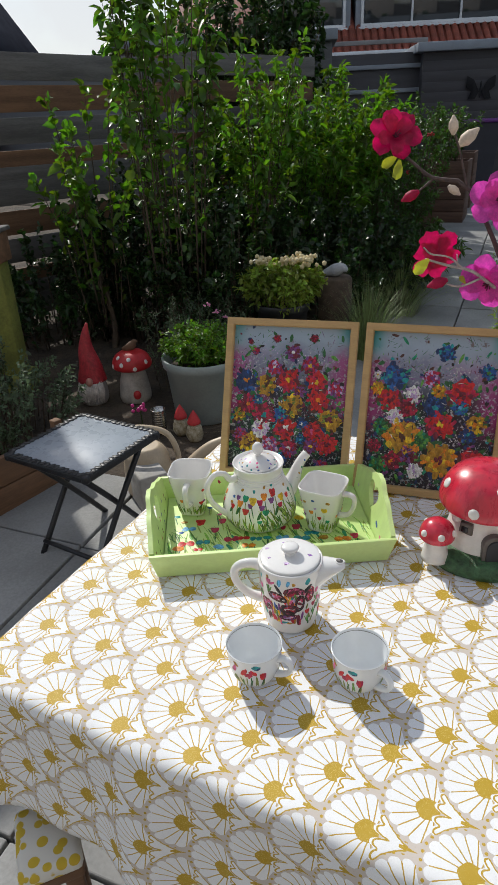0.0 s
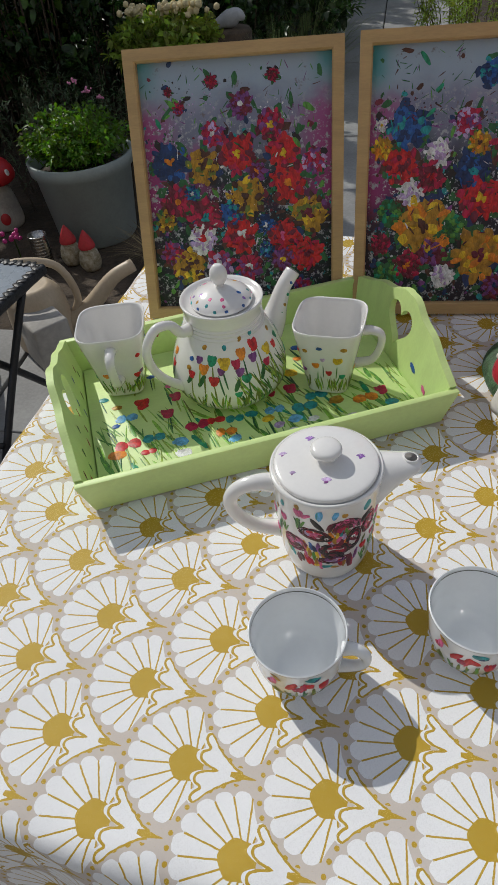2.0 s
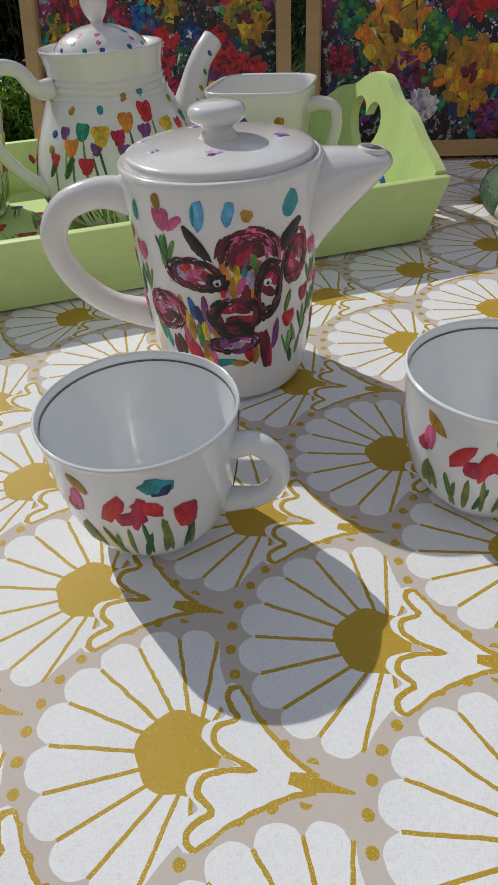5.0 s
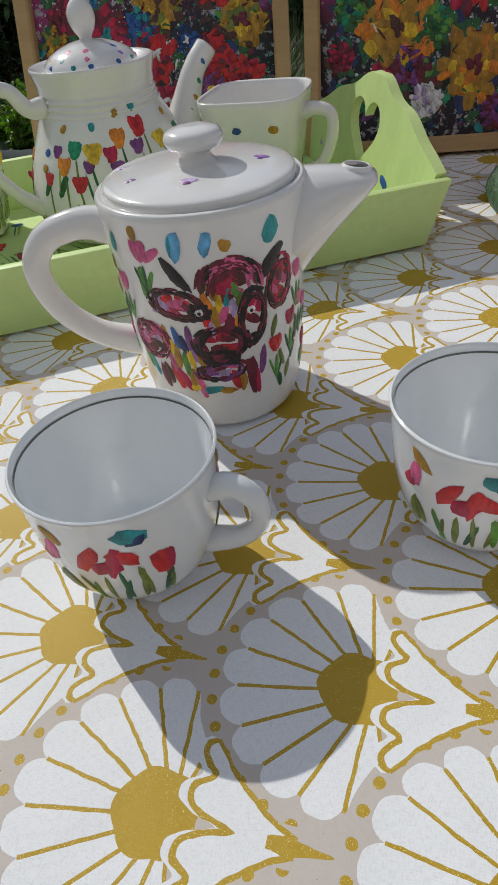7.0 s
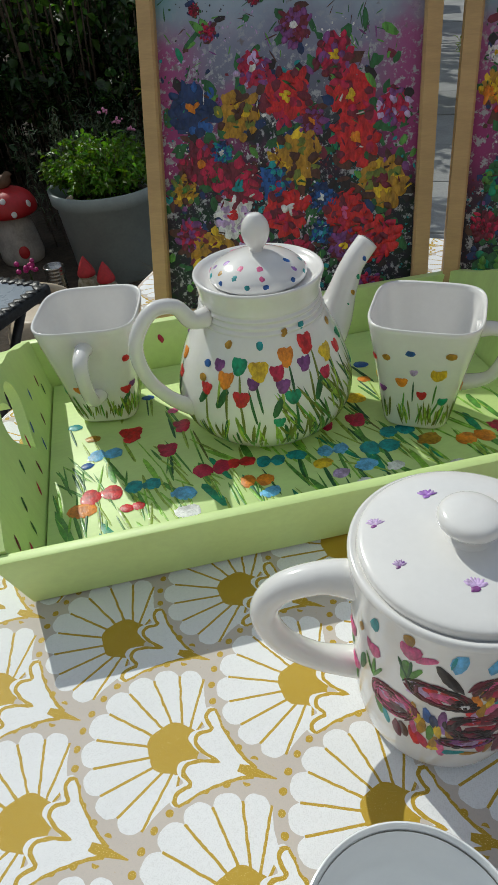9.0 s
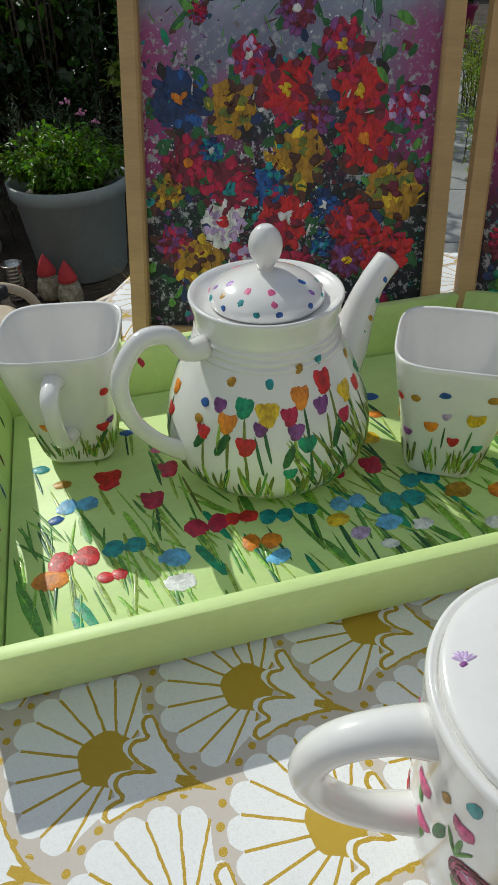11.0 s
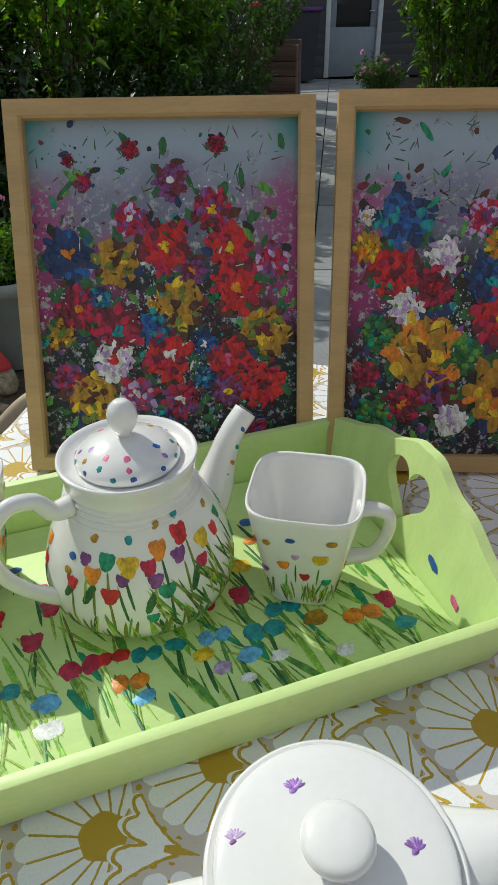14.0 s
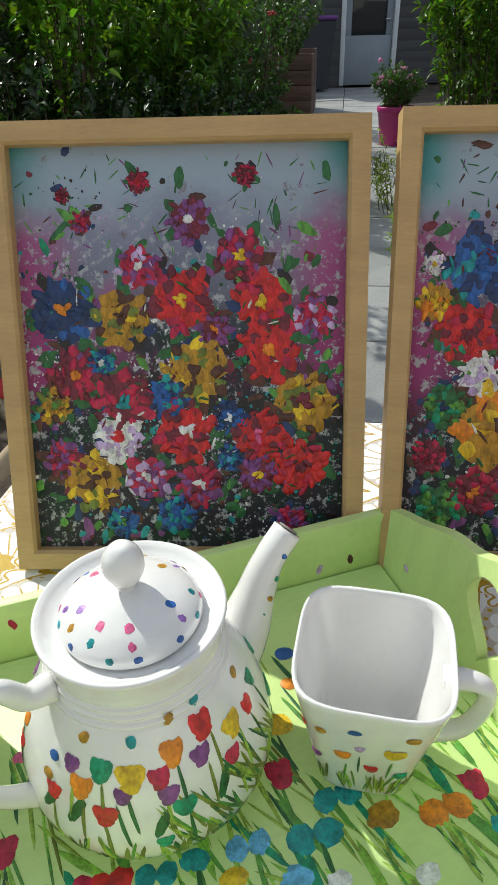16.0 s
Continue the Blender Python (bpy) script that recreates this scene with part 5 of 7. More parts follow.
# ---- flower branches in a tall vase ----
def petal_into(bm, base, out, up, length, width, curl, rg, seg=5, across=4):
    """One broad petal with a frilled rim."""
    side = out.cross(up).normalized()
    rows = []
    for i in range(seg + 1):
        f = i / seg
        w = width * (0.22 + 0.78 * math.sin(min(1.0, f * 1.15) * math.pi * 0.62)) * (1 if f < 0.95 else 0.8)
        row = []
        for j in range(across + 1):
            q = 2 * j / across - 1
            p = base + out * (length * f * (1 - 0.10 * q * q * f)) + up * (curl * math.sin(f * 1.9) * length + 0.012 * q * q * length * 6 * f + rg.uniform(-0.13, 0.13) * length * f) + side * (w * q * 0.5)
            row.append(bm.verts.new(p))
        rows.append(row)
    for a, b in zip(rows, rows[1:]):
        for j in range(across):
            bm.faces.new((a[j], a[j + 1], b[j + 1], b[j]))


def build_vase():
    t = thing("flower_vase", pose(0.675, 1.255, TOP), "tall dark vase with branches of magenta and violet silk blossoms", "vase")
    part("vessel", lathe(smooth_prof([(0.050, 0.0), (0.056, 0.01), (0.064, 0.10), (0.056, 0.22), (0.040, 0.30), (0.046, 0.325)], 30) + [(0.043, 0.326), (0.036, 0.30), (0.05, 0.2), (0.02, 0.02)], 40), surface("brown_stoneware", (0.055, 0.035, 0.022), rough=0.35, var=0.3, coat=0.3), t)
    o = Vector((0.675, 1.255, TOP))
    bark = surface("dark_twig", (0.085, 0.055, 0.05), rough=0.7, var=0.35, big=60, fine=300, relief=0.5)
    pale = surface("silvery_twig", (0.42, 0.36, 0.34), rough=0.6, var=0.3, big=60, fine=300, relief=0.4)

    def twig(pts, r, mat):
        part("twig", tube([Vector(p) - o for p in pts], r, 7, steps=18), mat, t)

    twig([(0.675, 1.255, 0.95), (0.63, 1.28, 1.10), (0.545, 1.32, 1.17), (0.49, 1.335, 1.285), (0.43, 1.36, 1.39), (0.37, 1.38, 1.405), (0.335, 1.40, 1.43), (0.294, 1.43, 1.465)], [0.007, 0.006, 0.005, 0.0045, 0.004, 0.003, 0.0025], bark)
    twig([(0.43, 1.36, 1.39), (0.42, 1.36, 1.42), (0.41, 1.355, 1.45), (0.395, 1.36, 1.488)], [0.003, 0.002, 0.002], bark)
    twig([(0.37, 1.38, 1.405), (0.34, 1.38, 1.38)], [0.0025, 0.002], bark)
    twig([(0.675, 1.255, 0.95), (0.64, 1.26, 1.06), (0.56, 1.30, 1.17), (0.50, 1.32, 1.20), (0.45, 1.325, 1.235), (0.40, 1.325, 1.248), (0.355, 1.325, 1.262)], [0.006, 0.005, 0.0045, 0.0035, 0.003, 0.002], pale)
    twig([(0.43, 1.325, 1.242), (0.40, 1.32, 1.265), (0.365, 1.32, 1.272), (0.350, 1.32, 1.285)], [0.002, 0.0018, 0.0015], pale)
    twig([(0.42, 1.325, 1.243), (0.415, 1.32, 1.27)], [0.0018, 0.0014], pale)
    twig([(0.47, 1.325, 1.222), (0.43, 1.33, 1.205), (0.395, 1.335, 1.212)], [0.0025, 0.002], pale)
    twig([(0.675, 1.255, 0.95), (0.64, 1.27, 1.15), (0.58, 1.30, 1.28), (0.50, 1.33, 1.34)], [0.006, 0.005, 0.0035], bark)
    rg = random.Random(77)
    mag = surface("magenta_silk", (0.46, 0.008, 0.085), rough=0.6, var=0.25, big=25, fine=160, relief=0.2, trans=0.4)
    vio = surface("violet_pink_silk", (0.62, 0.10, 0.42), rough=0.6, var=0.3, big=25, fine=160, relief=0.2, trans=0.5)
    cream = surface("cream_bud", (0.62, 0.50, 0.40), rough=0.6, var=0.2, big=60, fine=200)
    leafm = surface("silk_leaf", (0.42, 0.46, 0.06), rough=0.6, var=0.3, trans=0.4)

    def flower(c, face, r, mat, n=6):
        c = Vector(c) - o
        f = Vector(face).normalized()
        a = f.orthogonal().normalized()
        b = f.cross(a)
        for ring_r, k, cu in ((1.0, n, 0.16), (0.72, n - 1, 0.42)):
            for i in range(k):
                an = 2 * math.pi * i / k + rg.uniform(-0.2, 0.2) + ring_r
                bm = bmesh.new()
                petal_into(bm, c, a * math.cos(an) + b * math.sin(an), f, r * ring_r * rg.uniform(0.9, 1.1), r * 0.78 * ring_r, cu + rg.uniform(-0.08, 0.1), rg)
                part("petal", bm, mat, t)
        bm = bmesh.new()
        for i in range(14):
            an = rg.uniform(0, 6.28)
            d = (f * 1.0 + (a * math.cos(an) + b * math.sin(an)) * rg.uniform(0.1, 0.5)) * r * 0.35
            tube([c, c + d * 0.5, c + d], [0.0008, 0.0012], 5, steps=4, bm=bm)
        part("stamens", bm, surface("dark_stamen", (0.12, 0.01, 0.04), relief=0), t)

    flower((0.294, 1.41, 1.481), (0.05, -0.9, 0.35), 0.049, mag)
    flower((0.388, 1.36, 1.258), (-0.2, 0.9, 0.35), 0.053, mag)
    flower((0.486, 1.335, 1.210), (-0.35, -0.75, -0.2), 0.056, vio)
    flower((0.492, 1.33, 1.368), (-0.4, -0.8, 0.1), 0.056, vio)
    flower((0.55, 1.32, 1.30), (0.2, -0.9, 0.3), 0.062, vio)
    for c, d, mat, r in (((0.329, 1.38, 1.375), (-1, 0.1, -0.55), mag, 0.010), ((0.388, 1.335, 1.212), (-1, 0, -0.35), mag, 0.011), ((0.394, 1.36, 1.495), (-0.1, 0, 1), cream, 0.009), ((0.421, 1.36, 1.474), (0.6, 0, 0.5), cream, 0.012), ((0.405, 1.36, 1.385), (0.7, 0, -0.5), cream, 0.008)):
        d = Vector(d).normalized()
        c = Vector(c) - o
        part("bud", tube([c - d * r * 1.6, c - d * r * 0.4, c + d * r * 0.8, c + d * r * 2.2], [r * 0.35, r, r * 0.95, r * 0.15], 10, steps=12), mat, t)
    for c, out, ln in (((0.30, 1.41, 1.445), (-0.75, 0.1, -0.5), 0.035), ((0.305, 1.40, 1.44), (-0.2, -0.2, -0.9), 0.038), ((0.362, 1.322, 1.262), (-0.75, -0.3, -0.6), 0.042), ((0.44, 1.33, 1.21), (-0.5, 0, 0.5), 0.02)):
        bm = bmesh.new()
        petal_into(bm, Vector(c) - o, Vector(out).normalized(), Vector((0.2, -0.8, 0.3)).normalized(), ln, ln * 0.55, 0.1, rg)
        part("leaf", bm, leafm, t)


build_vase()

# ---- ground, terrace and path ----
soil = surface("dark_garden_soil", (0.060, 0.044, 0.030), rough=0.95, var=0.6, big=3.5, fine=45, relief=1.0, dist=0.03)
PATH_TURN = 18.5


def garden_z(x, y):
    return rise(y) + (0.014 * noise.noise((x * 1.3, y * 1.3, 0)) - 0.030 if 0 < y < 16 else -0.03)


def build_ground():
    xs = [-400, -120, -40, -14] + [-8 + 0.25 * i for i in range(73)] + [14, 40, 120, 400]
    ys = [-400, -100, -25, -6] + [-4 + 0.25 * i for i in range(73)] + [18, 26, 60, 150, 600]
    verts = [(x, y, garden_z(x, y)) for y in ys for x in xs]
    n = len(xs)
    faces = [(j * n + i, j * n + i + 1, (j + 1) * n + i + 1, (j + 1) * n + i) for j in range(len(ys) - 1) for i in range(n - 1)]
    me = bpy.data.meshes.new("ground")
    me.from_pydata(verts, [], faces)
    tagged(link_mesh("ground", me, soil), "dark bare garden soil with crumbs", "soil", kind="structure")


build_ground()
slab_mat = surface("grey_concrete_slab", (0.27, 0.27, 0.265), rough=0.85, var=0.22, big=2.2, fine=90, relief=0.35, dist=0.003, objrand=0.22)
SLOPE = math.degrees(math.atan(0.031))


def lay_slabs(name, label, centre, cols, rows, w, d, keep):
    p = thing(name, pose(0, 0, 0), label, "paving", kind="structure")
    bm = box((w - 0.008, d - 0.008, 0.05), (0, 0, 0), 0.004)
    me = bpy.data.meshes.new("slab")
    bm.to_mesh(me)
    bm.free()
    me.materials.append(slab_mat)
    rg = random.Random(5)
    ax = Vector((math.cos(radians(PATH_TURN)), -math.sin(radians(PATH_TURN)), 0))
    ay = Vector((math.sin(radians(PATH_TURN)), math.cos(radians(PATH_TURN)), 0))
    for i in range(cols):
        for j in range(rows):
            c = Vector((*centre, 0)) + ax * ((i - (cols - 1) / 2) * w) + ay * (j * d)
            if not keep(c.x, c.y):
                continue
            ob = new("slab", me)
            ob.parent = p
            ob.matrix_basis = pose(c.x, c.y, rise(c.y) - 0.018 + rg.uniform(-0.002, 0.002), SLOPE * math.cos(radians(PATH_TURN)) + rg.uniform(-0.15, 0.15), rg.uniform(-0.15, 0.15), -PATH_TURN)


def on_path(x, y):
    q = 0.94 + 0.318 * (y - 5.33) + 0.02
    return q < x < q + 1.3


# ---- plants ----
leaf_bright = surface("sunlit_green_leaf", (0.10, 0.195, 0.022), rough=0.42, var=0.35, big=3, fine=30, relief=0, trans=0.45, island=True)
# Mid and dark tones are lowered to hold the shade of planting gaps.
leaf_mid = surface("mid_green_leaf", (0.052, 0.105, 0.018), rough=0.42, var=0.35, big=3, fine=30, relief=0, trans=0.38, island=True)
leaf_shaded = surface("shaded_green_leaf", (0.024, 0.052, 0.012), rough=0.38, var=0.35, big=3, fine=30, relief=0, trans=0.3, island=True)
leaf_grey = surface("grey_green_leaf", (0.10, 0.14, 0.075), rough=0.6, var=0.3, big=3, fine=30, relief=0, trans=0.3, island=True)
leaf_lime = surface("lime_leaf", (0.22, 0.29, 0.05), rough=0.5, var=0.3, big=3, fine=30, relief=0, trans=0.4, island=True)
leaf_pale = surface("pale_grass_blade", (0.20, 0.25, 0.10), rough=0.5, var=0.3, big=3, fine=30, relief=0, trans=0.35, island=True)
leaf_pear = surface("pear_leaf", (0.085, 0.165, 0.022), rough=0.38, var=0.35, big=3, fine=30, relief=0, trans=0.42, island=True)
straw = surface("dry_straw", (0.30, 0.22, 0.12), rough=0.8, var=0.3, big=5, fine=60, relief=0, island=True)
bark = surface("brown_bark", (0.085, 0.060, 0.040), rough=0.85, var=0.4, big=14, fine=90, relief=0.7, dist=0.006)


def leaf_mesh(P, D, length, width, rs, droop=0.25, fold=0.18):
    """Many folded leaves: at the points P, along the ways D."""
    n = len(P)
    D = D / np.linalg.norm(D, axis=1, keepdims=True)
    U = rs.normal(size=(n, 3)) * 0.55 + np.array((0, 0, 1.0))
    S = np.cross(D, U)
    S /= np.linalg.norm(S, axis=1, keepdims=True) + 1e-9
    N = np.cross(S, D)
    L = (length * rs.uniform(0.6, 1.3, n))[:, None]
    W = L * width * rs.uniform(0.8, 1.2, n)[:, None] / 2
    dn = np.array((0, 0, -1.0))
    lift = N * (W * fold * 2)
    V = np.stack([P, P + D * L * 0.28 + S * W * 0.92 + lift, P + D * L * 0.68 + S * W * 0.72 + lift + dn * (L * droop * 0.35), P + D * L + dn * (L * droop),
                  P + D * L * 0.68 - S * W * 0.72 + lift + dn * (L * droop * 0.35), P + D * L * 0.28 - S * W * 0.92 + lift, P + D * L * 0.5 + dn * (L * droop * 0.2)], 1).reshape(-1, 3)
    b = np.arange(n)[:, None] * 7
    F = np.concatenate([b + np.array(q) for q in ((0, 1, 6), (1, 2, 6), (2, 3, 6), (3, 4, 6), (4, 5, 6), (5, 0, 6))], 1).reshape(-1, 3)
    me = bpy.data.meshes.new("foliage")
    me.vertices.add(len(V))
    me.vertices.foreach_set("co", V.astype(np.float32).ravel())
    me.loops.add(len(F) * 3)
    me.loops.foreach_set("vertex_index", F.astype(np.int32).ravel())
    me.polygons.add(len(F))
    me.polygons.foreach_set("loop_start", np.arange(len(F), dtype=np.int32) * 3)
    me.update(calc_edges=True)
    me.validate()
    return me


def shrub(name, at, height, spread, shoots, per, length, width, leaf, label, category, seed, start=0.25, upright=0.5, trunk=0.0, base=0.12, wood=None, thick=0.006, droop=0.25, z=None, group=""):
    """Arching shoots from one foot, leafy along their upper parts."""
    rs = np.random.RandomState(seed)
    z0 = garden_z(*at) if z is None else z
    t = thing(name, pose(*at, z0), label, category, group)
    bm = bmesh.new()
    P, D = [], []
    if trunk:
        part("trunk", tube([(0, 0, -0.02), (0.02, 0.01, trunk * 0.5), (-0.01, 0, trunk + 0.1)], [thick * 4, thick * 3, thick * 2], 9, steps=10), wood or bark, t)
    for i in range(shoots):
        a = rs.uniform(0, 2 * np.pi)
        reach = spread * np.sqrt(rs.uniform(0.02, 1))
        h = height * rs.uniform(0.55, 1.0) * (1 - (1 - upright) * (reach / spread) ** 2 * 0.75)
        b = np.array((base * reach / spread * np.cos(a), base * reach / spread * np.sin(a), trunk * rs.uniform(0.4, 1.0)))
        e = np.array((reach * np.cos(a), reach * np.sin(a), h))
        m1 = b + (e - b) * 0.35 + np.array((0, 0, 0.16 * h))
        m2 = b + (e - b) * 0.72 + np.array((0, 0, 0.10 * h))
        C = spline([b, m1, m2, e], 12)
        tube([b, m1, m2, e], [thick, thick * 0.7, thick * 0.45, thick * 0.2], 5, steps=6, bm=bm)
        C = np.array([tuple(c) for c in C])
        for k in range(per):
            f = start + (1 - start) * rs.uniform(0, 1) ** 0.8
            u = f * 12
            q = min(int(u), 11)
            p = C[q] * (1 - u + q) + C[q + 1] * (u - q)
            w = C[q + 1] - C[q]
            w = w / np.linalg.norm(w)
            d = w * 0.45 + rs.normal(size=3) * 0.6
            P.append(p + rs.normal(size=3) * 0.012)
            D.append(d)
    tagged(part("branch_work", bm, wood or bark, t), kind="stuff")
    me = leaf_mesh(np.array(P), np.array(D), length, width, rs, droop)
    tagged(link_mesh("foliage", me, leaf, t, shade=False), kind="stuff")
    return t


def grass_tuft(name, at, height, spread, n, width, leaf, label, seed, z=None, category="grass"):
    rs = np.random.RandomState(seed)
    z0 = garden_z(*at) if z is None else z
    t = thing(name, pose(*at, z0), label, category)
    verts, faces = [], []
    for i in range(n):
        a, r = rs.uniform(0, 6.28), rs.uniform(0, 1) ** 0.7
        h = height * rs.uniform(0.5, 1.0)
        b = np.array((0.25 * spread * r * np.cos(a), 0.25 * spread * r * np.sin(a), -0.01))
        o = np.array((np.cos(a), np.sin(a), 0)) * spread * r * rs.uniform(0.6, 1.2)
        s = np.array((-np.sin(a), np.cos(a), 0)) * width / 2
        k0 = len(verts)
        for f in (0, 0.35, 0.7, 1.0):
            p = b + o * f ** 1.7 + np.array((0, 0, h * (f - 0.35 * r * f ** 3)))
            verts += [tuple(p - s * (1 - f * 0.9)), tuple(p + s * (1 - f * 0.9))]
        faces += [(k0 + 2 * q, k0 + 2 * q + 1, k0 + 2 * q + 3, k0 + 2 * q + 2) for q in range(3)]
    me = bpy.data.meshes.new("blades")
    me.from_pydata(verts, [], faces)
    tagged(link_mesh("blades", me, leaf, t, shade=False), kind="stuff")
    return t


def heads(t, pts, r, mat, seed, name="bloom_cluster"):
    """Small clustered flower heads."""
    rg = random.Random(seed)
    bm = bmesh.new()
    for x, y, z in pts:
        for k in range(12):
            c = Vector((x, y, z)) + Vector((rg.gauss(0, 1), rg.gauss(0, 1), rg.gauss(0, 0.6))) * r * 0.55
            bmesh.ops.create_icosphere(bm, subdivisions=1, radius=r * rg.uniform(0.22, 0.4), matrix=Matrix.Translation(c))
    tagged(part(name, bm, mat, t), kind="stuff")


# trained pear trees before the fence
shrub("pear_tree", (-1.2, 4.35), 1.85, 0.44, 17, 34, 0.08, 0.6, leaf_bright, "trained pear tree with glossy leaves before the plank fence", "tree", 1, start=0.02, upright=0.75, trunk=0.35, base=0.16)
shrub("pear_tree", (-0.72, 4.42), 2.75, 0.40, 30, 50, 0.08, 0.6, leaf_pear, "tall slender pear tree with hanging green fruit", "tree", 2, start=0.02, upright=0.95, trunk=0.4, base=0.2)
shrub("pear_tree", (-0.12, 4.9), 1.95, 0.32, 30, 44, 0.07, 0.5, leaf_bright, "young pear tree with bright leaves among the shrubs", "tree", 3, start=0.1, upright=1.0, trunk=0.5, base=0.05)
# bright shrub and its darker neighbours
shrub("tall_green_shrub", (0.15, 6.25), 1.82, 0.98, 170, 85, 0.085, 0.34, leaf_bright, "dense bright green shrub with narrow leaves in sun", "shrub", 4, start=0.1, upright=0.75, base=0.35)
shrub("dark_shrub", (-0.55, 5.5), 1.25, 0.7, 70, 60, 0.06, 0.5, leaf_shaded, "leafy shrub under the pear trees, toned dark for shade", "shrub", 5, upright=0.6, base=0.3)
shrub("fern_shrub", (0.85, 5.7), 0.75, 0.75, 90, 60, 0.055, 0.36, leaf_mid, "low spreading green shrub beside the path", "shrub", 6, start=0.1, upright=0.4, base=0.3)
shrub("rose_bush", (1.35, 7.9), 1.55, 0.6, 60, 50, 0.045, 0.6, leaf_mid, "open rose bush with pale twigs and red blooms", "shrub", 7, start=0.3, upright=0.8, base=0.25, thick=0.008)
shrub("leafy_shrub", (0.95, 7.0), 1.15, 0.62, 90, 60, 0.055, 0.42, leaf_mid, "rounded green shrub beside the path", "shrub", 8, start=0.15, upright=0.6, base=0.3)
shrub("tall_hedge_shrub", (3.3, 6.5), 2.1, 0.75, 140, 75, 0.08, 0.4, leaf_bright, "tall bright green shrub beyond the flowerpot", "shrub", 9, start=0.1, upright=0.9, base=0.4)
shrub("tall_hedge_shrub", (3.3, 5.0), 1.9, 0.7, 100, 60, 0.07, 0.36, leaf_mid, "tall leafy shrub at the path's side", "shrub", 10, start=0.1, upright=0.9, base=0.4)
shrub("yellow_weeds", (2.0, 5.0), 0.55, 0.42, 60, 40, 0.045, 0.22, leaf_lime, "yellow-green feathery weeds beside the path", "weeds", 11, start=0.1, upright=0.8, base=0.3, thick=0.003)
shrub("yellow_weeds", (1.62, 3.9), 0.42, 0.32, 44, 34, 0.04, 0.22, leaf_lime, "yellow-green weeds at the slabs' edge", "weeds", 12, start=0.1, upright=0.8, base=0.3, thick=0.003)
shrub("low_shrub", (-1.42, 2.95), 0.55, 0.42, 80, 46, 0.03, 0.5, leaf_grey, "low grey-green shrub with reddish tips beside the board edging", "shrub", 13, start=0.15, upright=0.5, base=0.3, thick=0.004)
shrub("lavender", (-0.50, 3.75), 0.55, 0.36, 90, 36, 0.035, 0.14, leaf_grey, "grey lavender clump behind the flowerpot", "plant", 14, start=0.1, upright=0.8, base=0.3, thick=0.002)
shrub("ground_ivy", (-1.75, 4.75), 0.8, 0.7, 90, 50, 0.05, 0.6, leaf_shaded, "ivy at the foot of the fence, toned dark for shade", "ivy", 15, start=0.05, upright=0.4, base=0.5)
shrub("ground_ivy", (-1.05, 4.75), 1.2, 0.6, 100, 60, 0.05, 0.6, leaf_shaded, "ivy climbing the planks behind the trees, toned dark for shade", "ivy", 50, start=0.05, upright=0.7, base=0.4)
shrub("ground_ivy", (-0.38, 4.65), 1.15, 0.7, 120, 60, 0.05, 0.6, leaf_shaded, "ivy beneath the trees, toned dark for shade", "ivy", 16, start=0.05, upright=0.4, base=0.5)
shrub("ground_ivy", (0.4, 5.15), 0.95, 0.8, 120, 60, 0.05, 0.6, leaf_shaded, "undergrowth beneath the bright shrub, toned dark for shade", "ivy", 17, start=0.05, upright=0.45, base=0.5)
grass_tuft("grass_tuft", (0.56, 4.0), 0.66, 0.34, 460, 0.007, leaf_pale, "arching grass tuft with pale blades", 18)
grass_tuft("grass_tuft", (0.90, 4.9), 0.62, 0.48, 420, 0.008, leaf_pale, "arching green grass tuft at the path's edge", 19)
grass_tuft("grass_tuft", (-0.15, 2.95), 0.16, 0.2, 260, 0.004, straw, "tuft of dry straw before the flowerpot", 20)
grass_tuft("chives", (-0.36, 3.55), 0.55, 0.16, 160, 0.004, leaf_mid, "chives with mauve flower heads behind the flowerpot", 22, category="herb")

red_bloom = surface("red_bloom", (0.5, 0.03, 0.035), rough=0.6, var=0.3)
pink_bloom = surface("pink_bloom", (0.66, 0.25, 0.42), rough=0.6, var=0.3)
cream_bloom = surface("cream_bloom", (0.62, 0.52, 0.30), rough=0.7, var=0.25)
for ob in list(scene.objects):
    if ob.name == "rose_bush":
        rg_ = random.Random(3)
        heads(ob, [(rg_.uniform(-0.6, 0.3), rg_.uniform(-0.7, -0.3), rg_.uniform(0.7, 1.35)) for _ in range(9)], 0.035, red_bloom, 4)
    if ob.name == "chives":
        heads(ob, [(0.02, -0.05, 0.50), (0.06, 0.0, 0.46), (-0.03, -0.03, 0.54)], 0.016, pink_bloom, 5)


# ---- pots and ornaments in the bed ----
def build_flowerpot(name, at, r_top, r_low, h, mat, label, sink=0.0):
    z0 = garden_z(*at) - sink
    t = thing(name, pose(*at, z0), label, "flowerpot")
    part("pot", lathe([(r_low * 0.96, 0), (r_low, 0.01), (r_top * 0.93, h - 0.055), (r_top, h - 0.05), (r_top * 1.02, h - 0.004), (r_top, h), (r_top * 0.955, h - 0.003), (r_top * 0.9, h - 0.06), (r_top * 0.85, h - 0.07)], 56), mat, t)
    part("earth", lathe(smooth_prof([(r_top * 0.91, h - 0.065), (r_top * 0.6, h - 0.04), (0.01, h - 0.03)], 8), 32, wob=0.02), soil, t)
    return z0 + h - 0.05


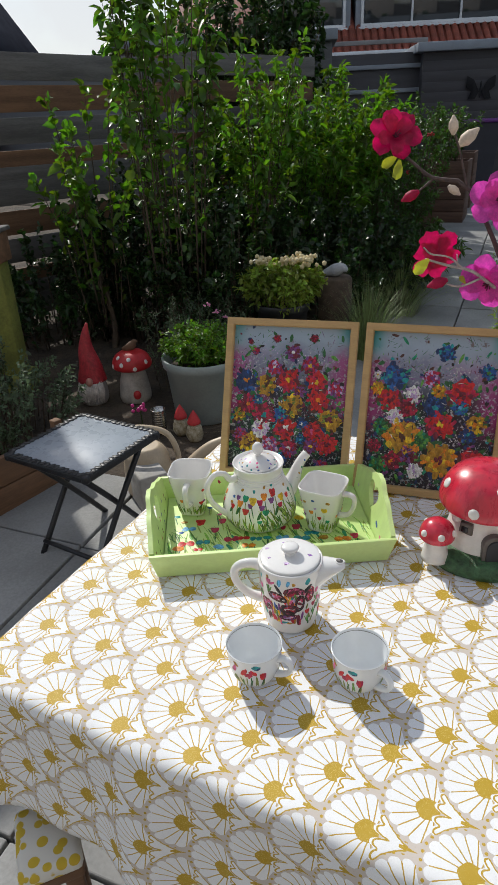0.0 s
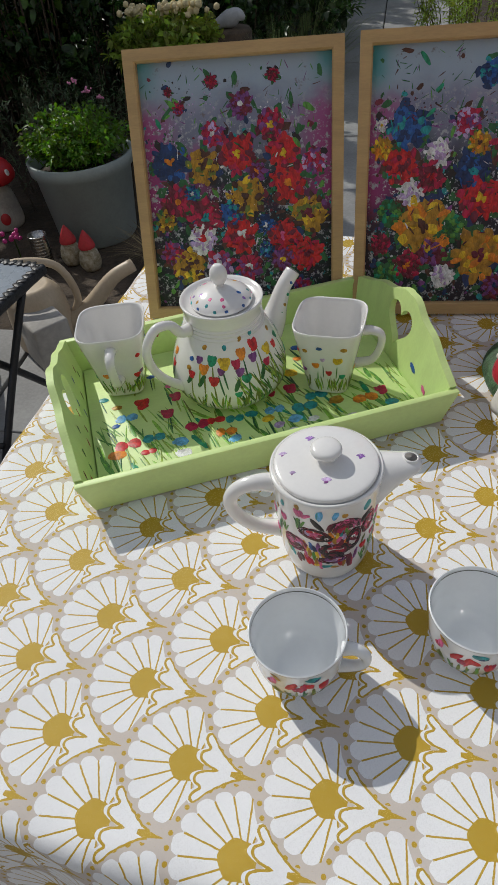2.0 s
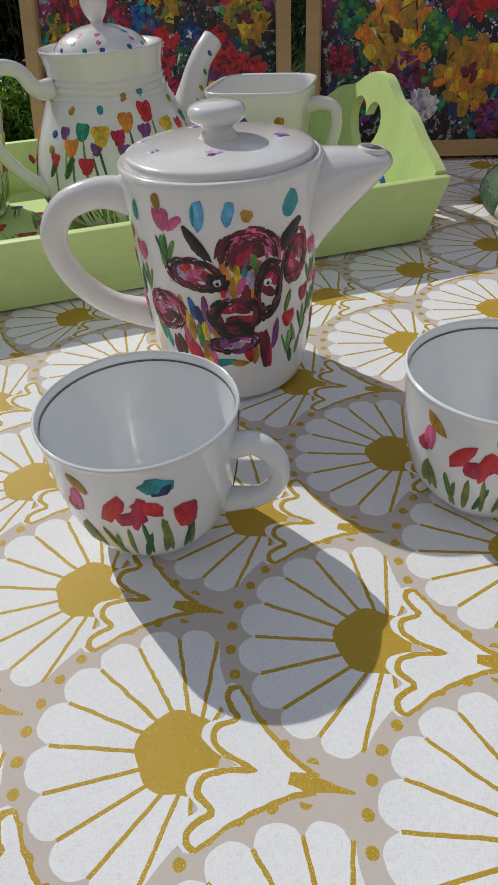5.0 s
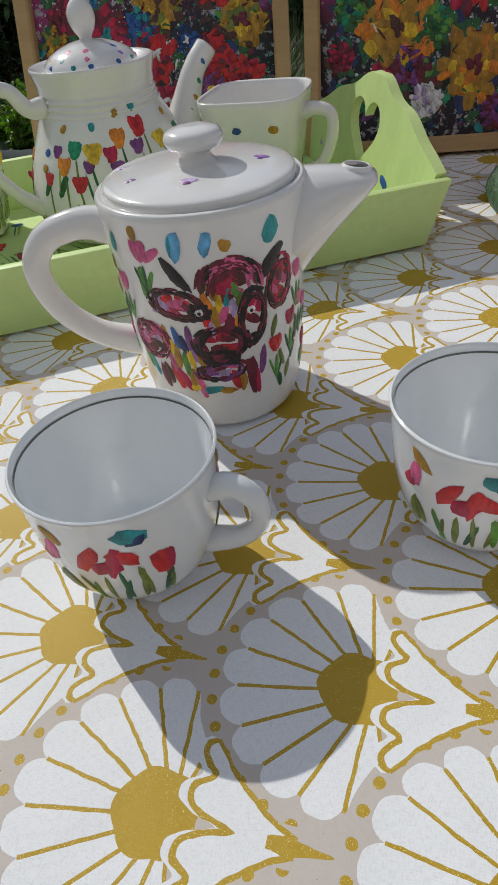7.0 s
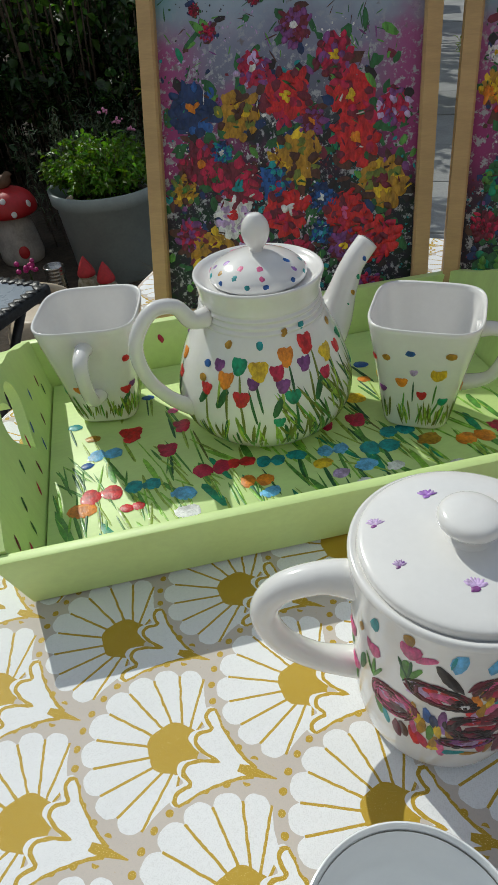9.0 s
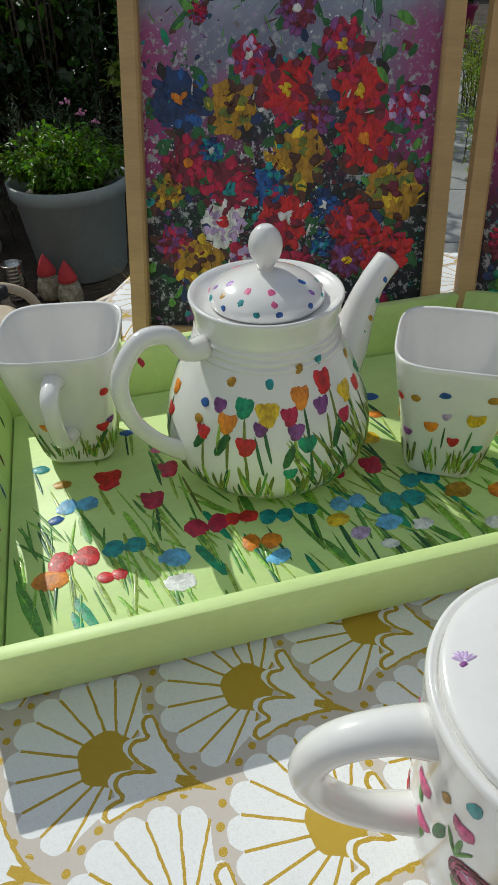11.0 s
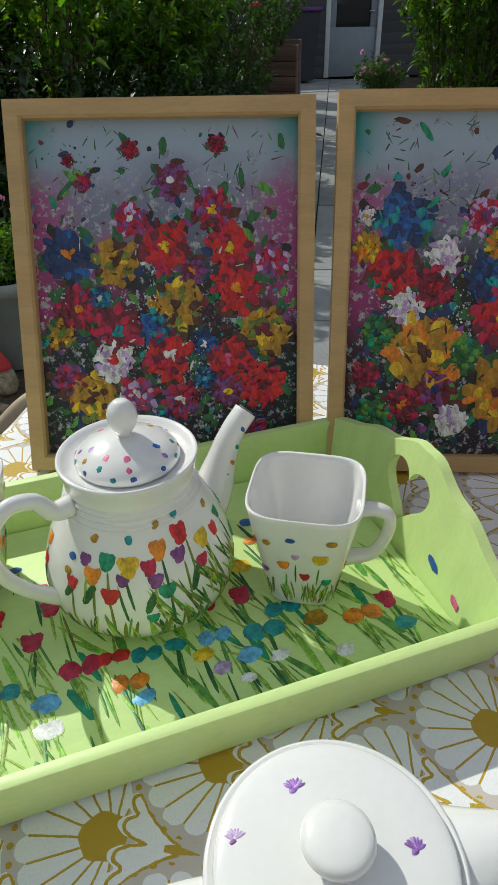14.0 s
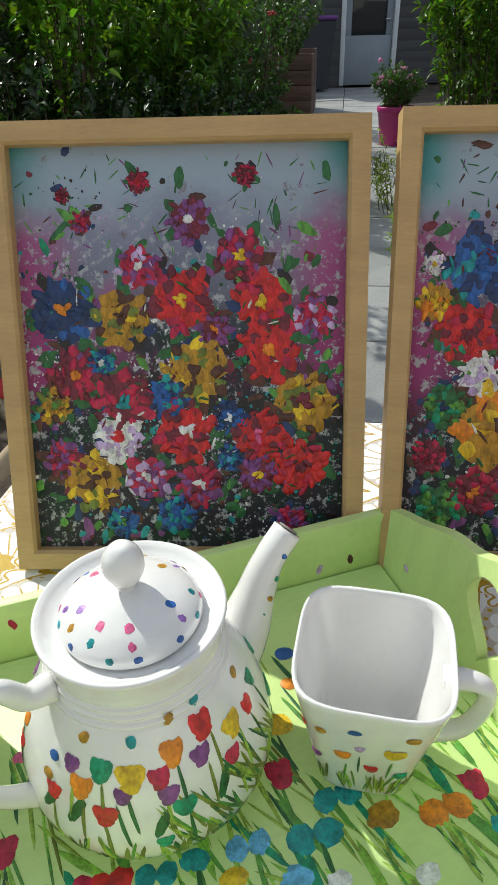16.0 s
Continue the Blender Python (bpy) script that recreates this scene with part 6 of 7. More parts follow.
pot_grey = surface("grey_green_plastic", (0.28, 0.32, 0.31), rough=0.5, var=0.12, big=6, fine=90, relief=0.1)
zt = build_flowerpot("large_flowerpot", (-0.40, 3.25), 0.215, 0.17, 0.35, pot_grey, "large grey plastic flowerpot planted with herbs")
shrub("herb_plant", (-0.40, 3.25), 0.22, 0.22, 130, 30, 0.026, 0.5, leaf_bright, "bushy green herbs in the grey pot", "herb", 23, start=0.05, upright=0.55, base=0.1, thick=0.002, z=zt)
black_pl = surface("black_plastic", (0.02, 0.02, 0.02), rough=0.4, var=0.2)
zt = build_flowerpot("black_flowerpot", (0.02, 3.95), 0.17, 0.13, 0.42, black_pl, "black plastic flowerpot with a sedum")
sed = shrub("sedum_plant", (0.02, 3.93), 0.32, 0.26, 110, 30, 0.045, 0.5, leaf_lime, "bright green sedum with cream flower heads", "plant", 24, start=0.1, upright=0.6, base=0.13, thick=0.003, z=zt)
rg_ = random.Random(9)
heads(sed, [(-0.10 + rg_.uniform(-0.04, 0.04), -0.02 + rg_.uniform(-0.05, 0.05), 0.30) for _ in range(3)] + [(0.10 + rg_.uniform(-0.09, 0.09), rg_.uniform(-0.06, 0.06), 0.30) for _ in range(7)], 0.042, cream_bloom, 11)
pink_pl = surface("pink_plastic", (0.50, 0.03, 0.20), rough=0.4, var=0.12)
zt = build_flowerpot("pink_flowerpot", (2.70, 7.35), 0.17, 0.12, 0.38, pink_pl, "bright pink flowerpot beside the path")
pk = shrub("pink_flowering_plant", (2.70, 7.35), 0.42, 0.28, 60, 30, 0.045, 0.4, leaf_mid, "leafy plant with pink blossoms in the pink pot", "plant", 25, start=0.1, upright=0.8, base=0.1, thick=0.003, z=zt)
heads(pk, [(rg_.uniform(-0.24, 0.15), rg_.uniform(-0.2, 0.1), rg_.uniform(0.25, 0.45)) for _ in range(12)], 0.025, pink_bloom, 12)


def build_gnome():
    z0 = garden_z(-1.08, 3.42)
    bm = lathe(smooth_prof([(0.085, 0.0), (0.105, 0.03), (0.10, 0.10), (0.088, 0.15)], 12), 32)
    bmesh.ops.recalc_face_normals(bm, faces=bm.faces)
    n0 = len(bm.faces)
    tube([(0, 0, 0.14), (0.0, 0, 0.22), (-0.012, 0, 0.32), (0.0, 0, 0.41), (0.022, 0, 0.475)], [0.108, 0.085, 0.056, 0.030, 0.008], 28, steps=26, bm=bm)
    bm.faces.ensure_lookup_table()
    for f in bm.faces[n0:]:
        f.material_index = 1
    n1 = len(bm.faces)
    rg = random.Random(8)
    for i in range(46):
        a = rg.uniform(-2.5, -0.6)
        x, y = 0.098 * math.cos(a), 0.098 * math.sin(a)
        tube([(x, y, 0.145), (x * 1.12, y * 1.12, 0.09), (x * 1.05, y * 1.05, 0.012 + rg.uniform(0, 0.03))], [0.008, 0.014, 0.003], 6, steps=6, bm=bm)
    bm.faces.ensure_lookup_table()
    for f in bm.faces[n1:]:
        f.material_index = 2
    n2 = len(bm.faces)
    bmesh.ops.create_icosphere(bm, subdivisions=3, radius=0.026, matrix=Matrix.Translation((0.012, -0.112, 0.155)))
    bm.faces.ensure_lookup_table()
    for f in bm.faces[n2:]:
        f.material_index = 3
    ob = part("garden_gnome", bm, [surface("grey_cast", (0.3, 0.28, 0.27), rough=0.7), surface("red_scaly_hat", (0.36, 0.022, 0.03), rough=0.55, var=0.35, big=40, fine=130, relief=0.7, dist=0.006),
                                   surface("white_beard", (0.55, 0.50, 0.46), rough=0.8, var=0.25, big=40, fine=200), surface("ruddy_nose", (0.52, 0.24, 0.18), rough=0.5)])
    ob.matrix_world = pose(-1.08, 3.42, z0) @ Matrix.Diagonal((0.78, 0.78, 1.0, 1))
    tagged(ob, "garden gnome statue with a tall red hat and white beard", "gnome")


def build_toadstool():
    at = (-0.845, 3.46)
    t = thing("toadstool_ornament", pose(*at, garden_z(*at)) @ Matrix.Diagonal((0.86, 0.86, 1.04, 1)), "stone toadstool ornament with red dotted cap and small bird", "ornament")
    stone = surface("weathered_cast_stone", (0.40, 0.37, 0.33), rough=0.8, var=0.25, big=14, fine=90, relief=0.4)
    redc = surface("red_painted_stone", (0.50, 0.02, 0.025), rough=0.45, var=0.2)
    white = surface("white_painted_stone", (0.72, 0.69, 0.66), rough=0.6)
    part("stalk", lathe(smooth_prof([(0.100, 0.0), (0.108, 0.03), (0.098, 0.10), (0.080, 0.17), (0.074, 0.21)], 20), 36), stone, t)
    cap = part("cap", lathe(smooth_prof([(0.06, 0.195), (0.115, 0.192), (0.132, 0.212), (0.120, 0.250), (0.080, 0.280), (0.02, 0.292)], 26), 40), redc, t)
    for a, r_, z in ((-2.6, 0.130, 0.218), (-1.9, 0.127, 0.235), (-1.2, 0.130, 0.215), (-0.5, 0.126, 0.238), (-1.5, 0.108, 0.264), (-2.3, 0.105, 0.266), (0.4, 0.129, 0.222), (1.6, 0.128, 0.23)):
        part("dot", lathe(smooth_prof([(0.014, -0.003), (0.012, 0.003), (0.0008, 0.005)], 6), 16), white, cap).matrix_basis = pose(r_ * math.cos(a), r_ * math.sin(a), z, 0, 0, math.degrees(a)) @ pose(0, 0, 0, 0, 72 if r_ > 0.115 else 40, 0)
    part("bird", tube([(-0.055, 0, 0.300), (-0.02, 0, 0.303), (0.015, 0, 0.318), (0.035, 0, 0.338), (0.055, 0, 0.340)], [0.006, 0.022, 0.026, 0.016, 0.002], 14, steps=18), surface("brown_bird", (0.14, 0.075, 0.04), rough=0.7), t, "small brown bird")
    lb = part("ladybird", lathe(smooth_prof([(0.026, 0), (0.022, 0.010), (0.0008, 0.016)], 8), 20), redc, t)
    lb.matrix_basis = pose(0.035, -0.098, 0.055, 80, 0, 20)


build_gnome()
build_toadstool()


def build_side_table():
    z = 0.50
    c = Vector((-0.676, 2.045, 0))
    g = rise(c.y)
    t = thing("side_table", pose(c.x, c.y, g, 0, 0, -27), "small side table with grey glass top and black woven rim", "side table")
    black = surface("black_woven_resin", (0.012, 0.013, 0.016), rough=0.42, var=0.4, big=60, fine=240, relief=0.6, dist=0.003)
    m, nt, bs = node_mat("smoked_glass_top")
    bs.inputs["Base Color"].default_value = (0.33, 0.37, 0.42, 1)
    nt.links.new(mth(nt, "MULTIPLY_ADD", noise_of(nt, 9, 4), 0.25, 0.16), bs.inputs["Roughness"])
    bs.inputs["Coat Weight"].default_value = 0.25
    h = z - g
    a = 0.178
    part("glass_top", box((2 * a, 2 * a, 0.006), (0, 0, h - 0.003), 0.002), m, t, "grey glass top, dusty")
    for i in range(4):
        rim = part("rim", box_into(bmesh.new(), (2 * a + 0.045, 0.024, 0.03), pose(0, 0, 0, 0, 0, 90 * i) @ pose(0, a + 0.008, h - 0.013), 0.009, 3), black, t)
        for k in range(16):
            x = -a + 2 * a * (k + 0.5) / 16
            part("strand", box_into(bmesh.new(), (0.017, 0.028, 0.0045), pose(0, 0, 0, 0, 0, 90 * i) @ pose(x, a + 0.008, h + 0.0018, 0, 0, 32 if k % 2 else -32), 0.0018, 1), black, rim)
    for x in (-1, 1):
        part("leg", tube([(x * 0.14, -0.17, 0.0), (x * 0.14, 0.0, h * 0.5), (x * 0.14, 0.16, h - 0.03)], 0.011, 8, steps=6), black, t)
        part("leg", tube([(x * 0.115, 0.17, 0.0), (x * 0.115, 0.0, h * 0.5), (x * 0.115, -0.16, h - 0.03)], 0.011, 8, steps=6), black, t)
    part("crossbar", tube([(-0.14, -0.15, 0.05), (0, -0.15, 0.05), (0.14, -0.15, 0.05)], 0.009, 8, steps=4), black, t)


def build_watering_can():
    at = (-0.55, 2.42)
    t = thing("watering_can", pose(*at, rise(at[1]) + 0.007, 0, 0, 6) @ Matrix.Scale(0.86, 4), "beige plastic watering can standing behind the side table", "watering can")
    m = surface("beige_plastic", (0.50, 0.40, 0.28), rough=0.45, var=0.12, big=8, fine=90, relief=0.1)
    part("body", lathe(smooth_prof([(0.105, 0.0), (0.115, 0.01), (0.118, 0.12), (0.108, 0.20), (0.075, 0.245), (0.05, 0.25)], 26), 40), m, t)
    part("handle", tube([(0.10, 0, 0.06), (0.16, 0, 0.16), (0.12, 0, 0.30), (0.0, 0, 0.345), (-0.12, 0, 0.33), (-0.13, 0, 0.26), (-0.09, 0, 0.22)], [0.014, 0.015, 0.015, 0.015, 0.014], 12, steps=36), m, t)
    part("spout", tube([(0.10, 0, 0.05), (0.20, 0, 0.11), (0.31, 0.0, 0.21), (0.40, 0, 0.25)], [0.045, 0.036, 0.028, 0.026], 14, steps=18), m, t)


def build_clutter():
    at = (-0.62, 3.02)
    t = thing("tin_can", pose(*at, garden_z(*at) + 0.004), "shiny tin can standing on the soil", "can")
    part("wall", lathe([(0.036, 0), (0.037, 0.002)] + [(0.037 + 0.0006 * math.sin(i * 1.4), 0.004 + i * 0.003) for i in range(42)] + [(0.038, 0.132), (0.036, 0.133), (0.035, 0.1)], 32), surface("tinned_steel", (0.55, 0.54, 0.52), rough=0.25, metal=1.0, var=0.1), t)
    for i, (x, y) in enumerate(((-0.50, 3.00), (-0.42, 2.93))):
        z0 = garden_z(x, y) + 0.003
        ob = thing("small_gnome_figure", pose(x, y, z0), "small painted clay figure with a red cap beside the tin", "figurine")
        bm = lathe(smooth_prof([(0.035, 0), (0.045, 0.03), (0.038, 0.07), (0.030, 0.085), (0.034, 0.10), (0.020, 0.135), (0.002, 0.165)], 20), 24)
        for f in bm.faces:
            if f.calc_center_median().z > 0.095:
                f.material_index = 1
        part("figure", bm, [surface("clay_mixed", (0.42, 0.30, 0.10), rough=0.6, var=0.6, big=35, fine=120, other=(0.5, 0.45, 0.35)), red_bloom], ob)
    at = (-0.72, 3.04)
    t = thing("silk_flower", pose(*at, garden_z(*at)), "single pink flower on the soil", "flower")
    part("stalk", tube([(0, 0, 0), (0.004, 0, 0.06), (0, 0, 0.12)], 0.003, 6, steps=5), leaf_mid, t)
    heads(t, [(0, 0, 0.13)], 0.035, pink_pl, 14, "bloom")
    at = (0.36, 4.25)
    ob = part("cat_ornament", tube([(-0.10, 0, 0.04), (0.0, 0, 0.07), (0.07, 0, 0.09), (0.12, 0, 0.07)], [0.03, 0.06, 0.05, 0.015], 16, steps=16), surface("pale_grey_stone", (0.42, 0.43, 0.45), rough=0.7))
    ob.matrix_world = pose(*at, garden_z(*at) + 0.475, 0, 0, -20) @ Matrix.Scale(0.7, 4)
    tagged(ob, "pale grey stone ornament lying on a stump", "ornament")
    st_ = thing("tree_stump", pose(*at, garden_z(*at) - 0.01), "short dark wooden stump in the bed", "stump")
    part("log", lathe([(0.12, 0), (0.115, 0.05), (0.11, 0.48), (0.10, 0.495)], 28, wob=0.03), bark, st_)


build_side_table()
build_watering_can()
build_clutter()

# ---- fence ----
old_wood = surface("weathered_fence_wood", (0.125, 0.118, 0.112), rough=0.85, var=0.3, big=3, fine=50, relief=0.5, dist=0.004, stretch=(0.6, 6, 6), objrand=0.45)
brown_wood = surface("brown_fence_wood", (0.16, 0.085, 0.045), rough=0.8, var=0.35, big=3, fine=50, relief=0.5, stretch=(0.6, 6, 6), objrand=0.4)
green_wood = surface("mossy_post_wood", (0.17, 0.18, 0.035), rough=0.8, var=0.35, big=6, fine=60, relief=0.5)


def build_fence():
    a, b = Vector((-3.55, 3.15, 0)), Vector((1.6, 9.0, 0))
    d = (b - a).normalized()
    ang = math.degrees(math.atan2(d.y, d.x))
    t = thing("plank_fence", pose(a.x, a.y, 0, 0, 0, ang), "weathered grey plank fence with gaps, brown boards behind", "fence", kind="structure")
    L = (b - a).length
    rg = random.Random(12)
    bw = 1.95
    for s in range(int(L / bw)):
        z0 = rise(a.y + d.y * (s + 0.5) * bw)
        part("post", box((0.07, 0.07, 1.85), (s * bw, 0.06, z0 + 0.90), 0.005), brown_wood, t)
        for k in range(9):
            front = k % 2 == 0
            hgt = 0.172 if front else 0.17
            part("plank", box((bw - 0.01, 0.018, hgt), (s * bw + bw / 2, 0 if front else 0.022, z0 + 0.13 + k * 0.205 + rg.uniform(-0.008, 0.008)), 0.003, (0, rg.uniform(-0.4, 0.4), 0)), old_wood if front else brown_wood, t)
            if front and k < 8:
                part("plank", box((bw - 0.01, 0.018, 0.10), (s * bw + bw / 2, 0.001, z0 + 0.13 + (k + 0.62) * 0.205, ), 0.003, (0, rg.uniform(-0.4, 0.4), 0)), old_wood, t) if k in (0, 4) else None


build_fence()
g = thing("garden_post", pose(-1.62, 3.62, garden_z(-1.62, 3.62)), "squat mossy green wooden post with a grey cap", "post")
part("shaft", box((0.13, 0.13, 0.95), (0, 0, 0.47), 0.008), green_wood, g)
part("collar", box((0.17, 0.17, 0.16), (0, 0, 0.86), 0.008), brown_wood, g)
part("foot", box((0.20, 0.20, 0.12), (0, 0, 0.06), 0.01), green_wood, g)
part("cap", box((0.20, 0.20, 0.025), (0, 0, 0.955), 0.006), old_wood, g)
e = thing("board_edging", pose(-1.22, 2.12, rise(2.12), 0, 0, 58), "brown wooden boards edging the raised bed", "edging")
for k in range(2):
    part("board", box((1.1, 0.03, 0.125), (0, 0, 0.062 + 0.13 * k), 0.004), brown_wood, e)
for x in (-0.5, 0.5):
    part("stake", box((0.04, 0.04, 0.30), (x, 0.035, 0.14), 0.004), brown_wood, e)
lb = thing("stone_block", pose(-0.52, 2.30, rise(2.30) + 0.007, 0, 0, 30), "pale concrete block standing on the paving", "block")
part("block", box((0.12, 0.16, 0.17), (0, 0, 0.085), 0.008), surface("pale_concrete", (0.42, 0.40, 0.37), rough=0.85, var=0.2), lb)

# ---- wooden planters and bin by the far door ----
planter_wood = surface("dark_planter_wood", (0.10, 0.055, 0.038), rough=0.75, var=0.35, big=4, fine=60, relief=0.4, stretch=(0.6, 6, 6), objrand=0.4)


def build_planter(at, label, seed):
    z0 = garden_z(*at)
    t = thing("wooden_planter", pose(*at, z0, 0, 0, -PATH_TURN), label, "planter", "wooden planters by the path")
    for k in range(5):
        for sx, sy, w in ((0, -0.3, 0.6), (0, 0.3, 0.6)):
            part("board", box((w, 0.025, 0.14), (sx, sy, 0.08 + 0.146 * k), 0.004), planter_wood, t)
        for sx in (-0.29, 0.29):
            part("board", box((0.025, 0.57, 0.14), (sx, 0, 0.08 + 0.146 * k), 0.004), planter_wood, t)
    part("earth", box((0.55, 0.57, 0.04), (0, 0, 0.66), 0.004), soil, t)


build_planter((2.02, 8.95), "dark wooden planter box beside the path", 1)
build_planter((2.38, 10.1), "dark wooden planter box nearer the grey shed", 2)
shrub("planter_shrub", (2.02, 8.95), 0.7, 0.42, 50, 40, 0.05, 0.5, leaf_mid, "leafy shrub growing in the wooden planter", "shrub", 31, start=0.1, upright=0.8, z=garden_z(2.02, 8.95) + 0.68)
bn = thing("wheelie_bin", pose(3.3, 12.35, rise(12.35), 0, 0, -8), "dark wheelie bin with a purple lid", "bin")
bin_pl = surface("dark_bin_plastic", (0.03, 0.032, 0.045), rough=0.5, var=0.15)
part("tub", rings_into(bmesh.new(), [[(x * w, y * w, z) for x, y in ((-1, -1), (1, -1), (1, 1), (-1, 1))] for w, z in ((0.22, 0.04), (0.24, 0.3), (0.29, 0.95), (0.30, 0.96))], True, True, True), bin_pl, bn, crisp=30)
part("lid", box((0.64, 0.66, 0.06), (0, 0, 0.992), 0.02), surface("purple_plastic", (0.13, 0.03, 0.20), rough=0.4), bn)
for x in (-0.2, 0.2):
    part("wheel", tube([(x - 0.03, 0.24, 0.09), (x, 0.24, 0.09), (x + 0.03, 0.24, 0.09)], 0.09, 18, steps=3), bin_pl, bn)

# ---- sheds and houses ----
clad_grey = surface("grey_cladding", (0.135, 0.140, 0.150), rough=0.7, var=0.15, big=2, fine=40, relief=0.2, stretch=(0.5, 6, 6), objrand=0.15)
clad_dark = surface("dark_cladding", (0.062, 0.060, 0.066), rough=0.7, var=0.15, big=2, fine=40, relief=0.2, stretch=(0.5, 6, 6), objrand=0.15)
white_paint = surface("white_frame_paint", (0.62, 0.64, 0.66), rough=0.5, var=0.08, big=5, fine=60, relief=0.05)
blue_grey = surface("blue_grey_paint", (0.24, 0.27, 0.31), rough=0.5, var=0.1, big=4, fine=60)
brick_red = surface("red_brown_brick", (0.20, 0.075, 0.05), rough=0.9, var=0.3, big=3, fine=45)
dark_roof = surface("black_bitumen", (0.03, 0.03, 0.032), rough=0.95, var=0.25)
dark_roof.node_tree.nodes["Principled BSDF"].inputs["Specular IOR Level"].default_value = 0.08
tile_red = surface("red_roof_tile", (0.24, 0.062, 0.038), rough=0.7, var=0.3, big=3, fine=40, relief=0.3, objrand=0.4)
m_glass, nt, bs = node_mat("window_glass")
bs.inputs["Base Color"].default_value = (0.02, 0.025, 0.03, 1)
bs.inputs["Roughness"].default_value = 0.06
bs.inputs["Specular IOR Level"].default_value = 0.8


def window(parent, m, w, h, cells, mat):
    win = new("window")
    win.parent = parent
    win.matrix_basis = m
    f = 0.07
    for x0, z0, ww, hh in ((0, h - f / 2, w, f), (0, f / 2, w, f), (-w / 2 + f / 2, h / 2, f, h - 2 * f), (w / 2 - f / 2, h / 2, f, h - 2 * f)):
        part("frame", box((ww, 0.07, hh), (x0, -0.03, z0), 0.006), mat, win)
    cw = (w - 2 * f) / cells
    for k in range(cells):
        part("pane", box((cw - 0.05, 0.012, h - 2 * f), (-w / 2 + f + cw * (k + 0.5), -0.005, h / 2), 0.001), m_glass, win)
        if k:
            part("mullion", box((0.05, 0.06, h - 2 * f), (-w / 2 + f + cw * k, -0.028, h / 2), 0.004), mat, win)
    part("sill", box((w + 0.1, 0.12, 0.05), (0, -0.07, -0.03), 0.006), mat, win)


def clad_wall(t, x0, x1, y, z0, z1, mat, board=0.16, depth=3.0):
    """A shed's solid core with overlapping boards on its front."""
    part("core", box((x1 - x0, depth, z1 - z0), ((x0 + x1) / 2, y + depth / 2 + 0.02, (z0 + z1) / 2), 0.005), mat, t)
    k = 0
    while z0 + (k + 1) * board <= z1 + 0.02:
        part("board", box((x1 - x0 + 0.01, 0.022, board * 1.04), ((x0 + x1) / 2, y, z0 + (k + 0.5) * board), 0.003, (3.5, 0, 0)), mat, t)
        k += 1


sh = thing("grey_shed", pose(0, 0, 0), "flat-roofed grey clad garden shed with a white window", "shed")
clad_wall(sh, -2.3, 0.62, 10.0, rise(10), 2.42, clad_grey)
part("roof", box((3.06, 3.2, 0.13), (-0.84, 11.5, 2.50), 0.01), blue_grey, sh)
window(sh, pose(0.0, 9.985, 1.45), 0.78, 0.92, 1, white_paint)
pg = thing("slatted_screen", pose(0, 0, 0), "dark slatted screen between the sheds", "screen")
part("backing", box((1.9, 0.06, 2.2), (1.5, 13.3, 1.4), 0.005), clad_dark, pg)
for k in range(5):
    part("slat", box((1.9, 0.05, 0.07), (1.5, 13.24, 1.15 + 0.38 * k), 0.006), surface("pale_slat", (0.25, 0.24, 0.24), rough=0.7) if k == 4 else blue_grey, pg)
gb = thing("dark_garden_house", pose(0, 0, 0), "dark clad flat-roofed garden house with a glazed door", "garden house")
clad_wall(gb, 2.35, 3.93, 12.95, rise(12.9), 2.46, clad_dark)
clad_wall(gb, 4.93, 9.5, 12.95, rise(12.9), 2.46, clad_dark)
part("lintel", box((1.02, 0.05, 0.10), (4.43, 12.95, 2.46), 0.004), clad_dark, gb)
part("back_wall", box((1.0, 0.1, 2.1), (4.43, 15.0, 1.38), 0.004), clad_dark, gb)
part("roof", box((7.4, 3.4, 0.14), (5.92, 14.5, 2.53), 0.01), blue_grey, gb)
dr = new("door")
dr.parent = gb
dr.matrix_basis = pose(4.43, 12.99, rise(12.9)) @ Matrix.Diagonal((1, 1, 0.93, 1))
for x in (-0.46, 0.46):
    part("jamb", box((0.08, 0.12, 2.08), (x, 0, 1.04), 0.006), white_paint, dr)
part("head", box((1.0, 0.12, 0.08), (0, 0, 2.11), 0.006), white_paint, dr)
part("lower_panel", box((0.83, 0.05, 0.78), (0, 0.01, 0.40), 0.006), blue_grey, dr)
for x in (-0.36, 0.36):
    part("stile", box((0.11, 0.05, 1.28), (x, 0.01, 1.43), 0.005), blue_grey, dr)
part("top_rail", box((0.61, 0.05, 0.12), (0, 0.01, 2.0), 0.005), blue_grey, dr)
part("pane", box((0.61, 0.012, 1.15), (0, 0.02, 1.365), 0.001), m_glass, dr)
part("handle", tube([(0.34, -0.03, 1.0), (0.34, -0.06, 1.03), (0.26, -0.06, 1.03)], 0.011, 8, steps=8), surface("steel_handle", (0.6, 0.6, 0.6), metal=1.0, rough=0.3), dr)
bf = thing("butterfly_ornament", pose(3.35, 12.90, 1.85), "dark metal butterfly ornament on the clad wall", "ornament")
for sgn in (-1, 1):
    bm = bmesh.new()
    prism([(0.02 * sgn, -0.02), (0.12 * sgn, 0.16), (0.24 * sgn, 0.22), (0.25 * sgn, 0.05), (0.15 * sgn, -0.02), (0.2 * sgn, -0.14), (0.08 * sgn, -0.14)], 0.012, pose(0, 0, 0), 0.002, bm)
    part("wing", bm, dark_roof, bf)
part("body", tube([(0, -0.01, -0.12), (0, -0.01, 0), (0, -0.01, 0.14)], [0.012, 0.02, 0.008], 8, steps=6), dark_roof, bf)

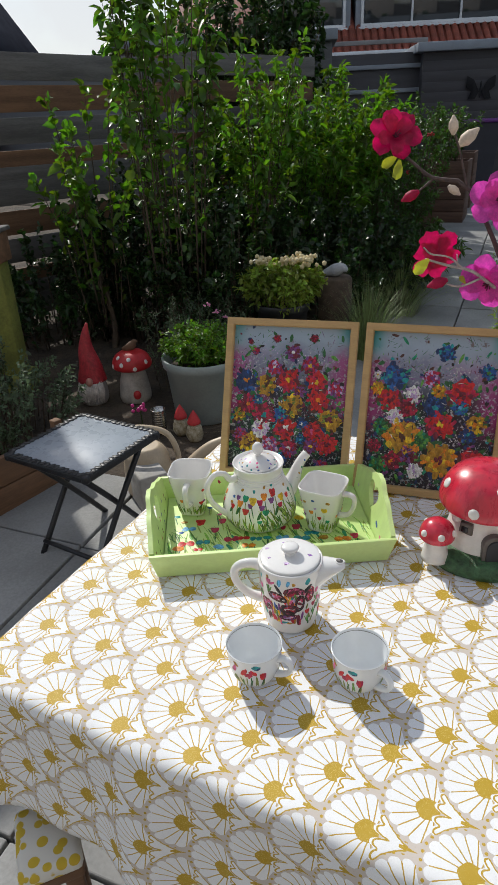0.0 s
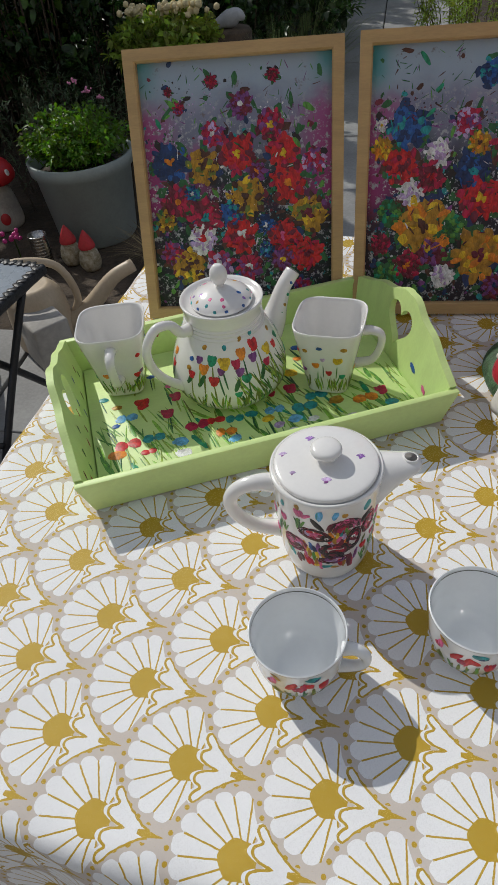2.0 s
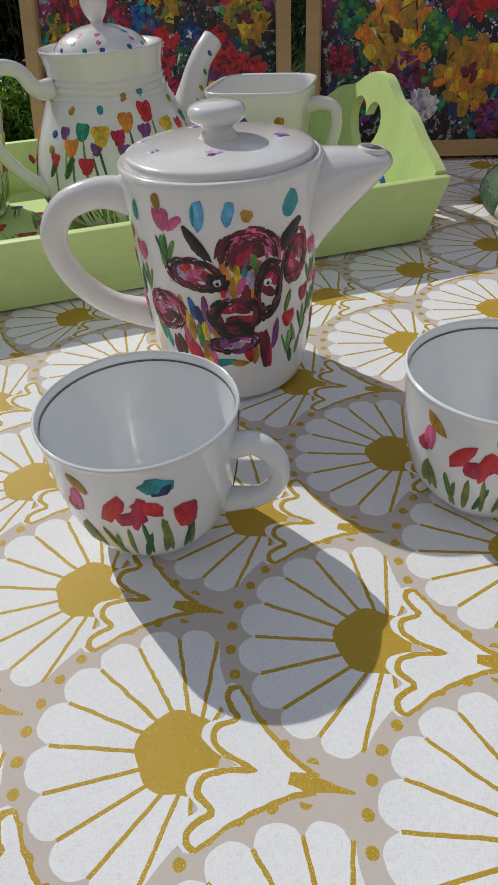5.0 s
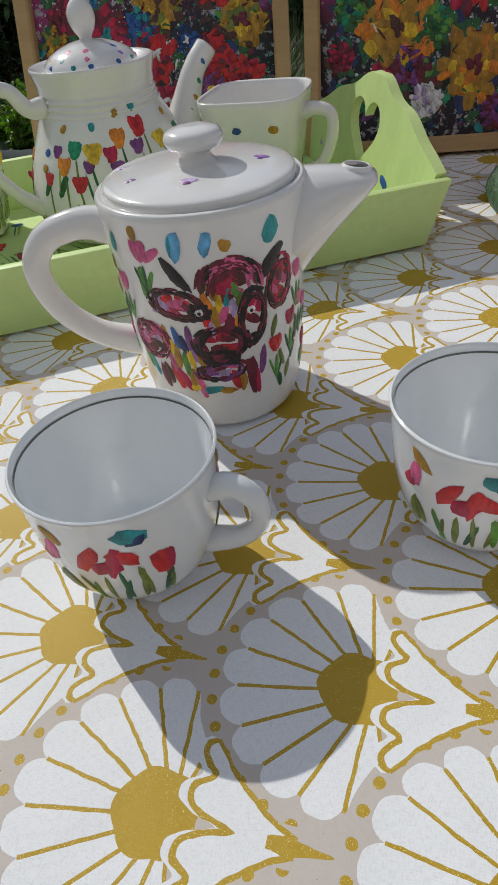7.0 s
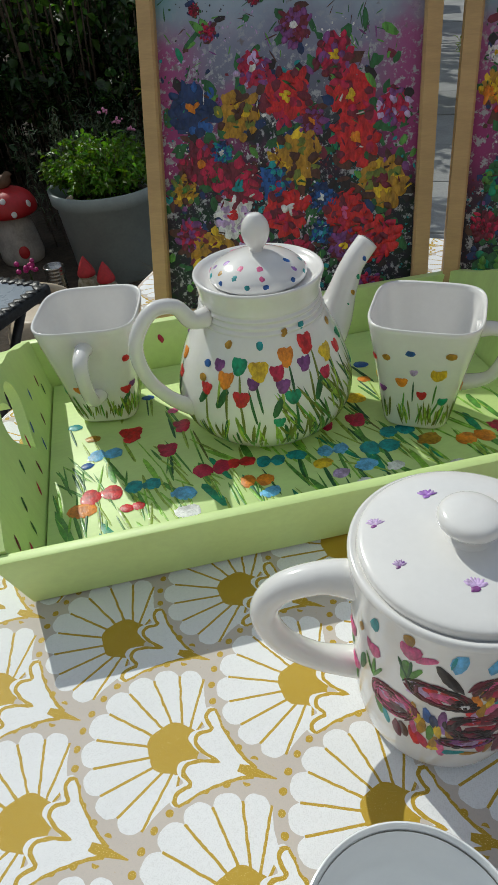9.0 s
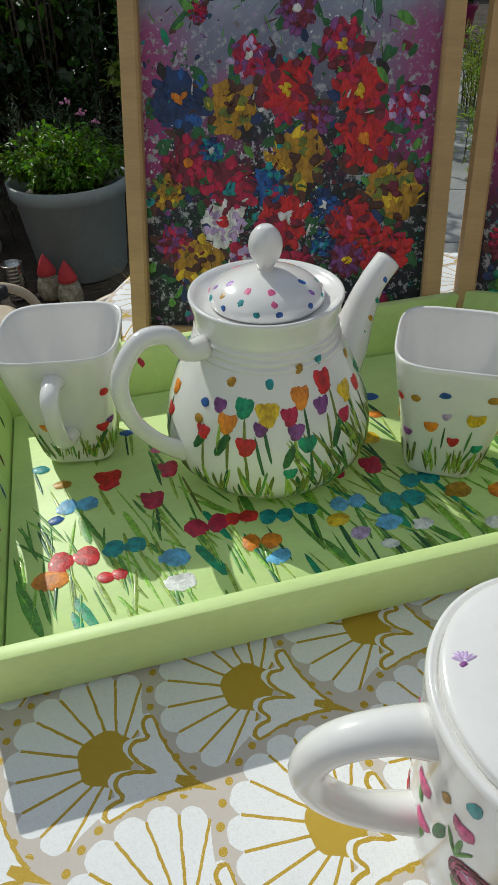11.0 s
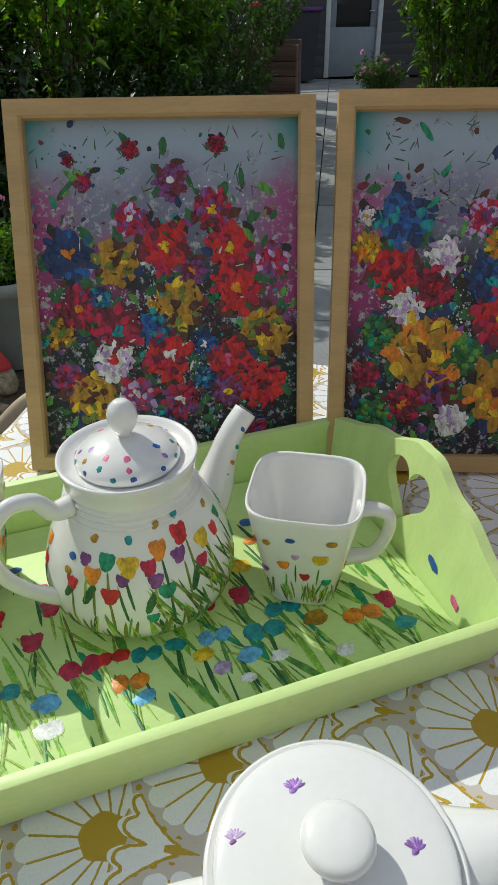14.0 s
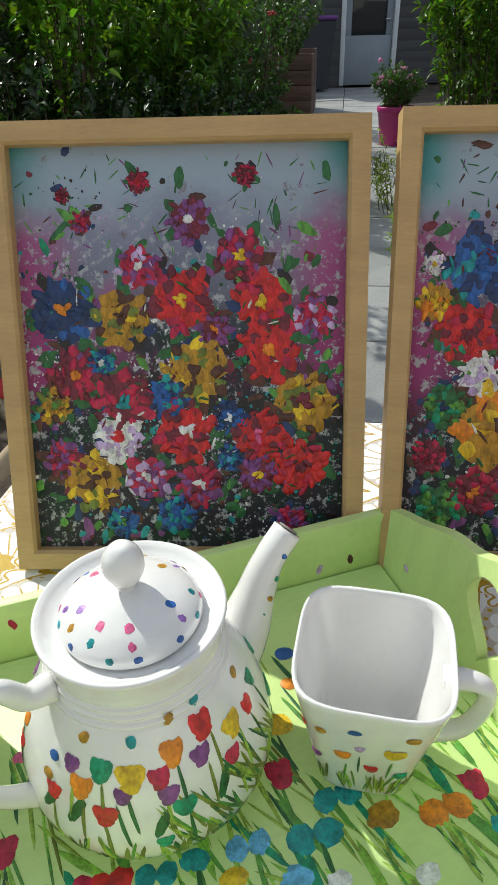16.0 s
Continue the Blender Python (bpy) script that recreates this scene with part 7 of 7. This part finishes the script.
hs = thing("terraced_house", pose(0, 0, 0), "brick house with red tiled roof and white dormer windows", "house")
part("wall", box((16, 0.3, 2.85), (5.05, 18.3, 1.42), 0.01), brick_red, hs)
part("roof_deck", box((16, 6.4, 0.12), (5.05, 20.9, 4.55), 0.01, (33, 0, 0)), tile_red, hs)
tl = bmesh.new()
tube([(0, -0.2, -0.006), (0, 0.0, 0.0), (0, 0.2, 0.006)], 0.075, 10, steps=2, bm=tl)
tme = bpy.data.meshes.new("tile")
tl.to_mesh(tme)
tl.free()
tme.materials.append(tile_red)
roofp = bpy.data.objects["roof_deck"]
for i in range(48):
    for j in range(5):
        ob = new("tile", tme)
        ob.parent = hs
        ob.matrix_basis = pose(3, 20.9, 4.55, 33, 0, 0) @ pose(-4.3 + i * 0.18, -3.05 + j * 0.36, 0.075, -1.5, 0, 0)
part("gutter", tube([(-2.9, 18.1, 2.86), (3, 18.1, 2.86), (13, 18.1, 2.86)], 0.07, 10, steps=4), white_paint, hs)
for x, w, cells in ((0.55, 1.75, 2), (3.65, 3.7, 3)):
    part("dormer", box((w + 0.25, 2.4, 1.85), (x, 20.35, 4.35), 0.01), blue_grey, hs)
    window(hs, pose(x, 19.12, 3.52), w, 1.35, cells, white_paint)
    part("dormer_roof", box((w + 0.5, 2.9, 0.12), (x, 20.3, 5.33), 0.01), dark_roof, hs)

gh = thing("gabled_house", pose(0, 0, 0), "distant dark gabled house with a black roof", "house")
bm = prism([(-4.2, 0), (3.0, 0), (3.0, 1.4), (0.0, 5.6), (-4.2, 5.6)], 8.0, pose(-9.6, 19.0, 0.3), 0.01)
slate = surface("dark_slate_cladding", (0.022, 0.024, 0.032), rough=0.95, var=0.2, big=2, fine=40, relief=0)
slate.node_tree.nodes["Principled BSDF"].inputs["Specular IOR Level"].default_value = 0.0
part("gable", bm, slate, gh)
part("roof", prism([(3.3, 1.1), (0.0, 5.8), (0.0, 5.62), (3.12, 1.1)], 8.3, pose(-9.6, 19.0, 0.3), 0.01), slate, gh)
part("downpipe", tube([(-6.9, 14.9, 0.4), (-6.9, 14.9, 2.2), (-6.85, 14.85, 3.1), (-6.5, 14.8, 3.3)], 0.05, 8, steps=12), white_paint, gh)
lw = thing("low_garage", pose(0, 0, 0), "low grey garage row beyond the fence", "garage")
part("wall", box((7.0, 4, 2.55), (-3.4, 17.5, 1.4), 0.02), clad_grey, lw)
part("roof_edge", box((7.2, 4.2, 0.12), (-3.4, 17.5, 2.72), 0.01), white_paint, lw)
shrub("distant_tree", (-4.5, 24.0), 4.6, 2.0, 120, 60, 0.30, 0.6, leaf_mid, "distant round tree beyond the roofs", "tree", 41, start=0.3, upright=0.6, trunk=1.2, thick=0.03)
shrub("distant_tree", (-2.4, 22.5), 4.4, 1.2, 90, 60, 0.25, 0.6, leaf_mid, "distant slender tree beyond the roofs", "tree", 42, start=0.3, upright=0.9, trunk=1.2, thick=0.03)
shrub("climbing_shrub", (-0.4, 9.2), 3.1, 1.0, 120, 60, 0.10, 0.6, leaf_shaded, "tall dark shrub growing up beside the grey shed", "shrub", 43, start=0.2, upright=0.9, trunk=0.5, base=0.5, thick=0.012)

# ---- unseen walls added to close the place and shape its light ----
hw = thing("bounce_wall_south", pose(0, 0, 0), "unseen plain wall added behind the terrace, bouncing sun back", "wall", kind="structure")
# Never in view; its paleness sets how much sun returns to the table.
part("render_coat", box((16, 0.3, 5.5), (0, -4.6, 2.7), 0.01), surface("pale_render", (0.42, 0.385, 0.35), rough=0.9, var=0.12, big=1.5, fine=50), hw)

# Added out of view; its length and height set the shade beside the table.
ww = thing("shade_wall_west", pose(-4.75, 4.32, 0, 0, 0, 36), "unseen plain wall added beyond the fence to cast shade", "wall", kind="structure")
part("render_coat", box((4.25, 0.3, 4.4), (0, 0, 2.15), 0.01), brick_red, ww)

# ---- cushion by the table's foot ----
cu = thing("seat_cushion", pose(-0.335, 0.665, 0.41, 0, 0, 25), "yellow and white patterned cushion on a low stool", "cushion")
m, nt, bs = node_mat("yellow_dotted_cotton")
vor = nt.nodes.new("ShaderNodeTexVoronoi")
vor.inputs["Scale"].default_value = 45
nt.links.new(objvec(nt), vor.inputs["Vector"])
nt.links.new(mixc(nt, smooth(nt, vor.outputs["Distance"], 0.40, 0.46), (0.62, 0.44, 0.04), (0.72, 0.70, 0.64)), bs.inputs["Base Color"])
bs.inputs["Roughness"].default_value = 0.85
bm = box((0.105, 0.13, 0.035), (0, 0, 0.0175), 0.012)
part("cover", bm, m, cu)
so = thing("low_stool", pose(-0.335, 0.665, rise(0.665), 0, 0, 25), "plain low wooden stool under the cushion", "stool")
part("seat", box((0.10, 0.12, 0.025), (0, 0, 0.3765), 0.006), brown_wood, so)
for x in (-0.03, 0.03):
    for y in (-0.04, 0.04):
        part("leg", box((0.03, 0.03, 0.365), (x, y, 0.1825), 0.004), brown_wood, so)

# paving last: many alike slabs
lay_slabs("garden_path", "grey concrete slab path leading to the garden house", (0.50, 2.35), 2, 18, 0.62, 0.62, lambda x, y: y < 12.9)
lay_slabs("terrace", "grey concrete slab terrace under the table", (-1.3, -4.4), 20, 14, 0.5, 0.5, lambda x, y: y < 2.42 and not (y > 2.0 and on_path(x, y)) and not (x < -1.2 and y > 1.6))
